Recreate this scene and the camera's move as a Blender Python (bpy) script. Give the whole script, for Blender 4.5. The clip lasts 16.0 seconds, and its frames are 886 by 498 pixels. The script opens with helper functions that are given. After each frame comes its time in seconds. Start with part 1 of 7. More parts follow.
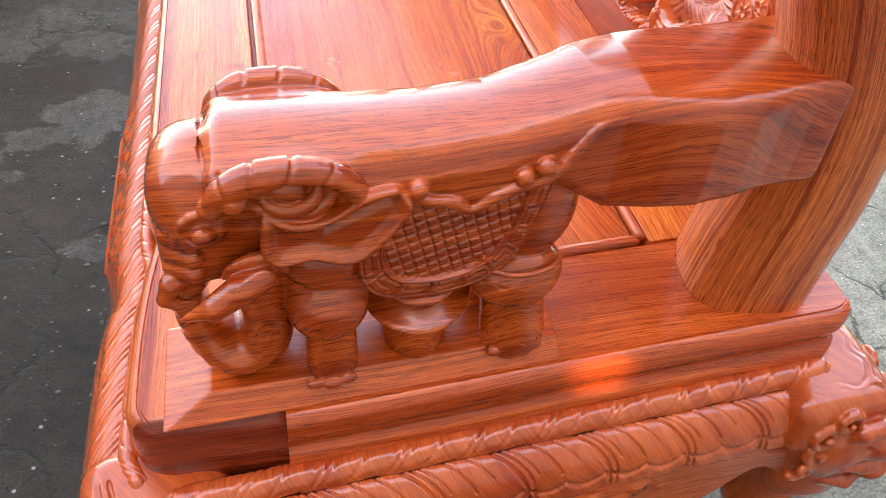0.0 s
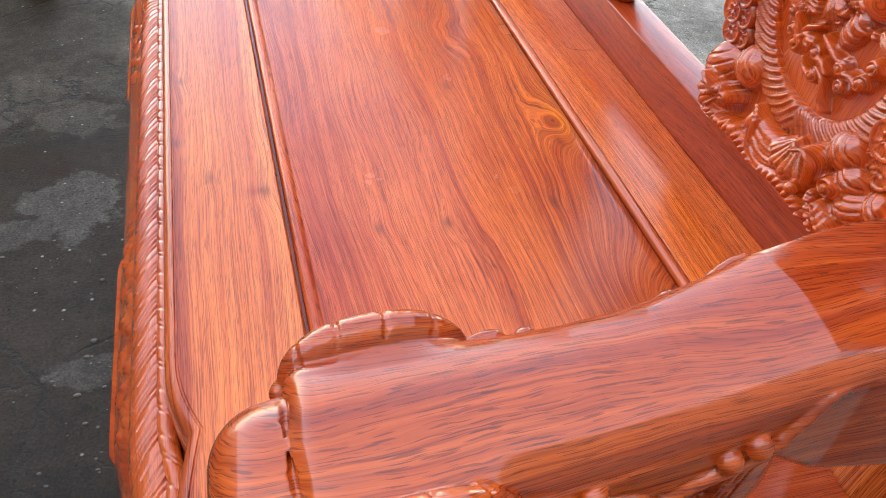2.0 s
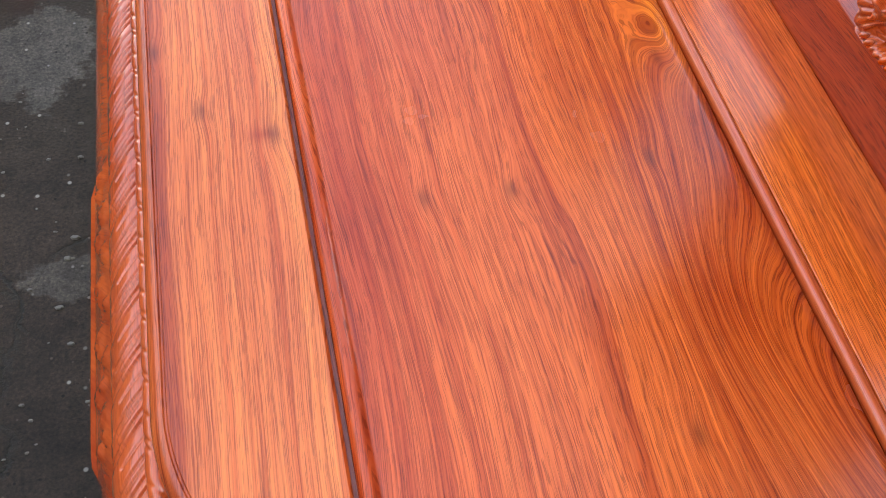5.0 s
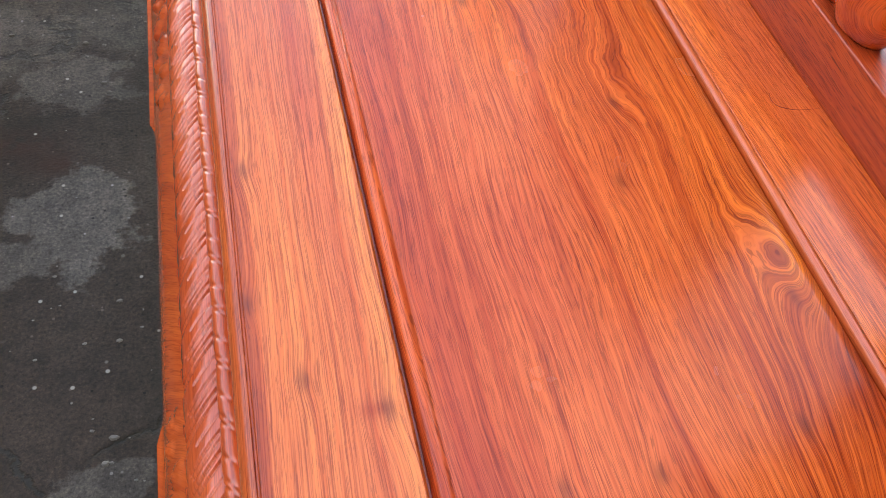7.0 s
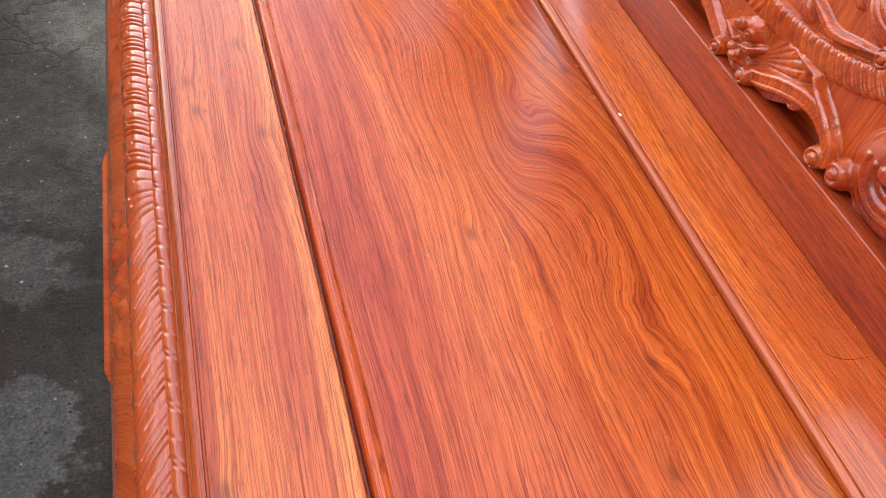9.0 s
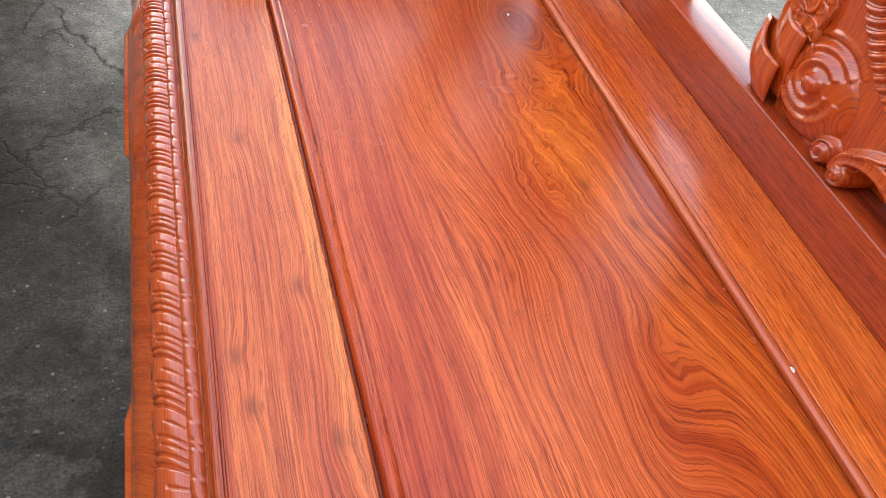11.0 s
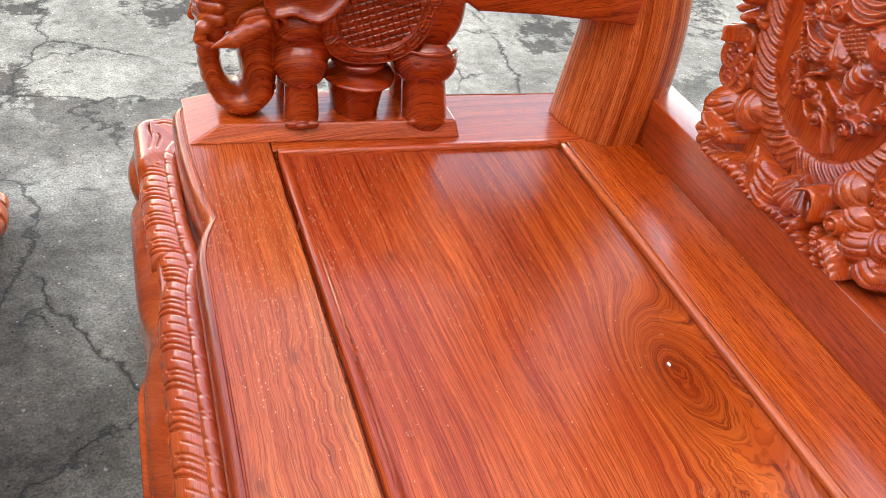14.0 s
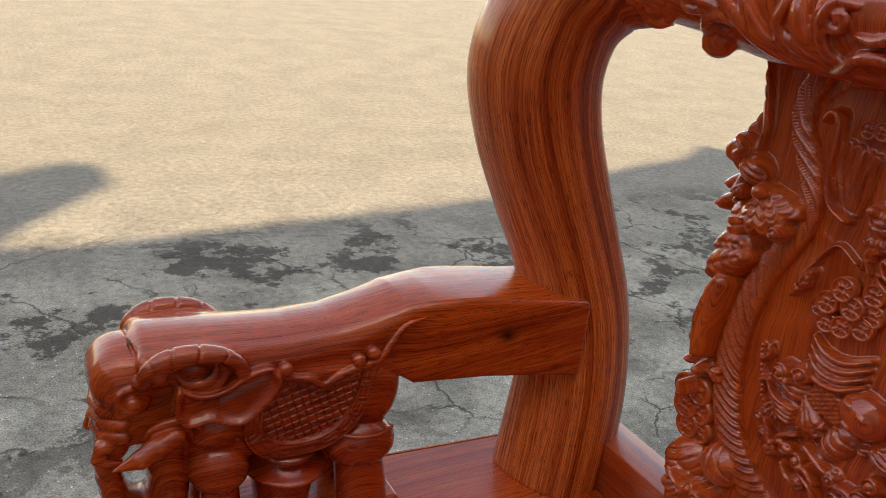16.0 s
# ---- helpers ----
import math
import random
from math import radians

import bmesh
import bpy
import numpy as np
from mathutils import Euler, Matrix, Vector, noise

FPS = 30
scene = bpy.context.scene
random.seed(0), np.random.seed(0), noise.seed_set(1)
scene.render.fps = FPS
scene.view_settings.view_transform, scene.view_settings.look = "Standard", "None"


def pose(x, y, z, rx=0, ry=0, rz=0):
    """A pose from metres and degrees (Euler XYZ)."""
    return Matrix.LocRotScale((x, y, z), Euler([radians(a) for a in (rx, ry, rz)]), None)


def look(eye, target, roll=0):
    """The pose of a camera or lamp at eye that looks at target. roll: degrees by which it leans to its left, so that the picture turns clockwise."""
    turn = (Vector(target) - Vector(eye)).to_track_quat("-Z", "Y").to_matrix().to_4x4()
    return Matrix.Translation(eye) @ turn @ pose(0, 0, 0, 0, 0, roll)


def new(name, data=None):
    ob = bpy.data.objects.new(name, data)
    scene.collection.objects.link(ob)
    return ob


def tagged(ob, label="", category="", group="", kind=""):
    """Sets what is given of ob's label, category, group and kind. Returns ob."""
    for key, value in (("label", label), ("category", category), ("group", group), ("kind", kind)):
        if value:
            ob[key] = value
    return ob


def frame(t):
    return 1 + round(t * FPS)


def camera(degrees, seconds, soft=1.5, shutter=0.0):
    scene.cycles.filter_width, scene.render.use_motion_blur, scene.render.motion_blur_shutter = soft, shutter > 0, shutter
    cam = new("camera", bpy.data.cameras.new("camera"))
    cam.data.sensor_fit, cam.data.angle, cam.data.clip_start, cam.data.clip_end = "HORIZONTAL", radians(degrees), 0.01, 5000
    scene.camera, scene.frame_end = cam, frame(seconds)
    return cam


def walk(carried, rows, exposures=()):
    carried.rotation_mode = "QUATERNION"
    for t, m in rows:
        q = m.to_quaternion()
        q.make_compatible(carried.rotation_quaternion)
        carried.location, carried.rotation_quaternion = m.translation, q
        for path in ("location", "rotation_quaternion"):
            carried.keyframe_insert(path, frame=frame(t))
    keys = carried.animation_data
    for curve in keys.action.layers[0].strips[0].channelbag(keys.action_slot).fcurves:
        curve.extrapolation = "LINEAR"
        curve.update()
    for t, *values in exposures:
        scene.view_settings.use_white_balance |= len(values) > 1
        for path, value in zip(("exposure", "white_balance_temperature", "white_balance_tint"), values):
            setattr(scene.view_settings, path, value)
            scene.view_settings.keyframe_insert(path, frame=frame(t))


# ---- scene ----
cam = camera(57.0, 16.0, soft=0.45)
PATH = [
    (0, (-0.009, 0.518, 1.021), (0.407, 1.931, -0.332), 6.1),
    (0.5, (-0.028, 0.558, 1.025), (0.407, 1.963, -0.33), 5.9),
    (1, (-0.062, 0.598, 1.027), (0.404, 2.014, -0.306), 5.8),
    (1.5, (-0.07, 0.652, 1.028), (0.425, 2.076, -0.286), 6.4),
    (2, (-0.061, 0.769, 1.021), (0.424, 2.179, -0.312), 6.3),
    (2.5, (-0.039, 0.838, 1.02), (0.422, 2.207, -0.364), 7.1),
    (3, (-0.024, 0.872, 1.01), (0.408, 2.172, -0.448), 8.4),
    (3.5, (-0.029, 0.928, 0.997), (0.386, 2.143, -0.536), 8.5),
    (4, (-0.042, 1.005, 0.995), (0.415, 2.118, -0.603), 9.4),
    (4.2, (-0.046, 1.024, 0.993), (0.423, 2.087, -0.635), 10.2),
    (6.3, (-0.026, 1.139, 0.996), (0.278, 2.118, -0.721), 11.4),
    (6.5, (-0.069, 1.178, 0.996), (0.299, 2.211, -0.676), 12.4),
    (7, (-0.115, 1.257, 1.001), (0.355, 2.375, -0.59), 12.1),
    (7.5, (-0.159, 1.304, 1.009), (0.38, 2.457, -0.534), 12.5),
    (8, (-0.17, 1.333, 1.011), (0.395, 2.526, -0.492), 13.1),
    (8.5, (-0.148, 1.394, 1.009), (0.457, 2.607, -0.462), 13.7),
    (9, (-0.124, 1.485, 1.013), (0.488, 2.715, -0.441), 14.2),
    (9.2, (-0.119, 1.511, 1.015), (0.481, 2.753, -0.434), 13.5),
    (11.3, (-0.124, 1.894, 1.007), (0.446, 3.18, -0.415), 12.5),
    (11.5, (-0.12, 1.935, 1.008), (0.436, 3.227, -0.414), 12.7),
    (12, (-0.112, 2.007, 1.008), (0.407, 3.329, -0.401), 11.7),
    (12.5, (-0.122, 2.089, 1.013), (0.397, 3.434, -0.373), 10.1),
    (13, (-0.154, 2.191, 1.015), (0.392, 3.549, -0.348), 9.5),
    (13.5, (-0.168, 2.251, 1.018), (0.428, 3.626, -0.307), 9.6),
    (14, (-0.16, 2.33, 1.025), (0.498, 3.738, -0.234), 9.6),
    (14.2, (-0.155, 2.365, 1.038), (0.514, 3.785, -0.202), 9.3),
    (14.5, (-0.155, 2.397, 1.05), (0.533, 3.865, -0.122), 8.8),
    (15, (-0.148, 2.432, 1.071), (0.567, 3.979, 0.025), 7.9),
    (15.5, (-0.145, 2.464, 1.096), (0.661, 4.063, 0.205), 6.8),
    (16, (-0.149, 2.512, 1.111), (0.794, 4.112, 0.369), 6.3),
]
WARM, TINT = 9700.0, 12.0
EXPO = [(t, e, WARM, TINT) for t, e in ((0.0, 3.75), (0.5, 3.6), (1.0, 3.45), (1.5, 3.4), (2.5, 3.2), (4.0, 3.2), (7.0, 3.29), (9.0, 3.25), (11.5, 3.08), (12.5, 3.22), (13.5, 3.22), (14.0, 3.18), (14.5, 3.1), (15.0, 2.68), (15.5, 2.1), (16.0, 1.85))]
walk(cam, [(t, look(eye, target, roll)) for t, eye, target, roll in PATH], EXPO)

# ---- world and sun ----
SUN_EL, SUN_AZ = 50.0, 200.0      # elevation; compass-like turn of the sun about z
world = bpy.data.worlds.new("world")
scene.world = world
world.use_nodes = True
wn = world.node_tree.nodes
sky = wn.new("ShaderNodeTexSky")
sky.sky_type = "NISHITA"
sky.sun_disc = False
sky.sun_elevation = radians(SUN_EL)
sky.sun_rotation = radians(SUN_AZ)
wn["Background"].inputs["Strength"].default_value = 0.15
world.node_tree.links.new(sky.outputs["Color"], wn["Background"].inputs["Color"])
sun = new("sun", bpy.data.lights.new("sun", "SUN"))
sun.data.energy, sun.data.angle, sun.data.color = 2.3, radians(0.5), (1.0, 0.92, 0.80)
# the sun stands behind the camera: light travels towards +y and slightly +x
SUN_DIR = Vector((0.28, 1.0, -math.tan(radians(SUN_EL)) * 1.04)).normalized()
sun.matrix_world = look((0, 0, 12), Vector((0, 0, 12)) + SUN_DIR)


# ---- materials ----
def nodes_of(name):
    m = bpy.data.materials.new(name)
    m.use_nodes = True
    nt = m.node_tree
    return m, nt, nt.nodes["Principled BSDF"]


def put(nt, kind, inputs=None, **attrs):
    n = nt.nodes.new(kind)
    for k, v in attrs.items():
        if k == "operation": n.operation = v
        elif k == "dims": n.noise_dimensions = v
        elif k == "blend": n.blend_type = v
        elif k == "data": n.data_type = v
        elif k == "feature": n.feature = v
    for k, v in (inputs or {}).items():
        if hasattr(v, "is_output"):
            nt.links.new(v, n.inputs[k])
        else:
            n.inputs[k].default_value = v
    return n


def calc(nt, op, a, b=0.0, c=0.0):
    return put(nt, "ShaderNodeMath", {0: a, 1: b, 2: c}, operation=op).outputs[0]


def ramp(nt, fac, stops):
    n = nt.nodes.new("ShaderNodeValToRGB")
    nt.links.new(fac, n.inputs[0])
    els = n.color_ramp.elements
    els[0].position, els[0].color = stops[0][0], (*stops[0][1], 1)
    els[1].position, els[1].color = stops[-1][0], (*stops[-1][1], 1)
    for p, c in stops[1:-1]:
        e = els.new(p)
        e.color = (*c, 1)
    return n.outputs[0]


def mix(nt, fac, a, b, blend="MIX"):
    n = nt.nodes.new("ShaderNodeMix")
    n.data_type, n.blend_type = "RGBA", blend
    for sock, v in ((n.inputs[0], fac), (n.inputs[6], a), (n.inputs[7], b)):
        if hasattr(v, "is_output"):
            nt.links.new(v, sock)
        else:
            sock.default_value = v if isinstance(v, float) else (*v, 1)
    return n.outputs[2]


def wood(name, axis="y", uv=False, light=(0.60, 0.105, 0.025), mid=(0.47, 0.064, 0.015), dark=(0.19, 0.018, 0.007),
         warp=0.10, lines=34.0, knots=(), seed=0.0, rough=0.20, pores=0.5, stretch=1.0, figure=0.55, grain=0.65, burls=(), coat=0.17, along=(), across=(), polish=0.15, shift=0.0, depth=0.7, stains=(), rings=300.0, gloss=0.40):
    """Oiled rosewood. The grain runs along axis; knots: (x, y, reach, strength) bend the year rings round a point. uv: along a bent bar."""
    m, nt, bsdf = nodes_of(name)
    co = nt.nodes.new("ShaderNodeTexCoord").outputs["UV" if uv else "Object"]
    sep = put(nt, "ShaderNodeSeparateXYZ", {0: co})
    X, Y, Z = sep.outputs
    a, c, d = {"y": (Y, X, Z), "x": (X, Y, Z), "z": (Z, X, Y)}[axis]

    def stretched(u, v, w, base=c):
        return put(nt, "ShaderNodeCombineXYZ", {0: calc(nt, "MULTIPLY", a, u * stretch), 1: calc(nt, "MULTIPLY", base, v), 2: calc(nt, "MULTIPLY_ADD", d, w, seed)}).outputs[0]

    def cloud(vector, detail, roughness):
        return put(nt, "ShaderNodeTexNoise", {"Vector": vector, "Scale": 1.0, "Detail": detail, "Roughness": roughness}).outputs[0]

    def strand(freq, detail, roughness):
        return put(nt, "ShaderNodeTexNoise", {"W": calc(nt, "MULTIPLY", f, freq), "Scale": 1.0, "Detail": detail, "Roughness": roughness}, dims="1D").outputs[0]

    low = stretched(1.3, 4.0, 4.0)
    w1 = cloud(low, 2.0, 0.45)
    w2 = cloud(stretched(7.0, 22.0, 20.0), 3.0, 0.55)
    w3 = cloud(stretched(36.0, 90.0, 80.0), 2.0, 0.5)
    f = calc(nt, "MULTIPLY_ADD", w1, warp, calc(nt, "ADD", c, shift) if shift else c)
    f = calc(nt, "MULTIPLY_ADD", w2, warp * 0.055, f)
    f = calc(nt, "MULTIPLY_ADD", d, depth, f)
    f = calc(nt, "MULTIPLY_ADD", w3, 0.0010, f)
    figured = None
    for kx, ky, reach, strength in burls:
        dx, dy = calc(nt, "DIVIDE", calc(nt, "SUBTRACT", c, kx), reach), calc(nt, "DIVIDE", calc(nt, "SUBTRACT", a, ky), reach * 1.8)
        g = calc(nt, "POWER", 2.718, calc(nt, "MULTIPLY", calc(nt, "ADD", calc(nt, "MULTIPLY", dx, dx), calc(nt, "MULTIPLY", dy, dy)), -1.0))
        curly = put(nt, "ShaderNodeTexNoise", {"Vector": co, "Scale": 38.0, "Detail": 2.5, "Roughness": 0.5}).outputs[0]
        f = calc(nt, "MULTIPLY_ADD", calc(nt, "MULTIPLY", g, curly), strength, f)
        figured = g if figured is None else calc(nt, "MAXIMUM", figured, g)
    dots = None
    for kx, ky, reach, strength in knots:
        dx, dy = calc(nt, "DIVIDE", calc(nt, "SUBTRACT", c, kx), reach), calc(nt, "DIVIDE", calc(nt, "SUBTRACT", a, ky), reach * 2.0)
        r2 = calc(nt, "ADD", calc(nt, "MULTIPLY", dx, dx), calc(nt, "MULTIPLY", dy, dy))
        g = calc(nt, "POWER", 2.718, calc(nt, "MULTIPLY", r2, -1.0))
        f = calc(nt, "MULTIPLY_ADD", g, strength if reach > 0.03 else 0.5 * strength, f)
        if reach > 0.03:
            zone = calc(nt, "POWER", 2.718, calc(nt, "MULTIPLY", r2, -0.35))
            figured = zone if figured is None else calc(nt, "MAXIMUM", figured, zone)
            continue
        core = calc(nt, "POWER", 2.718, calc(nt, "MULTIPLY", r2, -(reach / 0.0055) ** 2))
        dots = core if dots is None else calc(nt, "MAXIMUM", dots, core)
    bands = strand(lines, 4.0, 0.62)
    ring = cloud(stretched(2.6, rings, 12.0, f), 2.0, 0.55)
    fine = cloud(stretched(9.0, rings * 3.2, 40.0, f), 2.0, 0.6)
    patchy = cloud(stretched(2.2, 16.0, 14.0), 3.0, 0.55)
    fleck = cloud(stretched(11.0, 420.0, 60.0, f), 2.0, 0.55)
    pore = cloud(stretched(48.0, 1250.0, 90.0, f), 1.0, 0.5)
    deep = tuple(u * (1 - figure) + v * figure for u, v in zip(mid, dark))
    col = ramp(nt, bands, [(0.22, deep), (0.38, mid), (0.52, light), (0.66, mid), (0.80, light)])
    shown = ramp(nt, patchy, [(0.36, (0.25, 0.25, 0.25)), (0.62, (0.85, 0.85, 0.85))])
    if figured is not None:
        shown = calc(nt, "MULTIPLY_ADD", calc(nt, "MULTIPLY", figured, figured), 0.75, calc(nt, "MULTIPLY", shown, 0.55))
    col = mix(nt, calc(nt, "MULTIPLY", shown, grain), col, ramp(nt, ring, [(0.28, (0.50, 0.37, 0.36)), (0.42, (0.84, 0.77, 0.75)), (0.52, (1, 1, 1)), (0.70, (1.12, 1.18, 1.14))]), "MULTIPLY")
    col = mix(nt, grain, col, ramp(nt, fine, [(0.30, (0.56, 0.45, 0.43)), (0.47, (1, 1, 1)), (0.68, (1.16, 1.24, 1.20))]), "MULTIPLY")
    col = mix(nt, grain, col, ramp(nt, fleck, [(0.30, (0.80, 0.70, 0.70)), (0.44, (1, 1, 1)), (0.66, (1.10, 1.15, 1.12))]), "MULTIPLY")
    tone = put(nt, "ShaderNodeTexNoise", {"Vector": low, "Scale": 1.7, "Detail": 2.0}).outputs[0]
    col = mix(nt, 1.0, col, ramp(nt, tone, [(0.32, (0.86, 0.70, 0.78)), (0.5, (1, 1, 1)), (0.68, (1.12, 1.2, 1.08))]), "MULTIPLY")
    if across:
        lo, hi = across[0][0], across[-1][0]
        wide = calc(nt, "MULTIPLY_ADD", w1, 0.07 / (hi - lo), calc(nt, "MULTIPLY_ADD", c, 1.0 / (hi - lo), -(lo + 0.035) / (hi - lo)))
        col = mix(nt, 1.0, col, ramp(nt, wide, [((p - lo) / (hi - lo), tint) for p, tint in across]), "MULTIPLY")
    pits = ramp(nt, pore, [(0.36, (1, 1, 1)), (0.43, (0, 0, 0))])
    col = mix(nt, calc(nt, "MULTIPLY", pits, pores), col, tuple(v * 0.45 for v in dark))
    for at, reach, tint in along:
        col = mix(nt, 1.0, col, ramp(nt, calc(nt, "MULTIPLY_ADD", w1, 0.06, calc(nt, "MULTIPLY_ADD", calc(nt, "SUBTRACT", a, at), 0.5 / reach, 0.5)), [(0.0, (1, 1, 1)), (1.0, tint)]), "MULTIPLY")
    for kx, ky, rx, ry, tint, *spot in stains:
        dx, dy = calc(nt, "DIVIDE", calc(nt, "SUBTRACT", c, kx), rx), calc(nt, "DIVIDE", calc(nt, "SUBTRACT", a, ky), ry)
        r2 = calc(nt, "ADD", calc(nt, "MULTIPLY", dx, dx), calc(nt, "MULTIPLY", dy, dy))
        if spot:
            dz = calc(nt, "DIVIDE", calc(nt, "SUBTRACT", d, spot[0]), spot[1])
            r2 = calc(nt, "MULTIPLY_ADD", dz, dz, r2)
        g = calc(nt, "POWER", 2.718, calc(nt, "MULTIPLY", calc(nt, "MULTIPLY", r2, calc(nt, "MULTIPLY_ADD", bands, 1.6, 0.3)), -1.0))
        col = mix(nt, g, col, mix(nt, 1.0, col, tint, "MULTIPLY"))
    if dots is not None:
        col = mix(nt, calc(nt, "MULTIPLY", dots, 0.5), col, (0.07, 0.013, 0.007))
    nt.links.new(col, bsdf.inputs["Base Color"])
    smudge = put(nt, "ShaderNodeTexNoise", {"Vector": co, "Scale": 9.0, "Detail": 4.0}).outputs[0]
    nt.links.new(calc(nt, "MULTIPLY_ADD", smudge, 0.20, rough - 0.08), bsdf.inputs["Roughness"])
    bsdf.inputs["Specular IOR Level"].default_value = gloss
    bsdf.inputs["Coat Weight"].default_value = coat
    bsdf.inputs["Coat Roughness"].default_value = polish
    height = calc(nt, "MULTIPLY_ADD", pits, -0.7, calc(nt, "MULTIPLY", fine, 0.45))
    bump = put(nt, "ShaderNodeBump", {"Height": height, "Strength": 0.14, "Distance": 0.0010})
    nt.links.new(bump.outputs[0], bsdf.inputs["Normal"])
    return m


def plain(name, colour, rough=0.6, grain=60.0):
    m, nt, bsdf = nodes_of(name)
    co = nt.nodes.new("ShaderNodeTexCoord").outputs["Object"]
    n = put(nt, "ShaderNodeTexNoise", {"Vector": co, "Scale": grain, "Detail": 5.0}).outputs[0]
    n2 = put(nt, "ShaderNodeTexNoise", {"Vector": co, "Scale": grain * 0.05, "Detail": 3.0}).outputs[0]
    lo, hi = tuple(v * 0.7 for v in colour), tuple(min(1, v * 1.25) for v in colour)
    col = mix(nt, 0.5, ramp(nt, n, [(0.3, lo), (0.7, hi)]), ramp(nt, n2, [(0.3, lo), (0.7, hi)]))
    nt.links.new(col, bsdf.inputs["Base Color"])
    bsdf.inputs["Roughness"].default_value = rough
    return m


def concrete():
    """Worn yard concrete: grit, stains, wet patches and thin cracks."""
    m, nt, bsdf = nodes_of("yard_concrete")
    co = nt.nodes.new("ShaderNodeTexCoord").outputs["Object"]
    sep = put(nt, "ShaderNodeSeparateXYZ", {0: co})
    grit = put(nt, "ShaderNodeTexNoise", {"Vector": co, "Scale": 210.0, "Detail": 3.0, "Roughness": 0.75}).outputs[0]
    mott = put(nt, "ShaderNodeTexNoise", {"Vector": co, "Scale": 38.0, "Detail": 5.0, "Roughness": 0.7}).outputs[0]
    blot = put(nt, "ShaderNodeTexNoise", {"Vector": co, "Scale": 3.2, "Detail": 9.0, "Roughness": 0.66}).outputs[0]
    base = ramp(nt, blot, [(0.30, (0.125, 0.114, 0.092)), (0.47, (0.205, 0.189, 0.155)), (0.53, (0.25, 0.231, 0.190)), (0.72, (0.33, 0.306, 0.252))])
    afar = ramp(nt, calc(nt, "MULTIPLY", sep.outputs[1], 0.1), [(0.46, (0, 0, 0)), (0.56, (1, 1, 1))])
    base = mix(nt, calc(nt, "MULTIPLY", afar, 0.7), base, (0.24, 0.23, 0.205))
    base = mix(nt, 1.0, base, ramp(nt, grit, [(0.30, (0.42, 0.42, 0.42)), (0.46, (0.9, 0.9, 0.9)), (0.60, (1.25, 1.24, 1.22)), (0.70, (1.9, 1.87, 1.8))]), "MULTIPLY")
    base = mix(nt, 1.0, base, ramp(nt, mott, [(0.30, (0.62, 0.62, 0.62)), (0.52, (1, 1, 1)), (0.72, (1.28, 1.27, 1.25))]), "MULTIPLY")
    peb = put(nt, "ShaderNodeTexVoronoi", {"Vector": co, "Scale": 80.0, "Randomness": 1.0})
    spots = ramp(nt, peb.outputs["Distance"], [(0.12, (1, 1, 1)), (0.20, (0, 0, 0))])
    pick = put(nt, "ShaderNodeSeparateColor", {0: peb.outputs["Color"]})
    rare = ramp(nt, pick.outputs[0], [(0.90, (0, 0, 0)), (0.93, (1, 1, 1))])
    base = mix(nt, calc(nt, "MULTIPLY", spots, rare), base, (0.60, 0.59, 0.55))
    dark = ramp(nt, pick.outputs[1], [(0.88, (0, 0, 0)), (0.91, (1, 1, 1))])
    base = mix(nt, calc(nt, "MULTIPLY", spots, dark), base, (0.05, 0.048, 0.042))
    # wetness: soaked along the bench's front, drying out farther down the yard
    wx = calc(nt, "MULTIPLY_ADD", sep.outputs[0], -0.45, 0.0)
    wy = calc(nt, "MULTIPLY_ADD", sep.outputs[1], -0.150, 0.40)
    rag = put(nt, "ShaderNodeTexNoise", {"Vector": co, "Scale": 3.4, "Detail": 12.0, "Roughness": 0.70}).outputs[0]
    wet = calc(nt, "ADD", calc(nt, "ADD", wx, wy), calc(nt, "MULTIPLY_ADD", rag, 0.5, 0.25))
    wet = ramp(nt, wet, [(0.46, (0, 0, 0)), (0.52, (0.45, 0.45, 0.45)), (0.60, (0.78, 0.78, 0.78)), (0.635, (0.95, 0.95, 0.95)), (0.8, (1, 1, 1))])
    # dried patches in the soaked strip, and the drier ground beyond it
    shore = put(nt, "ShaderNodeTexNoise", {"Vector": co, "Scale": 11.0, "Detail": 10.0, "Roughness": 0.66}).outputs[0]
    isle = None
    for px, py, rx, ry, amount in ((-0.355, 2.085, 0.085, 0.085, 1.0), (-0.440, 2.025, 0.080, 0.040, 0.8), (-0.310, 1.670, 0.045, 0.035, 0.6), (-0.360, 2.380, 0.085, 0.055, 0.7), (-0.62, 1.90, 0.13, 0.09, 0.8), (-0.58, 2.42, 0.11, 0.07, 0.7)):
        dx, dy = calc(nt, "DIVIDE", calc(nt, "SUBTRACT", sep.outputs[0], px), rx), calc(nt, "DIVIDE", calc(nt, "SUBTRACT", sep.outputs[1], py), ry)
        r2 = calc(nt, "SQRT", calc(nt, "ADD", calc(nt, "MULTIPLY", dx, dx), calc(nt, "MULTIPLY", dy, dy)))
        g = calc(nt, "MULTIPLY", ramp(nt, calc(nt, "MULTIPLY_ADD", shore, -1.5, calc(nt, "MULTIPLY_ADD", r2, -0.5, 1.75)), [(0.42, (0, 0, 0)), (0.52, (1, 1, 1))]), amount)
        isle = g if isle is None else calc(nt, "MAXIMUM", isle, g)
    edge = calc(nt, "MULTIPLY_ADD", rag, 0.040, calc(nt, "MULTIPLY_ADD", shore, 0.030, calc(nt, "MULTIPLY", sep.outputs[1], 0.1)))
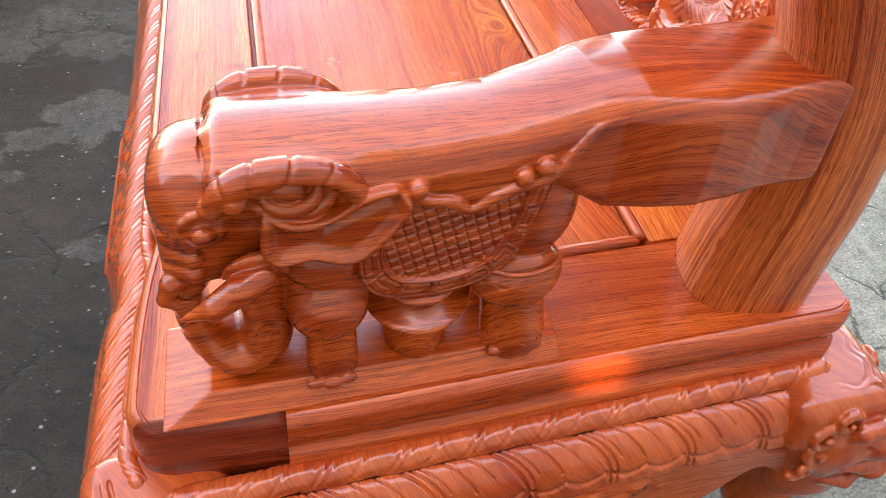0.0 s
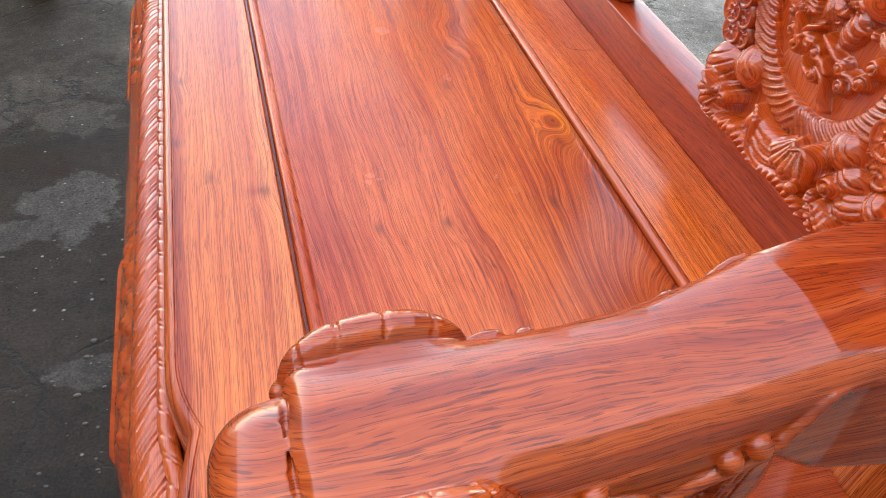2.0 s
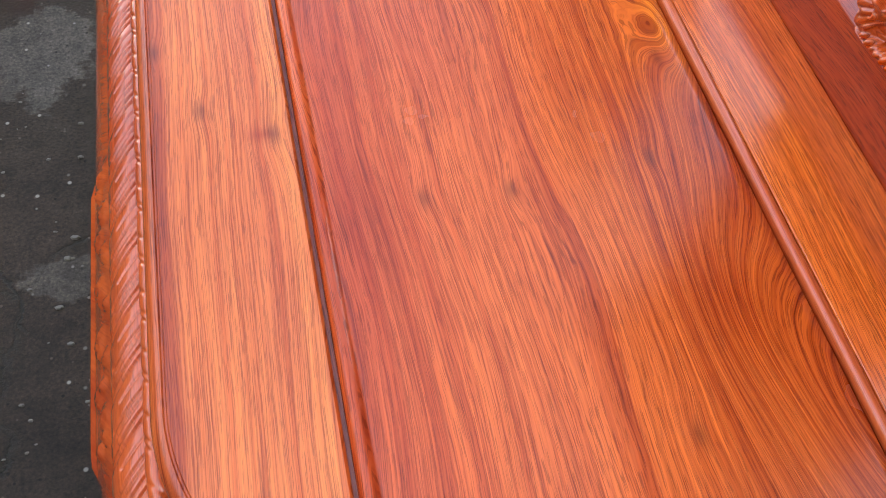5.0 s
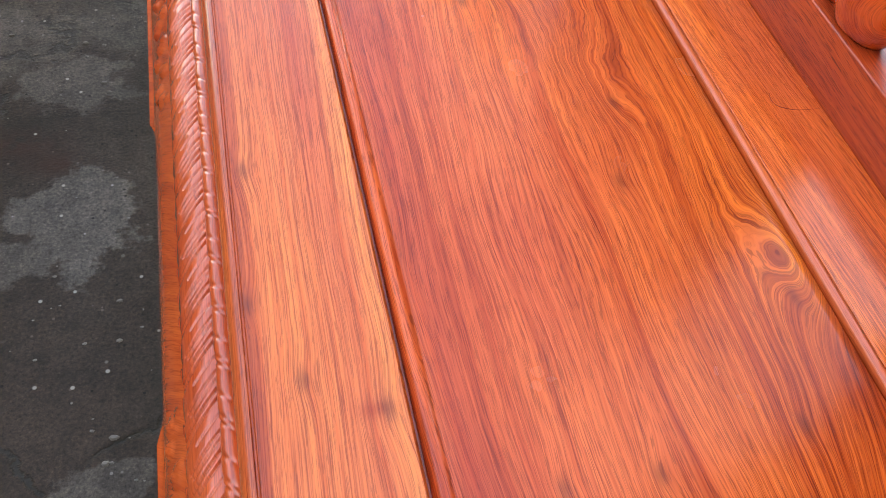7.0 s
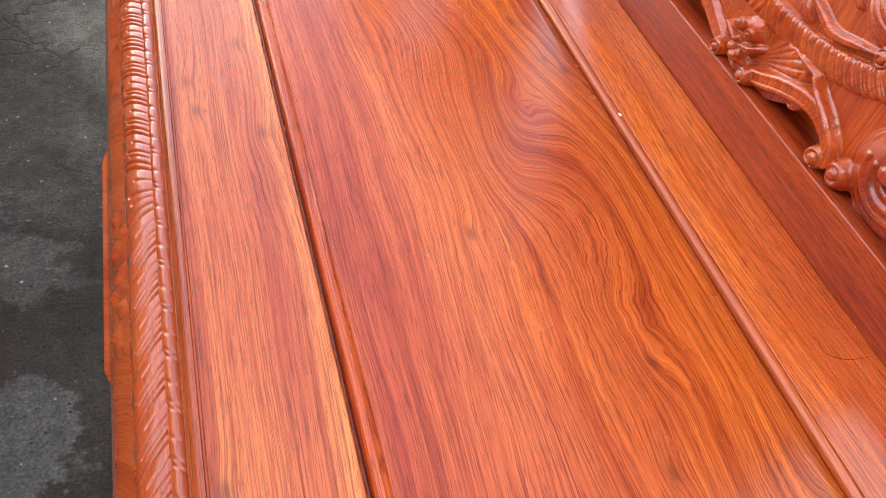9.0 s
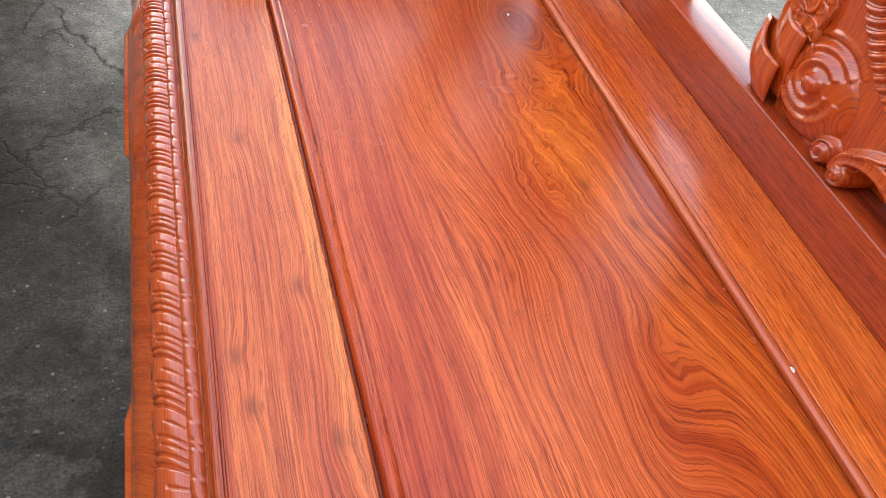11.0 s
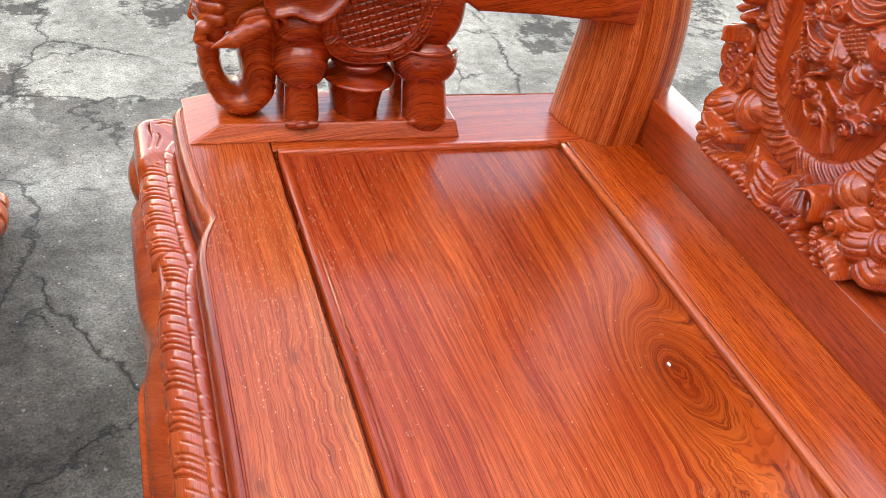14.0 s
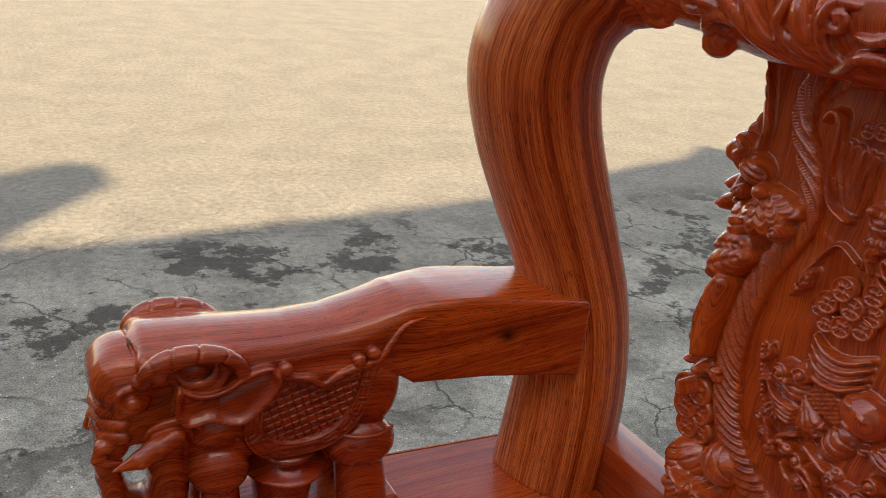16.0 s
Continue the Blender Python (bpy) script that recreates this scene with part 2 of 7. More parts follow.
    drier = ramp(nt, edge, [(0.278, (0, 0, 0)), (0.285, (0.6, 0.6, 0.6)), (0.292, (0.6, 0.6, 0.6)), (0.294, (0.15, 0.15, 0.15)), (0.297, (0.15, 0.15, 0.15)), (0.300, (0.45, 0.45, 0.45)), (0.345, (0.15, 0.15, 0.15))])
    isle = calc(nt, "MAXIMUM", isle, calc(nt, "MULTIPLY", drier, ramp(nt, calc(nt, "MULTIPLY_ADD", rag, 0.6, calc(nt, "ADD", sep.outputs[0], 1.2)), [(0.30, (0, 0, 0)), (0.80, (1, 1, 1))])))
    wet = calc(nt, "MULTIPLY", wet, calc(nt, "MULTIPLY_ADD", isle, -0.26, 1.0))
    spill = ramp(nt, put(nt, "ShaderNodeTexNoise", {"Vector": co, "Scale": 2.3, "Detail": 12.0, "Roughness": 0.72}).outputs[0], [(0.525, (0, 0, 0)), (0.55, (1, 1, 1))])
    near = ramp(nt, calc(nt, "MULTIPLY", sep.outputs[1], 0.1), [(0.38, (0, 0, 0)), (0.42, (1, 1, 1)), (0.51, (1, 1, 1)), (0.54, (0, 0, 0))])
    wet = calc(nt, "MAXIMUM", wet, calc(nt, "MULTIPLY", calc(nt, "MULTIPLY", spill, near), 0.85))
    # cracks
    bent = mix(nt, 0.16, co, put(nt, "ShaderNodeTexNoise", {"Vector": co, "Scale": 5.0, "Detail": 8.0, "Roughness": 0.6}).outputs[1])
    crack = put(nt, "ShaderNodeTexVoronoi", {"Vector": bent, "Scale": 1.1}, feature="DISTANCE_TO_EDGE").outputs["Distance"]
    fade = put(nt, "ShaderNodeTexNoise", {"Vector": co, "Scale": 2.1, "Detail": 3.0}).outputs[0]
    line = calc(nt, "MULTIPLY", ramp(nt, crack, [(0.0012, (1, 1, 1)), (0.005, (0, 0, 0))]), ramp(nt, fade, [(0.40, (0, 0, 0)), (0.48, (1, 1, 1))]))
    fine_crack = put(nt, "ShaderNodeTexVoronoi", {"Vector": bent, "Scale": 3.6}, feature="DISTANCE_TO_EDGE").outputs["Distance"]
    fade2 = put(nt, "ShaderNodeTexNoise", {"Vector": co, "Scale": 3.3, "Detail": 3.0}).outputs[0]
    line = calc(nt, "MAXIMUM", line, calc(nt, "MULTIPLY", ramp(nt, fine_crack, [(0.004, (1, 1, 1)), (0.016, (0, 0, 0))]), ramp(nt, fade2, [(0.50, (0, 0, 0)), (0.56, (0.8, 0.8, 0.8))])))
    line = calc(nt, "MULTIPLY", line, ramp(nt, calc(nt, "MULTIPLY", sep.outputs[1], 0.1), [(0.50, (1, 1, 1)), (0.56, (0, 0, 0))]))
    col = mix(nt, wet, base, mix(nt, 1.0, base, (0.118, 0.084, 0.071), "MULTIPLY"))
    col = mix(nt, calc(nt, "MULTIPLY", isle, 0.5), col, mix(nt, 1.0, col, (0.94, 0.98, 1.16), "MULTIPLY"))
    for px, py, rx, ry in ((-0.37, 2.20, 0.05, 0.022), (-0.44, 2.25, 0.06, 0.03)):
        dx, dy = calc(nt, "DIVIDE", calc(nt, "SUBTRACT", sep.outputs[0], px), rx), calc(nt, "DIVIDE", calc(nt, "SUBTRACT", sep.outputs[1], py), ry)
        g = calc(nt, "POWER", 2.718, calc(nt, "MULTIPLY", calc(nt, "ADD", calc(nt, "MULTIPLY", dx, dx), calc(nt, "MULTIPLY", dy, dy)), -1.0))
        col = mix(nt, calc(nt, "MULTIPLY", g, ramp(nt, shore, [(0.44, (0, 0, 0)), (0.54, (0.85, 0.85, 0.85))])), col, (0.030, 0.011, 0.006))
    # tone by distance: brightness of shaded and sunlit stretches set in the colour
    yard_tone = ramp(nt, calc(nt, "MULTIPLY", sep.outputs[1], 0.1), [(0.33, (1, 1, 1)), (0.39, (1.40, 1.39, 1.37)), (0.46, (1.32, 1.31, 1.29)), (0.52, (1.02, 0.99, 0.96)), (0.60, (0.95, 0.91, 0.845))])
    col = mix(nt, 1.0, col, yard_tone, "MULTIPLY")
    col = mix(nt, calc(nt, "MULTIPLY", line, 0.85), col, (0.02, 0.02, 0.018))
    chips = put(nt, "ShaderNodeTexVoronoi", {"Vector": co, "Scale": 46.0, "Randomness": 1.0})
    few = put(nt, "ShaderNodeSeparateColor", {0: chips.outputs["Color"]})
    flake = calc(nt, "MULTIPLY", ramp(nt, chips.outputs["Distance"], [(0.09, (1, 1, 1)), (0.16, (0, 0, 0))]), ramp(nt, few.outputs[0], [(0.86, (0, 0, 0)), (0.90, (1, 1, 1))]))
    col = mix(nt, calc(nt, "MULTIPLY", flake, 0.75), col, (0.30, 0.285, 0.25))
    nt.links.new(col, bsdf.inputs["Base Color"])
    nt.links.new(calc(nt, "MULTIPLY_ADD", wet, -0.22, 0.86), bsdf.inputs["Roughness"])
    bsdf.inputs["Specular IOR Level"].default_value = 0.18
    h = calc(nt, "MULTIPLY_ADD", line, -1.5, calc(nt, "MULTIPLY", grit, calc(nt, "MULTIPLY_ADD", wet, -0.4, 1.0)))
    nt.links.new(put(nt, "ShaderNodeBump", {"Height": h, "Strength": 0.6, "Distance": 0.004}).outputs[0], bsdf.inputs["Normal"])
    return m


PANEL_KNOTS = [(0.312, 2.768, 0.046, 0.090), (0.295, 2.62, 0.070, 0.055), (0.200, 2.36, 0.060, -0.045), (0.33, 2.36, 0.090, 0.045), (0.224, 2.078, 0.034, 0.036),
               (0.255, 2.165, 0.050, 0.055), (0.225, 2.41, 0.040, 0.042), (0.275, 1.865, 0.034, 0.022), (0.372, 1.600, 0.032, -0.045), (0.330, 1.285, 0.055, 0.060), (0.385, 1.18, 0.060, 0.07), (0.36, 1.45, 0.08, 0.03),
               (0.084, 2.984, 0.016, 0.012), (0.293, 2.419, 0.014, 0.010), (0.324, 2.354, 0.016, 0.010), (0.339, 2.270, 0.013, 0.009), (0.358, 2.245, 0.012, 0.008), (0.151, 1.987, 0.012, 0.010),
               (0.272, 1.813, 0.012, 0.009), (0.240, 1.708, 0.016, 0.014), (0.352, 1.558, 0.012, 0.008), (0.300, 1.443, 0.013, 0.010), (0.247, 1.192, 0.016, 0.013), (0.090, 1.428, 0.014, 0.008), (0.165, 1.425, 0.013, 0.008)]
PANEL_STAINS = [(0.322, 2.75, 0.036, 0.080, (0.50, 0.34, 0.36)), (0.27, 2.50, 0.050, 0.13, (1.22, 1.42, 1.25)), (0.365, 2.42, 0.026, 0.30, (0.66, 0.48, 0.60)), (0.375, 1.61, 0.018, 0.06, (1.30, 1.75, 1.1)),
                (0.362, 1.47, 0.022, 0.06, (0.80, 0.66, 0.72)), (0.16, 3.03, 0.030, 0.14, (1.2, 1.35, 1.2)), (0.23, 2.98, 0.030, 0.10, (0.70, 0.52, 0.55)), (0.028, 1.65, 0.015, 0.50, (0.80, 0.64, 0.80)), (0.31, 1.29, 0.030, 0.05, (0.78, 0.62, 0.58))]
PANEL_ZONES = [(0.0, (1.04, 0.94, 1.10)), (0.06, (1.06, 1.0, 1.15)), (0.12, (1.12, 1.16, 1.30)), (0.20, (1.10, 1.12, 1.10)), (0.28, (1.08, 1.12, 0.80)), (0.40, (1.02, 1.04, 0.70))]
# panel and front plank: far ends darkened, for deeper wood and weaker light alike
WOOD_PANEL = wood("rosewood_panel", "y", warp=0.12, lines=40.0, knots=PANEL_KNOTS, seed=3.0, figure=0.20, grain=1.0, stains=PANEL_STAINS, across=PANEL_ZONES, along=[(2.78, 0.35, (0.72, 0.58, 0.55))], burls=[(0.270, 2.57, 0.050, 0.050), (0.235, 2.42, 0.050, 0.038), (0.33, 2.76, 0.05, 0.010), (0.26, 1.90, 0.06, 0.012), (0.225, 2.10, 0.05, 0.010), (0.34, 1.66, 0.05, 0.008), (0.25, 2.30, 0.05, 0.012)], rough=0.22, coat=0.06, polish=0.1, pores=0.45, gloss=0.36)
WOOD_FRONT = wood("rosewood_front_plank", "y", light=(0.66, 0.14, 0.0396), mid=(0.55, 0.0897, 0.023), dark=(0.3, 0.0351, 0.0115), warp=0.06, lines=34.0,
                  knots=[(-0.049, 2.857, 0.014, 0.012), (-0.102, 2.722, 0.014, 0.010), (-0.071, 2.526, 0.014, 0.010), (-0.039, 2.314, 0.014, 0.010), (-0.100, 2.244, 0.014, 0.010), (-0.093, 2.194, 0.012, 0.009), (-0.030, 2.153, 0.018, 0.014), (-0.109, 1.761, 0.014, 0.009), (-0.118, 1.619, 0.012, 0.008), (-0.083, 1.545, 0.012, 0.008), (-0.024, 1.512, 0.018, 0.012)],
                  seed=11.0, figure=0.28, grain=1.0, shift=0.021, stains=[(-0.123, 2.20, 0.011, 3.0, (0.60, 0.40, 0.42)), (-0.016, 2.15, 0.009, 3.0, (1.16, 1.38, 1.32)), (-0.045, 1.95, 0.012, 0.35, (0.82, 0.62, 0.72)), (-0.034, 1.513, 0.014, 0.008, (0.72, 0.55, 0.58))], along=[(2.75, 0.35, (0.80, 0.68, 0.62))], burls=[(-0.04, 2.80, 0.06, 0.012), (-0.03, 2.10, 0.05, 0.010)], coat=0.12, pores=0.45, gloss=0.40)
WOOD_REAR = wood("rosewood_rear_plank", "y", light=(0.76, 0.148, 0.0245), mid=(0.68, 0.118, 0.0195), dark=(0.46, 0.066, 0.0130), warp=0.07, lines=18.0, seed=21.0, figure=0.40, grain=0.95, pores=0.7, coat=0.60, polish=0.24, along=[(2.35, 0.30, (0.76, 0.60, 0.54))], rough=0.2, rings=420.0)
WOOD_RAIL = wood("rosewood_rail", "y", light=(0.44, 0.0585, 0.0144), mid=(0.32, 0.0328, 0.00936), dark=(0.14, 0.0125, 0.00576), warp=0.09, lines=24.0, seed=31.0, figure=0.6, coat=0.55, polish=0.34)
WOOD_ROLL = wood("rosewood_moulding", "y", light=(0.58, 0.092, 0.0240), mid=(0.48, 0.064, 0.0165), dark=(0.25, 0.027, 0.0098), warp=0.05, lines=18.0, seed=41.0, figure=0.35, grain=0.5, pores=0.35, coat=0.6, polish=0.06, rough=0.16)
WOOD_BEAD = wood("rosewood_bead", "y", light=(0.62, 0.118, 0.032), mid=(0.52, 0.086, 0.024), dark=(0.32, 0.044, 0.014), warp=0.04, lines=18.0, seed=44.0, figure=0.3, grain=0.4, pores=0.3, coat=0.6, polish=0.14)
WOOD_SIDE = wood("rosewood_side", "x", light=(0.60, 0.094, 0.0190), mid=(0.48, 0.060, 0.0120), dark=(0.24, 0.0220, 0.0072), warp=0.08, lines=26.0, seed=51.0, figure=0.45, grain=0.9, coat=0.3, polish=0.1, rough=0.2)
WOOD_ARM = wood("rosewood_arm", "x", light=(0.54, 0.080, 0.0150), mid=(0.40, 0.046, 0.0095), dark=(0.12, 0.0105, 0.0048), warp=0.16, lines=26.0, seed=61.0, figure=0.85, pores=0.55, grain=0.8, stains=[(1.135, 0.22, 0.030, 0.085, (0.66, 0.44, 0.52)), (1.165, 0.34, 0.030, 0.060, (0.74, 0.56, 0.54)), (1.10, 0.05, 0.025, 0.070, (0.84, 0.66, 0.62)), (3.235, 0.10, 0.030, 0.090, (0.82, 0.64, 0.66)), (3.208, 0.359, 0.040, 0.011, (0.10, 0.10, 0.14), 0.670, 0.0095), (3.208, 0.385, 0.040, 0.035, (0.62, 0.48, 0.5), 0.678, 0.012)], depth=0.75, coat=0.45, polish=0.09, rough=0.18, rings=300.0)
WOOD_POST = wood("rosewood_post", "y", uv=True, light=(0.68, 0.150, 0.040), mid=(0.46, 0.072, 0.0165), dark=(0.12, 0.012, 0.0052), warp=0.05, lines=46.0, seed=71.0, figure=0.90, pores=0.6, grain=1.0, coat=0.2, polish=0.12, rings=260.0, rough=0.18)
WOOD_BACK = wood("rosewood_carving", "z", light=(0.62, 0.092, 0.0165), mid=(0.50, 0.060, 0.0125), dark=(0.24, 0.022, 0.007), warp=0.07, lines=14.0, seed=81.0, rough=0.14, figure=0.6, pores=0.35, grain=0.7, coat=0.85, polish=0.06)
WOOD_END = wood("rosewood_end_grain", "x", light=(0.29, 0.040, 0.014), mid=(0.20, 0.025, 0.010), dark=(0.07, 0.0078, 0.00432), warp=0.06, lines=40.0, seed=91.0)
WOOD_LEG = wood("rosewood_leg", "z", light=(0.52, 0.0819, 0.018), mid=(0.42, 0.0562, 0.013), dark=(0.22, 0.0218, 0.0072), warp=0.06, lines=20.0, seed=101.0, figure=0.3, grain=0.4, pores=0.3, rough=0.16, coat=0.5, polish=0.06)
CONCRETE = concrete()
PLASTER = plain("grey_plaster", (0.40, 0.37, 0.315), 0.9, 30.0)
BRICK = plain("weathered_brown_wall", (0.26, 0.21, 0.165), 0.9, 22.0)
CHIP = plain("pale_chip", (0.78, 0.70, 0.60), 0.8, 300.0)
PEBBLE = plain("pale_crumbs", (0.125, 0.115, 0.10), 0.85, 120.0)
DUST = plain("pale_sawdust", (0.66, 0.36, 0.17), 0.9, 300.0)


# ---- building helpers ----
def mesh_of(name, verts, faces, material, smooth=True):
    me = bpy.data.meshes.new(name)
    v = np.ascontiguousarray(np.asarray(verts, dtype=np.float32))
    sizes = {4} if isinstance(faces, np.ndarray) and faces.dtype != object else {len(q) for q in faces}
    if len(sizes) == 1:
        f = np.array([list(q) for q in faces] if not isinstance(faces, np.ndarray) or faces.dtype == object else faces, dtype=np.int32)
        n, k = f.shape
        me.vertices.add(len(v)); me.vertices.foreach_set("co", v.ravel())
        me.loops.add(n * k); me.loops.foreach_set("vertex_index", f.ravel())
        me.polygons.add(n)
        me.polygons.foreach_set("loop_start", np.arange(0, n * k, k, dtype=np.int32))
        me.update(calc_edges=True)
        me.validate()
    else:
        me.from_pydata([tuple(p) for p in v], [], [list(q) for q in faces])
    if smooth:
        me.polygons.foreach_set("use_smooth", np.ones(len(me.polygons), dtype=bool))
    me.materials.append(material)
    return me


def part(name, me, parent, label=""):
    ob = new(name, me)
    ob.parent = parent
    return tagged(ob, label) if label else ob


def thing(name, label, category, group="", kind=""):
    return tagged(new(name), label, category, group, kind)


def grid_faces(n, m, close_m=False, flip=False):
    i, j = np.meshgrid(np.arange(n - 1), np.arange(m if close_m else m - 1), indexing="ij")
    j2 = (j + 1) % m
    q = np.stack([i * m + j, (i + 1) * m + j, (i + 1) * m + j2, i * m + j2], -1).reshape(-1, 4)
    return q[:, ::-1] if flip else q


def net(F, low, h):
    """A smooth closed surface where the field F (negative inside) passes through nought."""
    nx, ny, nz = F.shape
    s = F < 0
    cnt = np.zeros((nx - 1, ny - 1, nz - 1), np.int8)
    for a in (0, 1):
        for b in (0, 1):
            for c in (0, 1):
                cnt += s[a:nx - 1 + a, b:ny - 1 + b, c:nz - 1 + c]
    cells = np.argwhere((cnt > 0) & (cnt < 8))
    index = -np.ones((nx - 1, ny - 1, nz - 1), np.int64)
    index[cells[:, 0], cells[:, 1], cells[:, 2]] = np.arange(len(cells))
    total, num = np.zeros((len(cells), 3)), np.zeros(len(cells))
    corners = [(a, b, c) for a in (0, 1) for b in (0, 1) for c in (0, 1)]
    for p in corners:
        for q in corners:
            if p < q and sum(abs(u - v) for u, v in zip(p, q)) == 1:
                fp = F[cells[:, 0] + p[0], cells[:, 1] + p[1], cells[:, 2] + p[2]]
                fq = F[cells[:, 0] + q[0], cells[:, 1] + q[1], cells[:, 2] + q[2]]
                hit = (fp < 0) != (fq < 0)
                t = np.where(hit, fp / np.where(hit, fp - fq, 1), 0)
                total += hit[:, None] * (np.array(p) + t[:, None] * (np.array(q) - np.array(p)))
                num += hit
    verts = (cells + total / num[:, None]) * h + np.array(low)
    faces = []
    for ax in range(3):
        o = [1, 1, 1]
        o[ax] = 0
        sl = tuple(slice(o[k], F.shape[k] - 1) for k in range(3))
        sl2 = tuple(slice(o[k] + (1 if k == ax else 0), F.shape[k] - 1 + (1 if k == ax else 0)) for k in range(3))
        A, B = s[sl], s[sl2]
        e = np.argwhere(A != B) + np.array(o)
        inside = s[e[:, 0], e[:, 1], e[:, 2]]
        b, c = (ax + 1) % 3, (ax + 2) % 3
        db, dc = np.eye(3, dtype=int)[b], np.eye(3, dtype=int)[c]
        q = [e - db - dc, e - dc, e, e - db]
        q = np.stack([index[k[:, 0], k[:, 1], k[:, 2]] for k in q], -1)
        q[~inside] = q[~inside][:, ::-1]
        faces.append(q)
    faces = np.concatenate(faces)
    return verts, faces[(faces >= 0).all(1)]


class Clay:
    """A block of clay: a distance field in which forms are joined smoothly, cut or scored."""

    def __init__(self, low, high, h):
        self.low, self.h = np.array(low, float), h
        n = [int(math.ceil((b - a) / h)) + 1 for a, b in zip(low, high)]
        self.n = n
        self.F = np.full(n, 0.05, np.float32)
        self.ax = [np.float32(low[k]) + np.arange(n[k], dtype=np.float32) * np.float32(h) for k in range(3)]

    def window(self, lo, hi):
        s = []
        for k in range(3):
            a = max(0, int((lo[k] - self.low[k]) / self.h) - 1)
            b = min(self.n[k], int((hi[k] - self.low[k]) / self.h) + 3)
            s.append(slice(a, max(a, b)))
        return tuple(s)

    def at(self, w):
        return self.ax[0][w[0]][:, None, None], self.ax[1][w[1]][None, :, None], self.ax[2][w[2]][None, None, :]

    def join(self, w, d, k):
        F = self.F[w]
        if F.size == 0:
            return
        hh = np.maximum(k - np.abs(F - d), 0) / k
        self.F[w] = np.minimum(F, d) - hh * hh * k * 0.25

    def cut(self, w, d, k):
        F = self.F[w]
        if F.size == 0:
            return
        hh = np.maximum(k - np.abs(F + d), 0) / k
        self.F[w] = np.maximum(F, -d) + hh * hh * k * 0.25

    def ball(self, c, r, k=0.01, op="join"):
        r = np.array(r if hasattr(r, "__len__") else (r, r, r), float)
        m = k + 0.012
        w = self.window([c[i] - r[i] - m for i in range(3)], [c[i] + r[i] + m for i in range(3)])
        x, y, z = self.at(w)
        q = np.sqrt(((x - c[0]) / r[0]) ** 2 + ((y - c[1]) / r[1]) ** 2 + ((z - c[2]) / r[2]) ** 2)
        d = (q - 1) * float(r.min())
        (self.join if op == "join" else self.cut)(w, d, k)

    def box(self, c, s, r=0.005, k=0.006, op="join"):
        m = k + 0.012
        w = self.window([c[i] - s[i] - m for i in range(3)], [c[i] + s[i] + m for i in range(3)])
        x, y, z = self.at(w)
        qx, qy, qz = np.abs(x - c[0]) - s[0] + r, np.abs(y - c[1]) - s[1] + r, np.abs(z - c[2]) - s[2] + r
        d = np.sqrt(np.maximum(qx, 0) ** 2 + np.maximum(qy, 0) ** 2 + np.maximum(qz, 0) ** 2) + np.minimum(np.maximum(np.maximum(qx, qy), qz), 0) - r
        (self.join if op == "join" else self.cut)(w, d, k)

    def limb(self, a, b, ra, rb, k=0.01, op="join", flat=(1, 1, 1)):
        a, b = np.array(a, float), np.array(b, float)
        rr = max(ra, rb) * max(1.0, 1.0 / min(flat)) + k + 0.012
        w = self.window(np.minimum(a, b) - rr, np.maximum(a, b) + rr)
        x, y, z = self.at(w)
        fx, fy, fz = flat
        ba = (b - a) * np.array(flat)
        px, py, pz = (x - a[0]) * fx, (y - a[1]) * fy, (z - a[2]) * fz
        t = np.clip((px * ba[0] + py * ba[1] + pz * ba[2]) / max(float(ba @ ba), 1e-9), 0, 1)
        d = np.sqrt((px - ba[0] * t) ** 2 + (py - ba[1] * t) ** 2 + (pz - ba[2] * t) ** 2) - (ra + (rb - ra) * t)
        (self.join if op == "join" else self.cut)(w, d.astype(np.float32), k)

    def line(self, pts, radii, k=0.006, op="join", flat=(1, 1, 1)):
        n = len(pts)
        if not hasattr(radii, "__len__"):
            radii = [radii] * n
        for i in range(n - 1):
            self.limb(pts[i], pts[i + 1], radii[i], radii[i + 1], k, op, flat)

    def shape(self):
        return net(self.F, self.low, self.h)


def smooth_line(pts, n):
    """n points along a smooth curve through pts."""
    P = np.array(pts, float)
    P = np.vstack([2 * P[0] - P[1], P, 2 * P[-1] - P[-2]])
    out, m = [], len(P) - 3
    for t in np.linspace(0, m, n):
        i = min(int(t), m - 1)
        u = t - i
        a, b, c, d = P[i:i + 4]
        out.append(0.5 * (2 * b + (c - a) * u + (2 * a - 5 * b + 4 * c - d) * u * u + (3 * b - a - 3 * c + d) * u ** 3))
    return np.array(out)


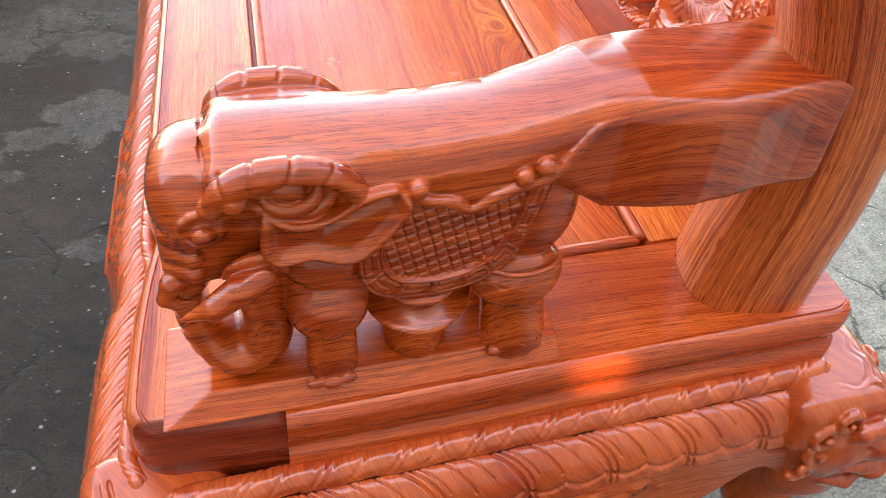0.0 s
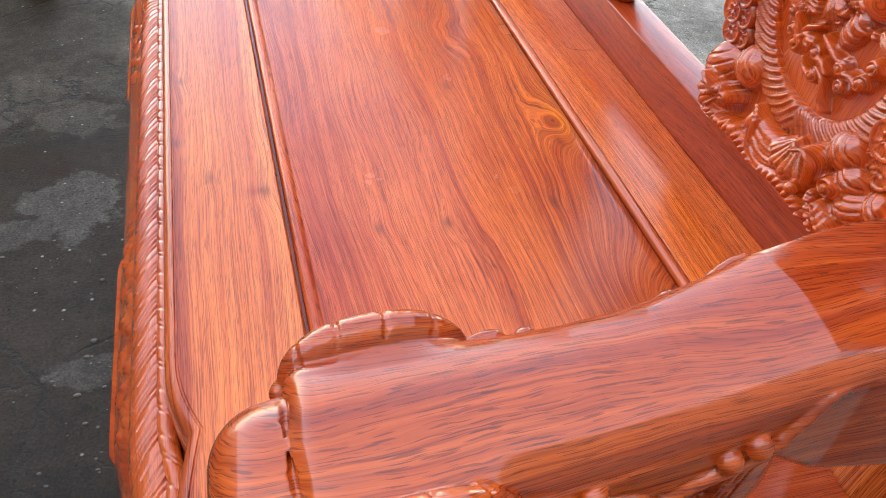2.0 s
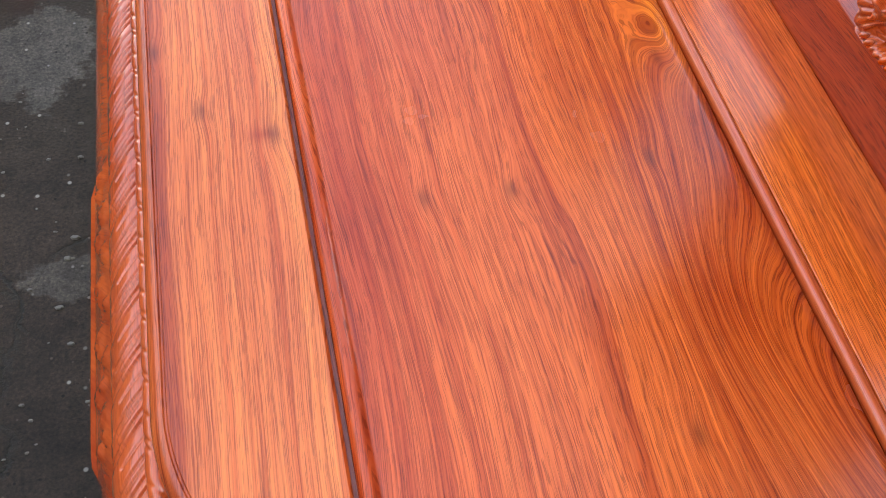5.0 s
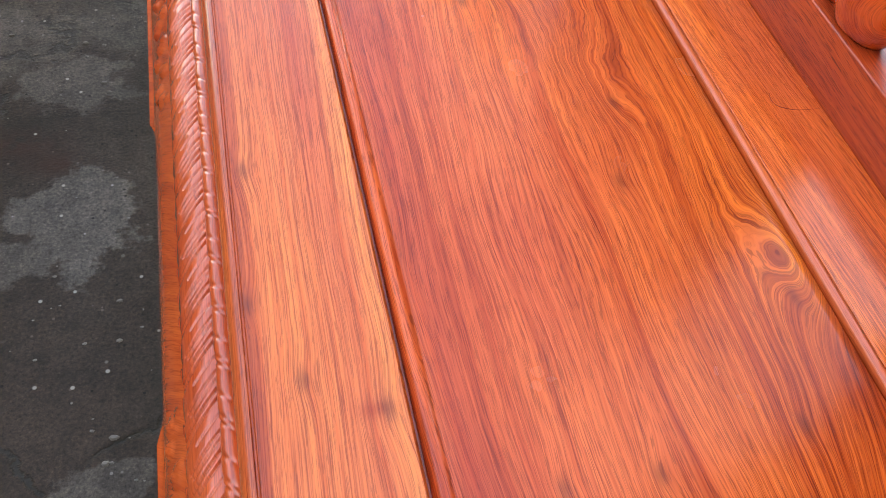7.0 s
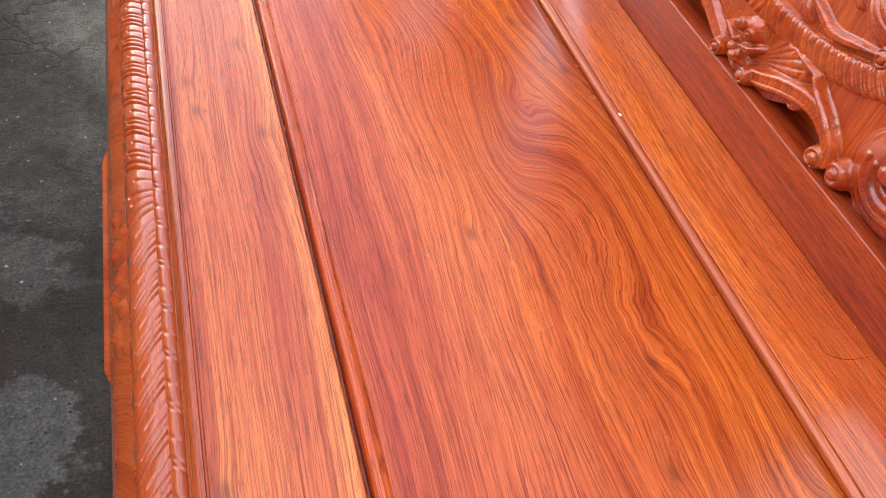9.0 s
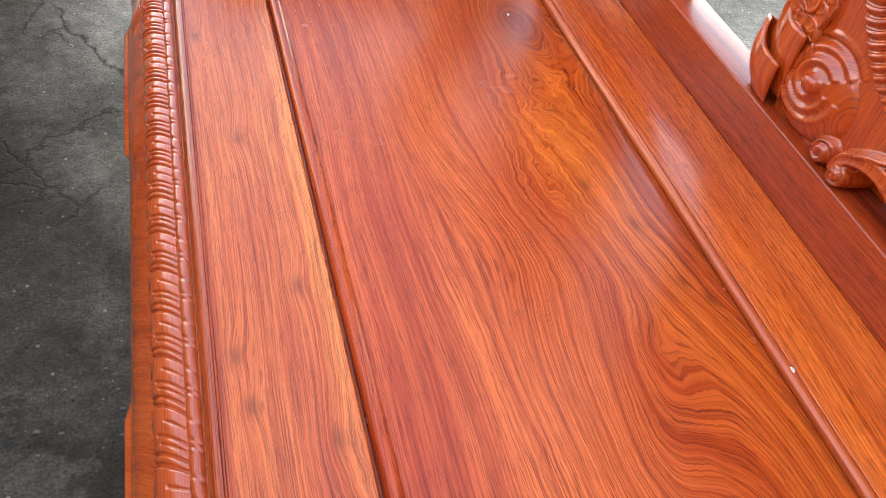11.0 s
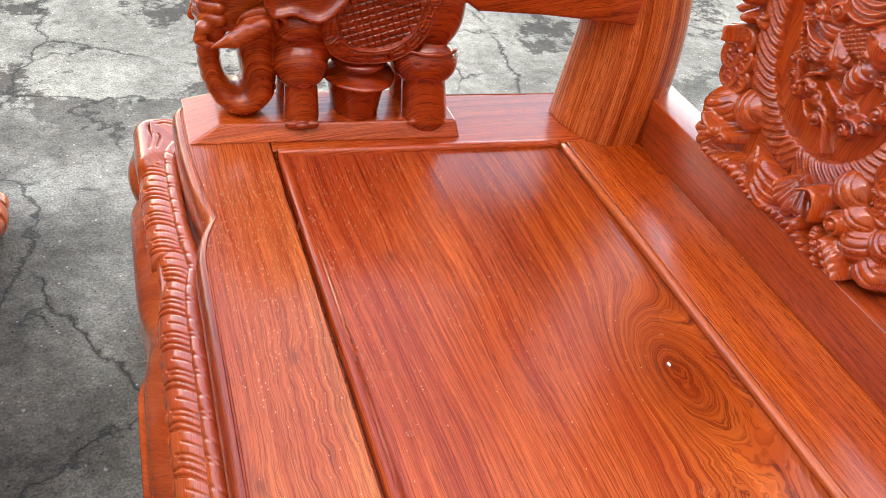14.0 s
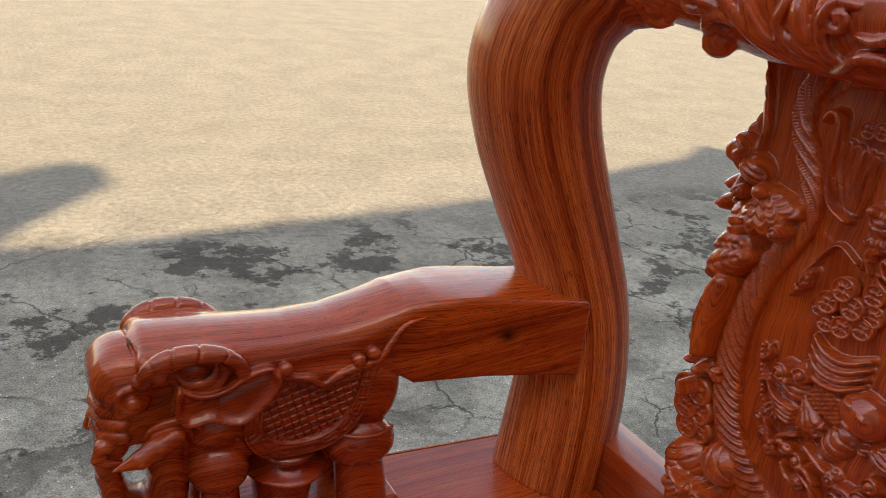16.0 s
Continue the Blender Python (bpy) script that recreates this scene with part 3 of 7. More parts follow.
def tube(path, radii, m=24, bump=None, flat=1.0, up=(0, 0, 1), capped=True):
    """Verts and faces of a round bar along path; bump(s, angle) adds to the radius."""
    P = np.asarray(path, float)
    n = len(P)
    R = np.broadcast_to(np.asarray(radii, float), (n,))
    T = np.gradient(P, axis=0)
    T /= np.linalg.norm(T, axis=1)[:, None]
    side = np.cross(T, np.array(up, float))
    side /= np.maximum(np.linalg.norm(side, axis=1), 1e-6)[:, None]
    for i in range(1, n):
        if side[i] @ side[i - 1] < 0:
            side[i] *= -1
    nor = np.cross(side, T)
    ang = np.linspace(0, 2 * math.pi, m, endpoint=False)
    s = np.concatenate([[0], np.cumsum(np.linalg.norm(np.diff(P, axis=0), axis=1))])
    rr = R[:, None] * np.ones((1, m))
    if bump is not None:
        rr = rr + bump(s[:, None], ang[None, :])
    V = P[:, None, :] + rr[..., None] * (np.cos(ang)[None, :, None] * side[:, None, :] + flat * np.sin(ang)[None, :, None] * nor[:, None, :])
    F = grid_faces(n, m, True)
    V = V.reshape(-1, 3)
    if capped:
        a, b = len(V), len(V) + 1
        V = np.vstack([V, P[0], P[-1]])
        k = np.arange(m)
        c0 = np.stack([(k + 1) % m, k, np.full(m, a), np.full(m, a)], -1)
        c1 = np.stack([(n - 1) * m + k, (n - 1) * m + (k + 1) % m, np.full(m, b), np.full(m, b)], -1)
        tri = [list(q[:3]) for q in np.vstack([c0, c1])]
        return V, [list(q) for q in F] + tri
    return V, F


def lay_grain(me, m, rows, s, girth):
    """UV along a round bar: across = girth share, along = metres."""
    uv = me.uv_layers.new(name="grain")
    for poly in me.polygons:
        js = [me.loops[k].vertex_index % m for k in poly.loop_indices]
        wrap = max(js) == m - 1 and min(js) == 0
        for k in poly.loop_indices:
            v = me.loops[k].vertex_index
            i, j = min(v // m, rows - 1), v % m
            uv.data[k].uv = ((m if wrap and j == 0 else j) / m * girth, s[i])
    return me


def sweep(profile, ys, shape):
    """A moulding: profile [(x, z)] carried along ys; shape(x, z, y, i) -> place. Ends are closed."""
    n, m = len(ys), len(profile)
    V = np.array([shape(x, z, y, i) for y in ys for i, (x, z) in enumerate(profile)], float)
    F = [list(q) for q in grid_faces(n, m, True)]
    F.append(list(range(m))[::-1])
    F.append([(n - 1) * m + i for i in range(m)])
    return V, F


def outward(me):
    bm = bmesh.new()
    bm.from_mesh(me)
    bmesh.ops.recalc_face_normals(bm, faces=bm.faces)
    bm.to_mesh(me)
    bm.free()
    return me


def slab(name, pts, z0, z1, material, bevel=0.003):
    """A board with the outline pts [(x, y)], rounded along its edges."""
    bm = bmesh.new()
    f = bm.faces.new([bm.verts.new((x, y, z0)) for x, y in pts])
    r = bmesh.ops.extrude_face_region(bm, geom=[f])
    for v in r["geom"]:
        if isinstance(v, bmesh.types.BMVert):
            v.co.z = z1
    bmesh.ops.recalc_face_normals(bm, faces=bm.faces)
    if bevel:
        bmesh.ops.bevel(bm, geom=bm.edges[:], offset=bevel, segments=3, profile=0.5, affect="EDGES")
    me = bpy.data.meshes.new(name)
    bm.to_mesh(me)
    bm.free()
    me.materials.append(material)
    me.polygons.foreach_set("use_smooth", np.ones(len(me.polygons), dtype=bool))
    me.set_sharp_from_angle(angle=radians(50))
    return me


def joined(name, pieces, material):
    """Several (verts, faces) in one mesh."""
    V, F, o = [], [], 0
    for v, f in pieces:
        V.append(np.asarray(v, float))
        F += [[int(k) + o for k in q] for q in f]
        o += len(v)
    return mesh_of(name, np.vstack(V), F if len({len(q) for q in F}) > 1 else F, material)


# ---- plan of the bench ----
YC, SLANT = 2.1425, 0.074          # the middle of its length; how far the ends run in per metre of depth
SEAT = 0.44


def end_y(side, x, h):
    """y at depth x of a line h from the middle at the panel's front, at the near (-1) or far (+1) end."""
    return YC + side * (h - SLANT * x)


def front_x(y):
    """The front runs very slightly askew."""
    return -0.008 * (YC - y)


def sleeve(V, side):
    """From end coordinates (x, h, z) into the world."""
    V = np.array(V, float)
    return np.stack([V[:, 0], YC + side * (V[:, 1] - SLANT * V[:, 0]), V[:, 2]], -1)


def turned(F, side):
    if side > 0:
        return F
    return F[:, ::-1] if isinstance(F, np.ndarray) else [list(q)[::-1] for q in F]


# ---- the yard ----
def make_ground():
    n = 60
    t = np.linspace(-1, 1, n)
    g = np.sign(t) * np.abs(t) ** 3 * 260
    gx, gy = np.meshgrid(g, g + 2.0, indexing="ij")
    V = np.stack([gx, gy, np.zeros_like(gx)], -1).reshape(-1, 3)
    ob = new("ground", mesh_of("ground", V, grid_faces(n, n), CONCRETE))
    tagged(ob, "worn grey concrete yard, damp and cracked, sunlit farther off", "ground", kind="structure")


def make_unseen_walls():
    """An unseen wall added behind the camera to shade the near yard; a made-up gap lets one patch of sun through."""
    y0, y1 = -1.78, -1.72
    sun_gap = (-0.503, -0.433, 3.727, 3.815)
    # top edge shaped to cast the ragged shadow line on the far yard
    shade_outline = [(-14, 9.7), (-3.2, 9.7), (-2.4, 9.55), (-2.1, 9.8), (-1.95, 9.72), (-1.88, 9.45), (-2.05, 9.08), (-2.2, 8.68), (-1.9, 8.62), (sun_gap[0], 8.77), (sun_gap[1], 8.785), (-0.19, 8.81), (0.74, 9.19), (1.2, 9.30), (1.5, 9.6), (1.7, 9.32), (4.0, 9.3), (14, 9.3)]
    left = [(-14, 0), (sun_gap[0], 0)] + [(x, z) for x, z in shade_outline if x <= sun_gap[0]][::-1]
    right = [(sun_gap[1], 0), (14, 0)] + [(x, z) for x, z in shade_outline if x >= sun_gap[1]][::-1]
    polys = [left, right, [(sun_gap[0], 0), (sun_gap[1], 0), (sun_gap[1], sun_gap[2]), (sun_gap[0], sun_gap[2])], [(sun_gap[0], sun_gap[3]), (sun_gap[1], sun_gap[3]), (sun_gap[1], 8.785), (sun_gap[0], 8.77)]]
    bm = bmesh.new()
    for pts in polys:
        f = bm.faces.new([bm.verts.new((x, y0, z)) for x, z in pts])
        r = bmesh.ops.extrude_face_region(bm, geom=[f])
        for v in r["geom"]:
            if isinstance(v, bmesh.types.BMVert):
                v.co.y = y1
    bmesh.ops.recalc_face_normals(bm, faces=bm.faces)
    me = bpy.data.meshes.new("unseen_shade_wall")
    bm.to_mesh(me)
    bm.free()
    me.materials.append(PLASTER)
    tagged(new("unseen_shade_wall", me), "tall unseen grey plaster wall added to shade the near yard, with a gap for one sun patch", "wall", kind="structure")
    # unseen walls added on both sides to close the place and cut low light
    for name, x0, x1, ya, yb, h in (("unseen_wall_west", -6.2, -6.0, -1.72, 9.0, 3.3), ("unseen_wall_east", 6.0, 6.2, -1.72, 4.0, 3.6)):
        tagged(new(name, slab(name, [(x0, ya), (x1, ya), (x1, yb), (x0, yb)], 0.0, h, BRICK, 0.02)), "unseen plain weathered brown wall added to cut low side light", "wall", kind="structure")


make_ground()
make_unseen_walls()

# ---- the bench: seat ----
bench = thing("carved_bench", "long carved rosewood bench with elephant armrests and medallion backs", "bench")
HALF_OUT, HALF_IN = 1.2025, 1.0595


def scallop(y):
    """x of the seat's front edge: straight, with a cusp a hand's width and a half from either end."""
    q = HALF_OUT - abs(y - YC)
    e = -0.131
    if q < 0.34:
        if q > 0.262:
            u = (0.34 - q) / 0.078
            e += 0.019 * u * u
        else:
            u = min(1.0, (0.262 - q) / 0.20)
            e += 0.019 * (1 - u) ** 2.2 - 0.001 * u
    if q < 0.034:
        e += 0.034 - math.sqrt(max(0.0, 0.034 ** 2 - (0.034 - q) ** 2))
    return e + front_x(y)


EDGE = [(0.0145, 0.4400), (0.0135, 0.4384), (0.0122, 0.4384), (0.0112, 0.4398), (0.007, 0.4385), (0.003, 0.435), (0.0006, 0.429), (0.0006, 0.423),
        (0.003, 0.4165), (0.0075, 0.4115), (0.0095, 0.407), (0.0085, 0.4025), (0.004, 0.3985), (0.0012, 0.393), (0.0012, 0.387), (0.004, 0.3815), (0.011, 0.3775)]

EDGE = [(e, 0.44 - (0.44 - z) * 1.24) for e, z in EDGE]
NOSE = [(0.0145, 0.4400), (0.0135, 0.4384), (0.0122, 0.4384), (0.0112, 0.4398), (0.0078, 0.4388), (0.0045, 0.4362), (0.0020, 0.4320), (0.0006, 0.4265), (0.0, 0.419), (-0.0004, 0.408), (0.0, 0.397), (0.0006, 0.386),
        (0.0016, 0.376), (0.0040, 0.3685), (0.0090, 0.3635), (0.014, 0.3625), (0.02, 0.3622)]

def make_seat():
    # front plank with its moulded, cusped edge
    ys = np.concatenate([YC - HALF_OUT + np.array([0, 0.0008, 0.002, 0.004, 0.0065, 0.0095, 0.013, 0.017, 0.021]), np.linspace(YC - HALF_OUT + 0.026, YC + HALF_OUT - 0.026, 420),
                         YC + HALF_OUT - np.array([0.021, 0.017, 0.013, 0.0095, 0.0065, 0.004, 0.002, 0.0008, 0])])
    prof = [(None, 0.3625), (None, 0.437), (0.0, 0.44)] + [(e, z) for e, z in NOSE]

    def place(e, z, y, i):
        q = HALF_OUT - abs(y - YC)
        drop = 0.022 - math.sqrt(max(0.0, 0.022 ** 2 - (0.022 - q) ** 2)) if q < 0.022 else 0.0
        zz = z - drop * max(0.0, (z - 0.39) / 0.05)
        if i < 3:
            return (-0.0075 - (0.0025 if i == 2 else 0), y, zz)
        return (scallop(y) + e, y, zz)

    V, F = sweep(prof, ys, place)
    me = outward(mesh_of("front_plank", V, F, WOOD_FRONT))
    me.set_sharp_from_angle(angle=radians(40))
    me.materials.append(WOOD_END)
    for p in me.polygons:
        c = p.center
        if HALF_OUT - abs(c.y - YC) < 0.015:
            p.material_index = 1
    part("front_plank", me, bench, "front seat plank with a moulded cusped edge and dark end grain")
    # floating panel with a raised bead along its sides
    xs = np.array([-0.0035, -0.0032, -0.0008, 0.003, 0.0070, 0.0095, 0.0108, 0.0125, 0.015, *np.linspace(0.02, 0.37, 36), 0.381, 0.3835])
    zs = np.array([0.425, 0.4390, 0.4430, 0.4442, 0.4430, 0.4398, 0.4376, 0.4384, 0.4390, *np.full(36, 0.4390), 0.4388, 0.425])
    ts = np.linspace(-1, 1, 90)
    V = np.array([(x, YC + t * (HALF_IN - 0.006 - SLANT * x), z + 0.0006 * noise.noise((x * 9, t * 9, 1.0))) for t in ts for x, z in zip(xs, zs)])
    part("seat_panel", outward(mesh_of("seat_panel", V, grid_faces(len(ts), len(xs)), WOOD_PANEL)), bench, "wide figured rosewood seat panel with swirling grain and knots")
    # bed under the panel, so that the joints are dark but closed
    part("seat_bed", slab("seat_bed", [(-0.10, YC - 1.1525), (0.50, YC - 1.1125), (0.50, YC + 1.1125), (-0.10, YC + 1.1525)], 0.385, 0.424, WOOD_RAIL, 0.002), bench)
    # beads between panel and frame, at the rear and at both ends
    L = HALF_IN - SLANT * 0.39
    V, F = sweep([(0.385, 0.426), (0.385, 0.4405), (0.3870, 0.4432), (0.3905, 0.4440), (0.3945, 0.4430), (0.3965, 0.4405), (0.3965, 0.426)],
                 np.linspace(YC - L + 0.002, YC + L - 0.002, 160), lambda x, z, y, i: (x + 0.0008 * noise.noise((0, y * 7, 3)), y, z))
    part("rear_bead", outward(mesh_of("rear_bead", V, F, WOOD_BEAD)), bench, "thin rounded pale bead along the panel")
    for side in (-1, 1):
        V, F = sweep([(HALF_IN - 0.006, 0.426), (HALF_IN - 0.006, 0.4415), (HALF_IN - 0.003, 0.4455), (HALF_IN + 0.004, 0.4462), (HALF_IN + 0.007, 0.4445), (HALF_IN + 0.007, 0.426)],
                     np.linspace(-0.002, 0.384, 50), lambda h, z, x, i: (x, end_y(side, x, h), z))
        part("end_bead", outward(mesh_of("end_bead", V, F, WOOD_SIDE)), bench, "thin rounded bead along the panel's end")
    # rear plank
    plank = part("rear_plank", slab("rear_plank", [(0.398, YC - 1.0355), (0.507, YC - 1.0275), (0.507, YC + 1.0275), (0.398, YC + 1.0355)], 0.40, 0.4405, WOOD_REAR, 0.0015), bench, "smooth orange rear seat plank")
    C = smooth_line([(0.456, 1.811, 0.4405), (0.452, 1.799, 0.4405), (0.455, 1.789, 0.4405), (0.469, 1.782, 0.4405), (0.487, 1.780, 0.4405), (0.505, 1.781, 0.4405)], 40)
    V, F = tube(C, 0.00045 * np.sin(np.linspace(0.15, 3.0, 40)), 6)
    part("hairline_crack", mesh_of("hairline_crack", V, F, WOOD_END), plank, "dark curved hairline crack")
    # back rail on which the backrests stand
    part("back_rail", slab("back_rail", [(0.5075, YC - 1.0725), (0.562, YC - 1.0825), (0.562, YC + 1.0825), (0.5075, YC + 1.0725)], 0.38, 0.5095, WOOD_RAIL, 0.0025), bench, "dark red back rail with a shiny top")
    # end planks between front plank and rear
    for side in (-1, 1):
        prof = [(HALF_IN + 0.0075, 0.39), (HALF_IN + 0.0075, 0.438), (HALF_IN + 0.0095, 0.44)] + [(1.213 - e, z) for e, z in EDGE] + [(1.1825, 0.3615)]
        V, F = sweep(prof, np.linspace(-0.0073, 0.575, 90), lambda h, z, x, i: (x, end_y(side, x, h - (0.010 * max(0.0, (x - 0.55) / 0.025) ** 2 if i > 2 else 0.0)), z))
        me = outward(mesh_of("end_plank", V, F, WOOD_SIDE))
        me.set_sharp_from_angle(angle=radians(40))
        part("end_plank", me, bench, "end seat plank with a doubly rounded edge")


make_seat()


# ---- the bench: carved mouldings below the seat ----
def leaf_score(s, v, period, skew):
    """Depth of the scored leaf pattern along a moulding: three close lines, a short one between."""
    ph = s / period - skew * np.sin(0.5 * np.pi * v)
    f = ph - np.floor(ph)
    d = np.zeros_like(f)
    for at, wide, deep, lo, hi in ((0.05, 0.0016 / period, 1.0, -1, 2), (0.05 + 0.0085 / period, 0.0014 / period, 0.85, -1, 2), (0.05 + 0.0170 / period, 0.0013 / period, 0.6, -1, 0.55), (0.50, 0.0014 / period, 0.75, -1, 0.62), (0.76, 0.0013 / period, 0.6, -1, 0.45)):
        g = np.exp(-((f - at) / wide) ** 2) * deep
        d += g * ((v > lo) & (v < hi))
    swell = np.sin(np.pi * np.clip((f - 0.2) / 0.86, 0, 1)) ** 0.6
    wave = 0.085 * np.abs(np.sin(2 * np.pi * f)) ** 0.8
    d += 0.9 * np.exp(-((v - 0.76 - wave) / 0.035) ** 2) * (f > 0.06)
    return d, swell


def carved_roll(name, place, s0, s1, period, skew, width, drop, label, deep=0.0032, mirror=False):
    """A quarter-round moulding with scored overlapping leaves and a waved lower lip; place(s, out, z) -> world."""
    n = int((s1 - s0) / 0.0009)
    s = np.linspace(s0, s1, n)[:, None]
    v = np.concatenate([np.linspace(0, 1, 60), [1.06, 1.12, 1.13]])[None, :]
    vv = np.clip(v, 0, 1)
    lean = skew * np.tanh((s - YC) / 0.06) if mirror else skew
    d, swell = leaf_score(s + 0 * v, vv + 0 * s, period, lean)
    a = vv * math.pi / 2
    f = (s / period - lean) % 1.0
    lip = (0.0045 * np.abs(np.sin(2 * math.pi * f)) ** 0.7 + 0.004 * np.sin(math.pi * f)) * (1.6 if not mirror else 1.0)
    lift = 0.0010 * swell - deep * np.clip(d, 0, 1.2)
    out = width * np.sin(a) + lift * np.sin(a)
    z = drop * (np.cos(a) - 1) + lift * np.cos(a) - lip * vv ** 3
    back = np.where(v > 1, (v - 1) / 0.13, 0)
    out = out - 0.010 * back
    z = z - 0.004 * np.where(v > 1, 1.0, 0) * (v <= 1.07) - 0.002 * back
    V = place(s + 0 * v, out, z)
    me = outward(mesh_of(name, V.reshape(-1, 3), grid_faces(n, v.shape[1]), WOOD_ROLL))
    return part(name, me, bench, label)


def rope(name, place, s0, s1, r, pitch, material, label):
    n = int((s1 - s0) / 0.0016)
    s = np.linspace(s0, s1, n)
    m = 40
    close = np.sqrt(np.clip(np.minimum(s - s0, s1 - s) / r, 0.0004, 1))[:, None]
    ang = np.linspace(0, 2 * math.pi, m, endpoint=False)
    ph = s[:, None] / pitch - 0.9 * ang[None, :] / (2 * math.pi)
    f = ph - np.floor(ph)
    upper = np.clip((np.sin(ang) + 0.1) / 0.5, 0, 1)[None, :]
    rr = r * (0.92 + 0.09 * np.sin(math.pi * f) ** 0.5) - 0.0018 * np.exp(-((f - 0.12) / 0.035) ** 2) - 0.0014 * np.exp(-((f - 0.24) / 0.035) ** 2) * upper - 0.0014 * np.exp(-((f - 0.60) / 0.04) ** 2) * upper
    rr = rr * close
    V = place(s[:, None] + 0 * rr, rr * np.cos(ang)[None, :], rr * np.sin(ang)[None, :])
    part(name, outward(mesh_of(name, V.reshape(-1, 3), grid_faces(n, m, True), material)), bench, label)


def vine(s, z, z0):
    """Height of a low vine-and-leaf carving along the apron."""
    h = np.zeros_like(s)
    for k in range(60):
        c, r = k * 0.0165 + 0.006 * math.sin(k * 2.3), 0.0105 + 0.003 * math.sin(k * 1.7)
        zc = z0 + 0.009 * math.sin(k * 1.9)
        dx, dz = (s - c) / r, (z - zc) / (r * 0.8)
        q = np.sqrt(dx * dx + dz * dz)
        th = np.arctan2(dz, dx)
        sp = (q * 2.2 + th / (2 * math.pi) * (1 if k % 2 else -1)) % 1.0
        h = np.maximum(h, np.clip(1 - q, 0, 1) ** 0.5 * (0.0052 - 0.0028 * np.exp(-((sp - 0.5) / 0.16) ** 2)))
    return h


def make_mouldings():
    lo, hi = YC - 1.2225, YC + 1.2225

    sc = np.vectorize(lambda y: min(0.019, scallop(y) + 0.131 - front_x(y)))

    def step(s):
        return 0.005 * ((np.abs(s - YC) > 0.9825) * 1.0)

    carved_roll("front_leaf_roll", lambda s, o, z: np.stack([-0.1405 - o - step(s) + 0.35 * sc(s) - 0.008 * (YC - s), s, 0.3675 + z], -1), lo + 0.03, hi - 0.03, 0.0545, 0.70, 0.037, 0.042,
                "front moulding scored with overlapping leaves", mirror=True)
    rope("front_rope_bead", lambda s, a, b: np.stack([-0.1365 + a - 0.3 * step(s) + 0.5 * sc(s) - 0.008 * (YC - s), s, 0.3690 + b], -1), lo + 0.01, hi - 0.01, 0.0092, 0.0545, WOOD_ROLL, "narrow rope-twist bead along the front")
    for side in (-1, 1):
        carved_roll("end_leaf_roll", lambda s, o, z: np.stack([s, YC + side * (1.2305 + o - SLANT * s), 0.357 + z], -1), -0.10, 0.512, 0.088, 0.42, 0.030, 0.050,
                    "end moulding scored with overlapping leaves")
        rope("end_rope_bead", lambda s, a, b: np.stack([s, YC + side * (1.217 + a - SLANT * s), 0.3630 + b], -1), -0.12, 0.572, 0.0145, 0.072, WOOD_ROLL, "rope-twist bead along the end")

    # front apron: a grid of stations and heights, with carved stretches above a raised lip
    ys = np.linspace(YC - 1.1525, YC + 1.1525, 1040)
    zs = np.concatenate([np.linspace(0.345, 0.262, 46), np.linspace(0.258, 0.20, 10)])
    S, Z = np.meshgrid(ys, zs, indexing="ij")
    q = np.abs(S - YC)
    carve = np.zeros_like(S)
    for a, b in ((1.285, 1.605), (1.97, 2.32), (2.686, 3.0)):
        m = np.clip(np.minimum(S - a, b - S) / 0.02, 0, 1)
        carve = np.maximum(carve, m)
    base = -0.166 - 0.034 * np.sin(np.clip((0.345 - Z) / 0.07, 0, 1) * math.pi / 2)
    lipz = 0.284 - 0.006 * carve
    lip = 0.0065 * np.exp(-((Z - lipz) / 0.0055) ** 2) * carve
    dip = 0.010 * np.exp(-((q - 0.9125) / 0.05) ** 2)
    X = base - vine(S - 1.2, Z, 0.317) * carve * (Z > 0.292) - lip + dip - 0.008 * (YC - S)
    low = 0.05 * np.clip((Z - 0.20), 0, 1)
    V = np.stack([X + low * 0, S, Z], -1).reshape(-1, 3)
    part("front_apron", outward(mesh_of("front_apron", V, grid_faces(*S.shape), WOOD_LEG)), bench, "front apron carved with low vine relief")
    # end aprons with an arched lower edge and a low animal-free relief of leaves
    for side in (-1, 1):
        xs = np.linspace(-0.14, 0.56, 300)
        t = np.linspace(0, 1, 50)
        S, T = np.meshgrid(xs, t, indexing="ij")
        bottom = 0.205 + 0.05 * np.exp(-((S - 0.50) / 0.045) ** 2) + 0.05 * np.exp(-((S + 0.06) / 0.045) ** 2)
        Z = 0.318 + (bottom - 0.318) * T
        m = np.exp(-((S - 0.29) / 0.085) ** 4) * np.exp(-((Z - 0.275) / 0.035) ** 4)
        q = np.sqrt(((S - 0.29) / 0.07) ** 2 + ((Z - 0.277) / 0.026) ** 2)
        relief = 0.006 * np.clip(1 - q * q, 0, 1) ** 0.5 + vine(S + 0.1, Z, 0.275) * m * 0.9
        H = 1.2575 + relief
        V = np.stack([S, YC + side * (H - SLANT * S), Z], -1).reshape(-1, 3)
        part("end_apron", outward(mesh_of("end_apron", V, grid_faces(*S.shape), WOOD_SIDE)), bench, "end apron with a carved cartouche and arched edge")
    part("inner_apron", slab("inner_apron", [(-0.160, YC - 1.2495), (0.58, YC - 1.1955), (0.58, YC + 1.1955), (-0.160, YC + 1.2495)], 0.318, 0.350, WOOD_RAIL, 0.002), bench)


make_mouldings()


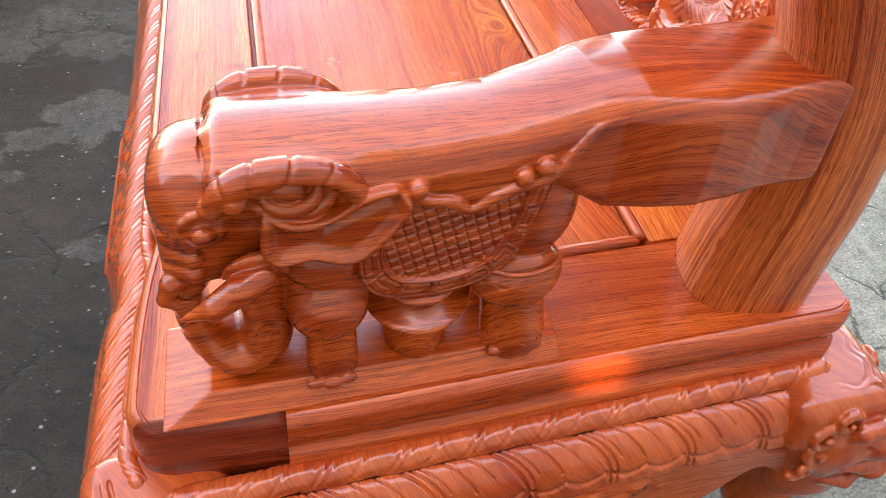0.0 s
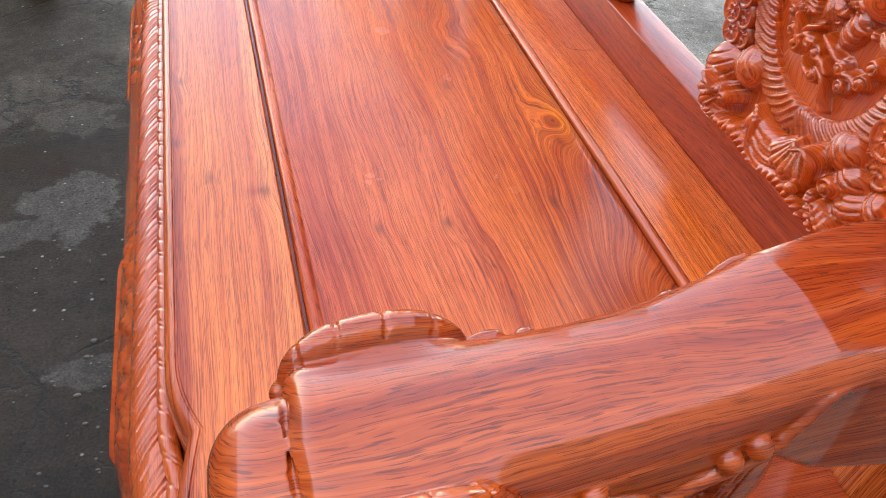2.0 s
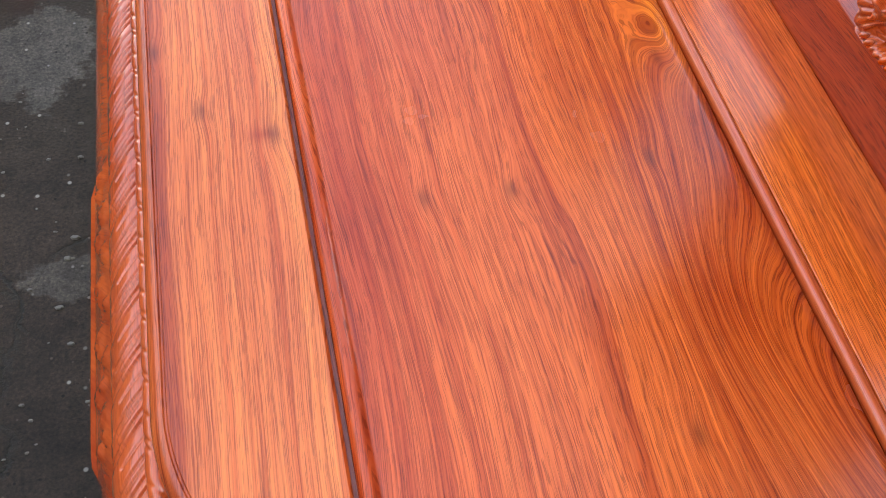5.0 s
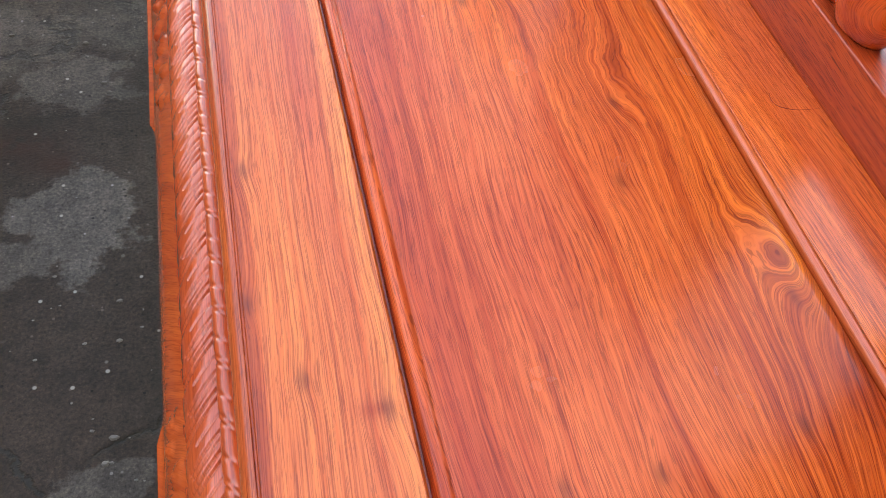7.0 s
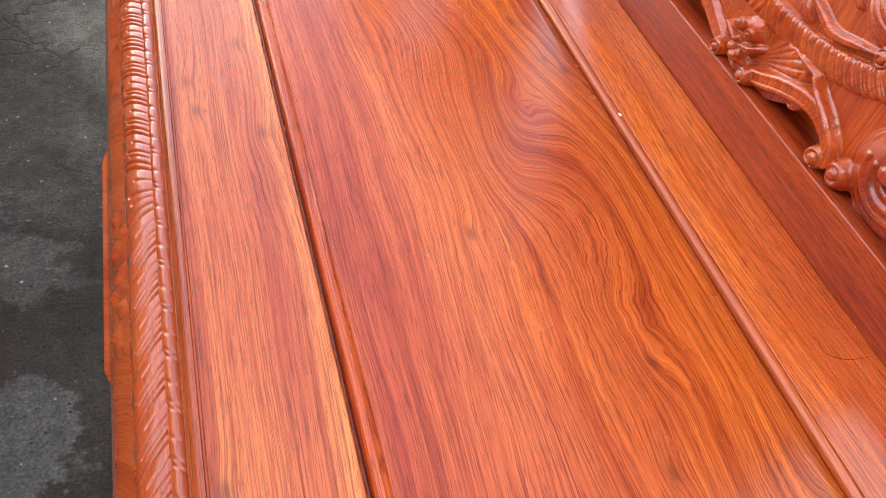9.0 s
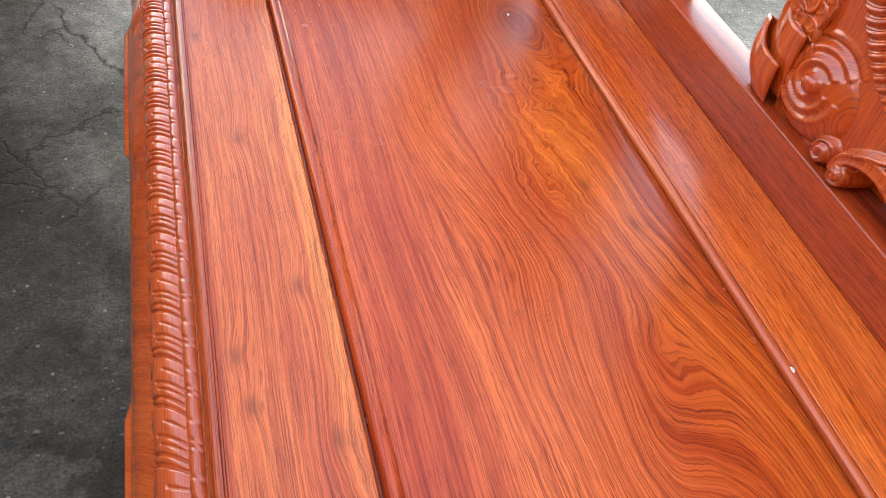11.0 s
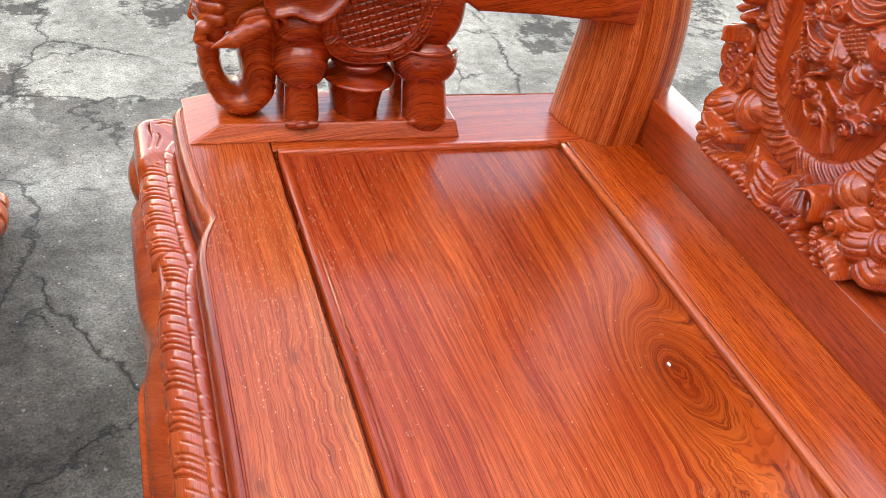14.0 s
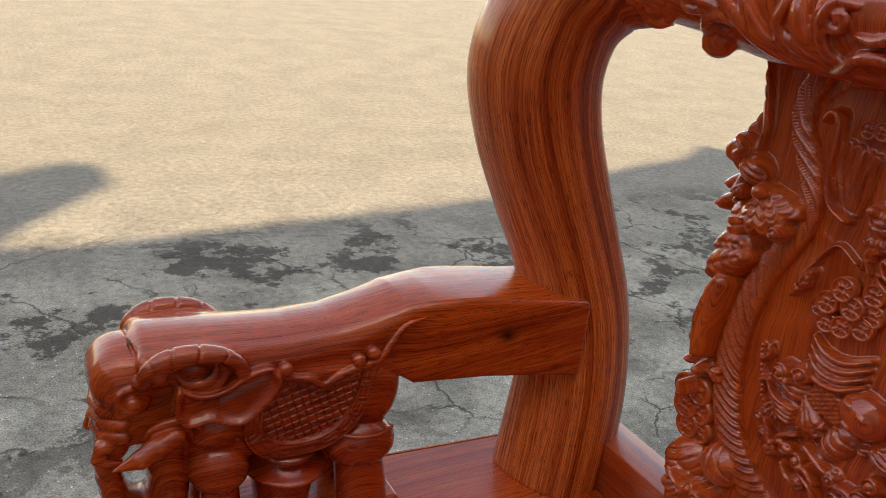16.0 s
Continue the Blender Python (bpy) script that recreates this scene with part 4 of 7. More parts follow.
# ---- the bench: legs with carved masks ----
def leg_clay(mask=True):
    """A bowed leg; local axes: x outward to the front, h outward to the end, z up."""
    c = Clay((-0.09, -0.09, -0.006), (0.10, 0.10, 0.392), 0.0021)
    c.line([(0.0, 0.0, 0.305), (0.012, 0.012, 0.29), (0.012, 0.012, 0.22), (-0.005, -0.005, 0.12), (0.005, 0.005, 0.05), (0.02, 0.02, 0.028)],
           [0.058, 0.062, 0.052, 0.036, 0.034, 0.034], 0.016)
    c.box((-0.005, -0.005, 0.328), (0.062, 0.062, 0.0425), 0.024, 0.008)
    for a in (-0.5, 0.15, 0.8, 1.45, 2.05):
        dx, dy = math.cos(a), math.sin(a)
        c.line([(0.012 + 0.025 * dx, 0.012 + 0.025 * dy, 0.05), (0.016 + 0.045 * dx, 0.016 + 0.045 * dy, 0.03), (0.016 + 0.052 * dx, 0.016 + 0.052 * dy, 0.008)], [0.014, 0.014, 0.009], 0.006)
    if not mask:
        c.box((-0.002, -0.002, 0.335), (0.066, 0.066, 0.0355), 0.026, 0.008)
        for k in (0.030, 0.040):
            ring = smooth_line([(-0.05, k, 0.3712), (-0.02, k + 0.006, 0.3712), (0.0, k - 0.004, 0.3712), (0.022, k + 0.004, 0.3706), (0.040, k - 0.012, 0.3690), (k - 0.002, 0.0, 0.3706), (k + 0.004, -0.03, 0.3712)], 26)
            c.line([tuple(p) for p in ring], 0.0018, 0.001, "cut")
        return c.shape()
    # mask: snout, brows, curls and jaw on both faces
    c.ball((0.052, 0.052, 0.300), (0.034, 0.034, 0.028), 0.008)
    c.ball((0.060, 0.060, 0.252), (0.024, 0.024, 0.016), 0.004)
    c.line([(0.066, 0.066, 0.318), (0.074, 0.074, 0.304), (0.070, 0.070, 0.290)], [0.012, 0.013, 0.010], 0.004)
    for m in (0, 1):
        def at(x, h, z):
            return (x, h, z) if m == 0 else (h, x, z)
        c.line([at(0.060, 0.045, 0.325), at(0.068, 0.030, 0.334), at(0.068, 0.010, 0.332), at(0.060, -0.004, 0.318)], [0.006, 0.011, 0.011, 0.006], 0.002)
        c.ball(at(0.066, 0.024, 0.306), (0.012, 0.012, 0.011), 0.002)
        c.ball(at(0.078, 0.024, 0.307), 0.0055, 0.001, "cut")
        for k, (hh, zz, r) in enumerate(((-0.012, 0.345, 0.016), (-0.030, 0.322, 0.017), (-0.022, 0.292, 0.018), (-0.036, 0.268, 0.015))):
            pts = []
            for i in range(12):
                q = r * (1 - i / 13.0)
                an = k * 1.3 + i * 0.62
                pts.append(at(0.058 + 0.0007 * i, hh + q * math.cos(an), zz + q * math.sin(an)))
            c.line(pts, [0.0062 - 0.00025 * i for i in range(12)], 0.0015)
        c.line([at(0.066, 0.055, 0.278), at(0.074, 0.035, 0.270), at(0.070, 0.010, 0.276), at(0.060, -0.006, 0.288)], [0.006, 0.009, 0.008, 0.004], 0.002)
        c.line([at(0.064, 0.055, 0.244), at(0.070, 0.030, 0.236), at(0.062, 0.0, 0.242), at(0.052, -0.020, 0.256)], [0.006, 0.009, 0.008, 0.005], 0.002)
        for k in range(5):
            c.line([at(0.066 - 0.003 * k, 0.040 + 0.006 * k, 0.350), at(0.072 - 0.003 * k, 0.044 + 0.006 * k, 0.338)], 0.0016, 0.001, "cut")
        # scored cloud outline on the block's top
        top = smooth_line([at(-0.05, 0.03, 0.372), at(-0.03, 0.042, 0.372), at(-0.012, 0.034, 0.372), at(0.006, 0.044, 0.371), at(0.026, 0.036, 0.370), at(0.040, 0.044, 0.366)], 22)
        c.line([tuple(p) for p in top], 0.0022, 0.001, "cut")
        low = smooth_line([at(-0.05, 0.02, 0.372), at(-0.03, 0.032, 0.372), at(-0.014, 0.024, 0.372), at(0.006, 0.034, 0.371), at(0.024, 0.026, 0.370)], 20)
        c.line([tuple(p) for p in low], 0.0018, 0.001, "cut")
    return c.shape()


def make_legs():
    kinds = {1: leg_clay(False), -1: leg_clay()}
    for side in (-1, 1):
        for front in (1, -1):
            V, F = kinds[front]
            W = V.copy()
            x = ((-0.128 if side < 0 else -0.110) - W[:, 0]) if front > 0 else (0.575 + W[:, 0])
            h = 1.2175 + W[:, 1]
            y = YC + side * (h - SLANT * x)
            flip = (side > 0) == (front > 0)
            me = mesh_of("leg", np.stack([x, y, W[:, 2]], -1), F[:, ::-1] if flip else F, WOOD_LEG)
            part("leg", me, bench, "bowed leg with a carved beast mask and claw foot" if front < 0 else "bowed leg with a smooth scored shoulder and claw foot")


make_legs()


# ---- the bench: elephant armrests ----
def arm_top(x):
    """Height of the arm's swayed top."""
    return np.interp(x, [-0.12, -0.05, 0.0, 0.06, 0.11, 0.16, 0.20, 0.235, 0.27, 0.40, 0.60], [0.697, 0.700, 0.700, 0.697, 0.696, 0.700, 0.710, 0.721, 0.723, 0.717, 0.715])


def outline_field(X, Z, pts):
    """Signed distance (negative inside) to the closed smooth outline pts, on the grid X, Z."""
    C = smooth_line([(x, z, 0) for x, z in (*pts, pts[0])], 60)[:-1, :2]
    d = np.full(X.shape, 9.0)
    inside = np.zeros(X.shape, bool)
    for i in range(len(C)):
        a, b = C[i], C[(i + 1) % len(C)]
        e = b - a
        t = np.clip(((X - a[0]) * e[0] + (Z - a[1]) * e[1]) / max(float(e @ e), 1e-12), 0, 1)
        d = np.minimum(d, np.hypot(X - a[0] - e[0] * t, Z - a[1] - e[1] * t))
        cross = ((a[1] > Z) != (b[1] > Z)) & (X < (b[0] - a[0]) * (Z - a[1]) / ((b[1] - a[1]) or 1e-9) + a[0])
        inside ^= cross
    return np.where(inside, -d, d)


def saddle_field(X, Z, fine=True):
    """Outline (negative inside) and sideways reach of the saddle cloth: a lattice in a keyed border."""
    cx, cz = 0.129, 0.630
    th = np.arctan2(Z - cz, X - cx)
    ux, uz = (X - cx - 0.20 * (Z - cz)) / 0.052, (cz - Z) / 0.064
    topline = np.interp(X, [0.06, 0.075, 0.097, 0.112, 0.125, 0.139, 0.156, 0.178, 0.20, 0.215], [0.648, 0.650, 0.650, 0.646, 0.643, 0.633, 0.643, 0.651, 0.658, 0.664])
    dist = ((np.abs(ux) ** 2.5 + np.abs(np.maximum(uz, 0)) ** 2.5) ** (1 / 2.5) - 1) * 0.057
    cloth = np.maximum(dist - 0.021, Z - topline)
    body = 0.0445 - 0.010 * np.clip((0.585 - Z) / 0.05, 0, 1) ** 2
    wall = body + 0.0040 + 0.0045 * np.clip((dist + 0.0005) / 0.0012, 0, 1)
    if fine:
        field = np.maximum(dist, Z - topline + 0.003)
        g1, g2 = (X - cx) * 0.97 + (Z - cz) * 0.28, (X - cx) * 0.30 - (Z - cz) * 0.95
        line = lambda g, gap: np.exp(-((g % gap - gap / 2) / 0.00085) ** 2)
        wall = wall - 0.0022 * np.maximum(line(g1, 0.0092), line(g2, 0.0088)) * (field < -0.0008)
        arc = th * 0.085
        k = (arc / 0.030) % 1.0
        run = lambda at: np.exp(-((dist - at) / 0.0008) ** 2)
        keys = run(0.0032) * (k < 0.92) + run(0.0165) * (k > 0.08) + run(0.0098) * (np.abs(k - 0.5) < 0.30)
        post = lambda at, a, b: np.exp(-(((k - at) * 0.030) / 0.0008) ** 2) * (dist > a) * (dist < b)
        keys = keys + post(0.04, 0.0032, 0.0165) + post(0.20, 0.0032, 0.0098) + post(0.80, 0.0098, 0.0165) + post(0.96, 0.0032, 0.0165)
        wall = wall - 0.0018 * np.clip(keys, 0, 1) * (dist > 0.001)
        wall = wall - 0.008 * np.clip(1 + cloth / 0.0028, 0, 1) ** 2
    return cloth, wall


def saddle_cloth():
    X, Z = np.meshgrid(np.arange(0.045, 0.228, 0.0008), np.arange(0.532, 0.672, 0.0008), indexing="ij")
    cloth, wall = saddle_field(X, Z)
    keep = cloth < 0.0008
    n, m = X.shape
    cell = keep[:-1, :-1] & keep[1:, :-1] & keep[1:, 1:] & keep[:-1, 1:]
    F = grid_faces(n, m).reshape(n - 1, m - 1, 4)[cell]
    used, inv = np.unique(F, return_inverse=True)
    return np.stack([X, wall, Z], -1).reshape(-1, 3)[used], inv.reshape(-1, 4)


def elephant_clay():
    """An elephant whose back runs on as the arm. Local axes: x to the rear, u sideways (outer side plus), z up."""
    c = Clay((-0.118, -0.080, 0.448), (0.482, 0.080, 0.732), 0.0013)
    everywhere = tuple(slice(None) for _ in range(3))
    # arm and back as one swayed beam
    x, u, z = c.at(everywhere)
    top = arm_top(c.ax[0])[:, None, None].astype(np.float32)
    bot = np.interp(c.ax[0], [-0.05, 0.0, 0.05, 0.205, 0.25, 0.45, 0.6], [0.652, 0.652, 0.648, 0.645, 0.616, 0.611, 0.609])[:, None, None].astype(np.float32)
    outer = np.interp(c.ax[0], [-0.06, 0.0, 0.20, 0.25, 0.29, 0.325, 0.36, 0.39, 0.42, 0.45, 0.6], [0.050, 0.052, 0.052, 0.054, 0.064, 0.069, 0.064, 0.055, 0.050, 0.049, 0.049])[:, None, None].astype(np.float32)
    inner = np.interp(c.ax[0], [-0.06, 0.0, 0.25, 0.34, 0.42, 0.46, 0.6], [0.050, 0.052, 0.047, 0.051, 0.064, 0.074, 0.078])[:, None, None].astype(np.float32)
    half = np.where(u > 0, outer, inner)
    mz, hz = (top + bot) / 2, (top - bot) / 2
    r = np.where(u > 0, np.interp(c.ax[0], [-0.1, -0.04, 0.0, 0.15, 0.25, 0.34, 0.42, 0.6], [0.012, 0.012, 0.020, 0.020, 0.014, 0.020, 0.012, 0.008])[:, None, None], np.interp(c.ax[0], [-0.1, -0.04, 0.0, 0.15, 0.25, 0.6], [0.012, 0.012, 0.020, 0.020, 0.007, 0.005])[:, None, None]).astype(np.float32)
    crown = 0.011 * (u / 0.05) ** 2 * np.interp(c.ax[0], [0.0, 0.22, 0.3], [1, 1, 0.25])[:, None, None].astype(np.float32)
    qx, qu, qz = np.maximum(-0.045 - x, x - 0.457) + r, np.abs(u) - half + r, np.abs(z - mz + crown * (z > mz)) - hz + r
    d = np.sqrt(np.maximum(qx, 0) ** 2 + np.maximum(qu, 0) ** 2 + np.maximum(qz, 0) ** 2) + np.minimum(np.maximum(np.maximum(qx, qu), qz), 0) - r
    c.join(everywhere, d.astype(np.float32), 0.004)
    del d, qx, qu, qz, half
    # domed forehead and trunk, set off from the back by a step
    c.box((-0.056, 0, 0.653), (0.032, 0.045, 0.034), 0.030, 0.001)
    c.ball((-0.048, 0, 0.650), (0.036, 0.042, 0.040), 0.010)
    c.box((-0.052, 0, 0.612), (0.026, 0.036, 0.036), 0.018, 0.010)
    c.line([(-0.047, -0.030, 0.686), (-0.048, -0.015, 0.688), (-0.048, 0.015, 0.688), (-0.047, 0.030, 0.686)], [0.001, 0.002, 0.002, 0.001], 0.002, "cut")
    for i in range(3):
        zz = 0.624 - 0.015 * i
        c.line([(-0.062, -0.038, zz + 0.004), (-0.076, -0.022, zz), (-0.080, 0, zz - 0.002), (-0.076, 0.022, zz), (-0.062, 0.038, zz + 0.004)], [0.008, 0.0095, 0.0095, 0.0095, 0.008], 0.0015)
    curl = smooth_line([(-0.064, 0, 0.594), (-0.072, 0, 0.556), (-0.072, 0, 0.522), (-0.062, 0, 0.493), (-0.040, 0, 0.476), (-0.017, 0, 0.490), (-0.014, 0, 0.522), (-0.018, 0, 0.556), (-0.014, 0, 0.588)], 18)
    c.line([tuple(p) for p in curl], [0.022, 0.018, 0.0145, 0.0135, 0.0135, 0.014, 0.015, 0.017, 0.0185, 0.0195, 0.020, 0.021, 0.021, 0.022, 0.022, 0.022, 0.022, 0.022], 0.004, flat=(1, 0.55, 1))
    # cheeks, jaw, chest and body
    c.ball((-0.040, 0, 0.606), (0.034, 0.036, 0.026), 0.008)
    c.ball((0.145, 0, 0.650), (0.090, 0.054, 0.022), 0.006)
    c.ball((-0.006, 0, 0.628), (0.046, 0.041, 0.050), 0.010)
    c.ball((0.122, 0, 0.606), (0.108, 0.043, 0.062), 0.010)
    # open hollow of the rolled trunk
    for s in (-1, 1):
        c.ball((-0.046, s * 0.038, 0.526), (0.0110, 0.030, 0.026), 0.004, "cut")
        tip = [(-0.018 + (0.015 - 0.0009 * i) * math.cos(2.2 + i * 0.42), s * 0.0405, 0.518 + (0.022 - 0.0013 * i) * math.sin(2.2 + i * 0.42)) for i in range(13)]
        c.line(tip, 0.0016, 0.001, "cut")
    # legs: thigh, ringed knee, stout foot
    for s in (-1, 1):
        c.ball((0.032, s * 0.027, 0.590), (0.034, 0.027, 0.027), 0.003)
        c.ball((0.040, s * 0.022, 0.566), (0.040, 0.024, 0.040), 0.004)
        c.ball((0.034, s * 0.028, 0.539), (0.034, 0.033, 0.034), 0.0015)
        c.limb((0.036, s * 0.027, 0.510), (0.037, s * 0.028, 0.466), 0.0205, 0.0225, 0.003, flat=(1, 0.95, 1))
        c.ball((0.200, s * 0.022, 0.612), (0.040, 0.030, 0.058), 0.004)
        c.ball((0.195, s * 0.028, 0.541), (0.042, 0.033, 0.033), 0.0015)
        c.limb((0.196, s * 0.027, 0.515), (0.202, s * 0.029, 0.466), 0.0285, 0.0310, 0.003, flat=(1, 1.05, 1))
        for fx, fr in ((0.037, 0.023), (0.202, 0.031)):
            for k in (-1, 0, 1):
                c.ball((fx + 0.6 * fr * k - 0.003, s * (0.0535 - 0.003 * abs(k)), 0.4620), (0.0080, 0.0045, 0.0048), 0.0012)
            c.line([(fx - fr, s * 0.036, 0.476), (fx - 0.5 * fr, s * 0.052, 0.471), (fx, s * 0.056, 0.473), (fx + 0.5 * fr, s * 0.052, 0.471), (fx + fr, s * 0.036, 0.476)], 0.0012, 0.001, "cut")
        # scored bands round the front knee
        for zz, rr in ((0.527, 0.0335), (0.519, 0.031)):
            c.line([(0.034 - rr * math.cos(a), s * (0.028 + 0.97 * rr * math.sin(a)), zz - 0.004 * math.sin(a)) for a in np.linspace(0.0, math.pi, 18)], 0.0013, 0.0008, "cut")
        # frilled cuff over the hind knee
        for k in range(5):
            c.line([(0.195 - 0.0415 * math.cos(math.pi * (0.10 + 0.16 * k + 0.16 * q)), s * (0.028 + 0.0328 * math.sin(math.pi * (0.10 + 0.16 * k + 0.16 * q))), 0.556 - 0.008 * math.sin(math.pi * q)) for q in np.linspace(0, 1, 9)], 0.0014, 0.0008, "cut")
        c.line([(0.195 - 0.0385 * math.cos(a), s * (0.028 + 0.031 * math.sin(a)), 0.5640) for a in np.linspace(0.5, math.pi - 0.5, 16)], 0.0024, 0.0012)
    # lotus foot under the belly
    c.limb((0.113, 0, 0.545), (0.113, 0, 0.455), 0.027, 0.028, 0.004, flat=(1, 0.75, 1))
    c.ball((0.113, 0, 0.536), (0.038, 0.050, 0.012), 0.002)
    c.ball((0.113, 0, 0.513), (0.049, 0.060, 0.0105), 0.0015)
    c.ball((0.113, 0, 0.520), (0.036, 0.046, 0.012), 0.003)
    c.limb((0.113, 0, 0.500), (0.113, 0, 0.455), 0.036, 0.030, 0.003, flat=(1, 0.74, 1))
    # bed of the saddle cloth, on both sides
    X, Z = np.meshgrid(c.ax[0], c.ax[2], indexing="ij")
    A = np.abs(c.ax[1])
    cloth, wall = saddle_field(X, Z, False)
    sheet = np.maximum(A[None, :, None] - (wall - 0.0035)[:, None, :], cloth[:, None, :] + 0.002).astype(np.float32)
    sheet = np.maximum(sheet, (0.02 - A)[None, :, None].astype(np.float32))
    c.join(everywhere, sheet, 0.0012)
    # ears: broad flaps with curled, ruffled rims
    ear = outline_field(X, Z, [(-0.010, 0.664), (-0.014, 0.645), (-0.014, 0.624), (-0.004, 0.610), (0.010, 0.611), (0.020, 0.613), (0.034, 0.607), (0.049, 0.604), (0.062, 0.610), (0.073, 0.622), (0.088, 0.641), (0.092, 0.656),
                               (0.082, 0.669), (0.066, 0.669), (0.050, 0.661), (0.034, 0.650), (0.010, 0.648)])
    wall = 0.0520 + 0.0085 * np.exp(-((ear + 0.003) / 0.0055) ** 2) + 0.003 * np.clip((X - 0.03) / 0.05, 0, 1) - 0.004 * np.exp(-(((X - 0.052) * 0.5 + (0.648 - Z)) / 0.006) ** 2) * (X > 0.03)
    flap = np.maximum(A[None, :, None] - wall[:, None, :], ear[:, None, :]).astype(np.float32)
    flap = np.maximum(flap, (0.02 - A)[None, :, None].astype(np.float32))
    c.join(everywhere, flap, 0.002)
    del flap, sheet
    for s in (-1, 1):
        U = lambda v: s * v
        # twisted ear ridge with notches
        c.ball((0.004, U(0.042), 0.680), (0.048, 0.017, 0.015), 0.006)
        arc = smooth_line([(-0.042, U(0.052), 0.666), (-0.037, U(0.055), 0.679), (-0.022, U(0.056), 0.689), (0.002, U(0.056), 0.692), (0.028, U(0.056), 0.688), (0.047, U(0.055), 0.676), (0.055, U(0.053), 0.663)], 20)
        c.line([tuple(p) for p in arc], [0.0070 + 0.0045 * math.sin(math.pi * i / 19.0) for i in range(20)], 0.0020)
        for i in (4, 7, 10, 13):
            p = arc[i]
            t = arc[i + 1] - arc[i - 1]
            t /= np.linalg.norm(t)
            n = np.array([-t[2], 0, t[0]])
            ring = []
            for a in np.linspace(-2.2, 0.9, 9):
                off = n * (0.0120 * math.cos(a)) + np.array([0, s * -0.0120 * math.sin(a), 0]) + t * (0.004 * math.cos(a))
                ring.append(tuple(p + off))
            c.line(ring, 0.0019, 0.0008, "cut")
        c.ball((-0.029, U(0.058), 0.676), 0.0098, 0.0012)
        # eye in its hollow, with heavy lids
        c.ball((0.012, U(0.064), 0.668), (0.032, 0.017, 0.020), 0.003, "cut")
        c.ball((0.006, U(0.046), 0.672), (0.014, 0.010, 0.011), 0.0012)
        for rr, dx, dv in ((0.029, 0.002, 0.0485), (0.019, 0.000, 0.0515)):
            pts = [(0.008 + dx + rr * math.cos(a), U(dv), 0.673 + rr * 0.86 * math.sin(a)) for a in np.linspace(-3.0, 0.30, 16)]
            c.line(pts, [0.0018 + 0.0044 * math.sin(math.pi * i / 15.0) for i in range(16)], 0.0008)
        # curl and spiral at the temple
        c.ball((-0.046, U(0.050), 0.666), 0.0078, 0.0012)
        c.ball((-0.055, U(0.040), 0.643), (0.020, 0.010, 0.020), 0.003)
        sp = [(-0.053 + (0.018 - 0.0010 * i) * math.cos(0.9 + i * 0.50), U(0.0465 + 0.0003 * i), 0.643 + (0.017 - 0.0010 * i) * math.sin(0.9 + i * 0.50)) for i in range(14)]
        c.line(sp, [0.0036 - 0.0001 * i for i in range(14)], 0.0008)
        c.ball((-0.052, U(0.050), 0.643), 0.0074, 0.0008)
        ring = [(-0.052 + 0.0036 * math.cos(a), U(0.0575), 0.643 + 0.0036 * math.sin(a)) for a in np.linspace(0, 6.283, 10)]
        c.line(ring, 0.0009, 0.0006, "cut")
        # tusk with a ringed root
        for rr, xx in ((0.029, -0.014), (0.021, -0.018)):
            pts = [(xx - rr * math.cos(a), U(0.045 + 0.005 * math.sin(a)), 0.592 + rr * 0.80 * math.sin(a)) for a in np.linspace(0.25, 3.1, 14)]
            c.line(pts, [0.0024 + 0.0026 * math.sin(math.pi * i / 13.0) for i in range(14)], 0.0010)
        c.ball((-0.020, U(0.050), 0.597), (0.014, 0.012, 0.011), 0.002)
        c.line([(-0.016, U(0.053), 0.600), (-0.032, U(0.060), 0.595), (-0.050, U(0.063), 0.585), (-0.075, U(0.060), 0.574)], [0.0115, 0.0120, 0.0098, 0.0012], 0.0012)
        # rolled lip at the mouth
        c.line([(-0.066, U(0.026), 0.592), (-0.080, U(0.032), 0.584), (-0.086, U(0.034), 0.572), (-0.078, U(0.036), 0.566), (-0.066, U(0.036), 0.566)], [0.010, 0.009, 0.0065, 0.005, 0.002], 0.0015)
        # braid and pearls along the top of the cloth
        braid = smooth_line([(0.090, U(0.053), 0.657), (0.107, U(0.053), 0.650), (0.125, U(0.054), 0.647), (0.139, U(0.053), 0.637), (0.156, U(0.054), 0.647), (0.178, U(0.054), 0.654), (0.200, U(0.054), 0.661), (0.216, U(0.053), 0.682), (0.230, U(0.052), 0.698), (0.254, U(0.049), 0.703)], 26)
        c.line([tuple(p) for p in braid], [0.0042] * 20 + [0.0040, 0.0036, 0.0032, 0.0028, 0.002, 0.0012], 0.0012)
        for px, pz in ((0.097, 0.663), (0.177, 0.663), (0.193, 0.670)):
            c.ball((px, U(0.054), pz), 0.0078, 0.001)
    c.box((0.09, 0, 0.451), (0.148, 0.042, 0.005), 0.004, 0.003)
    return c.shape()


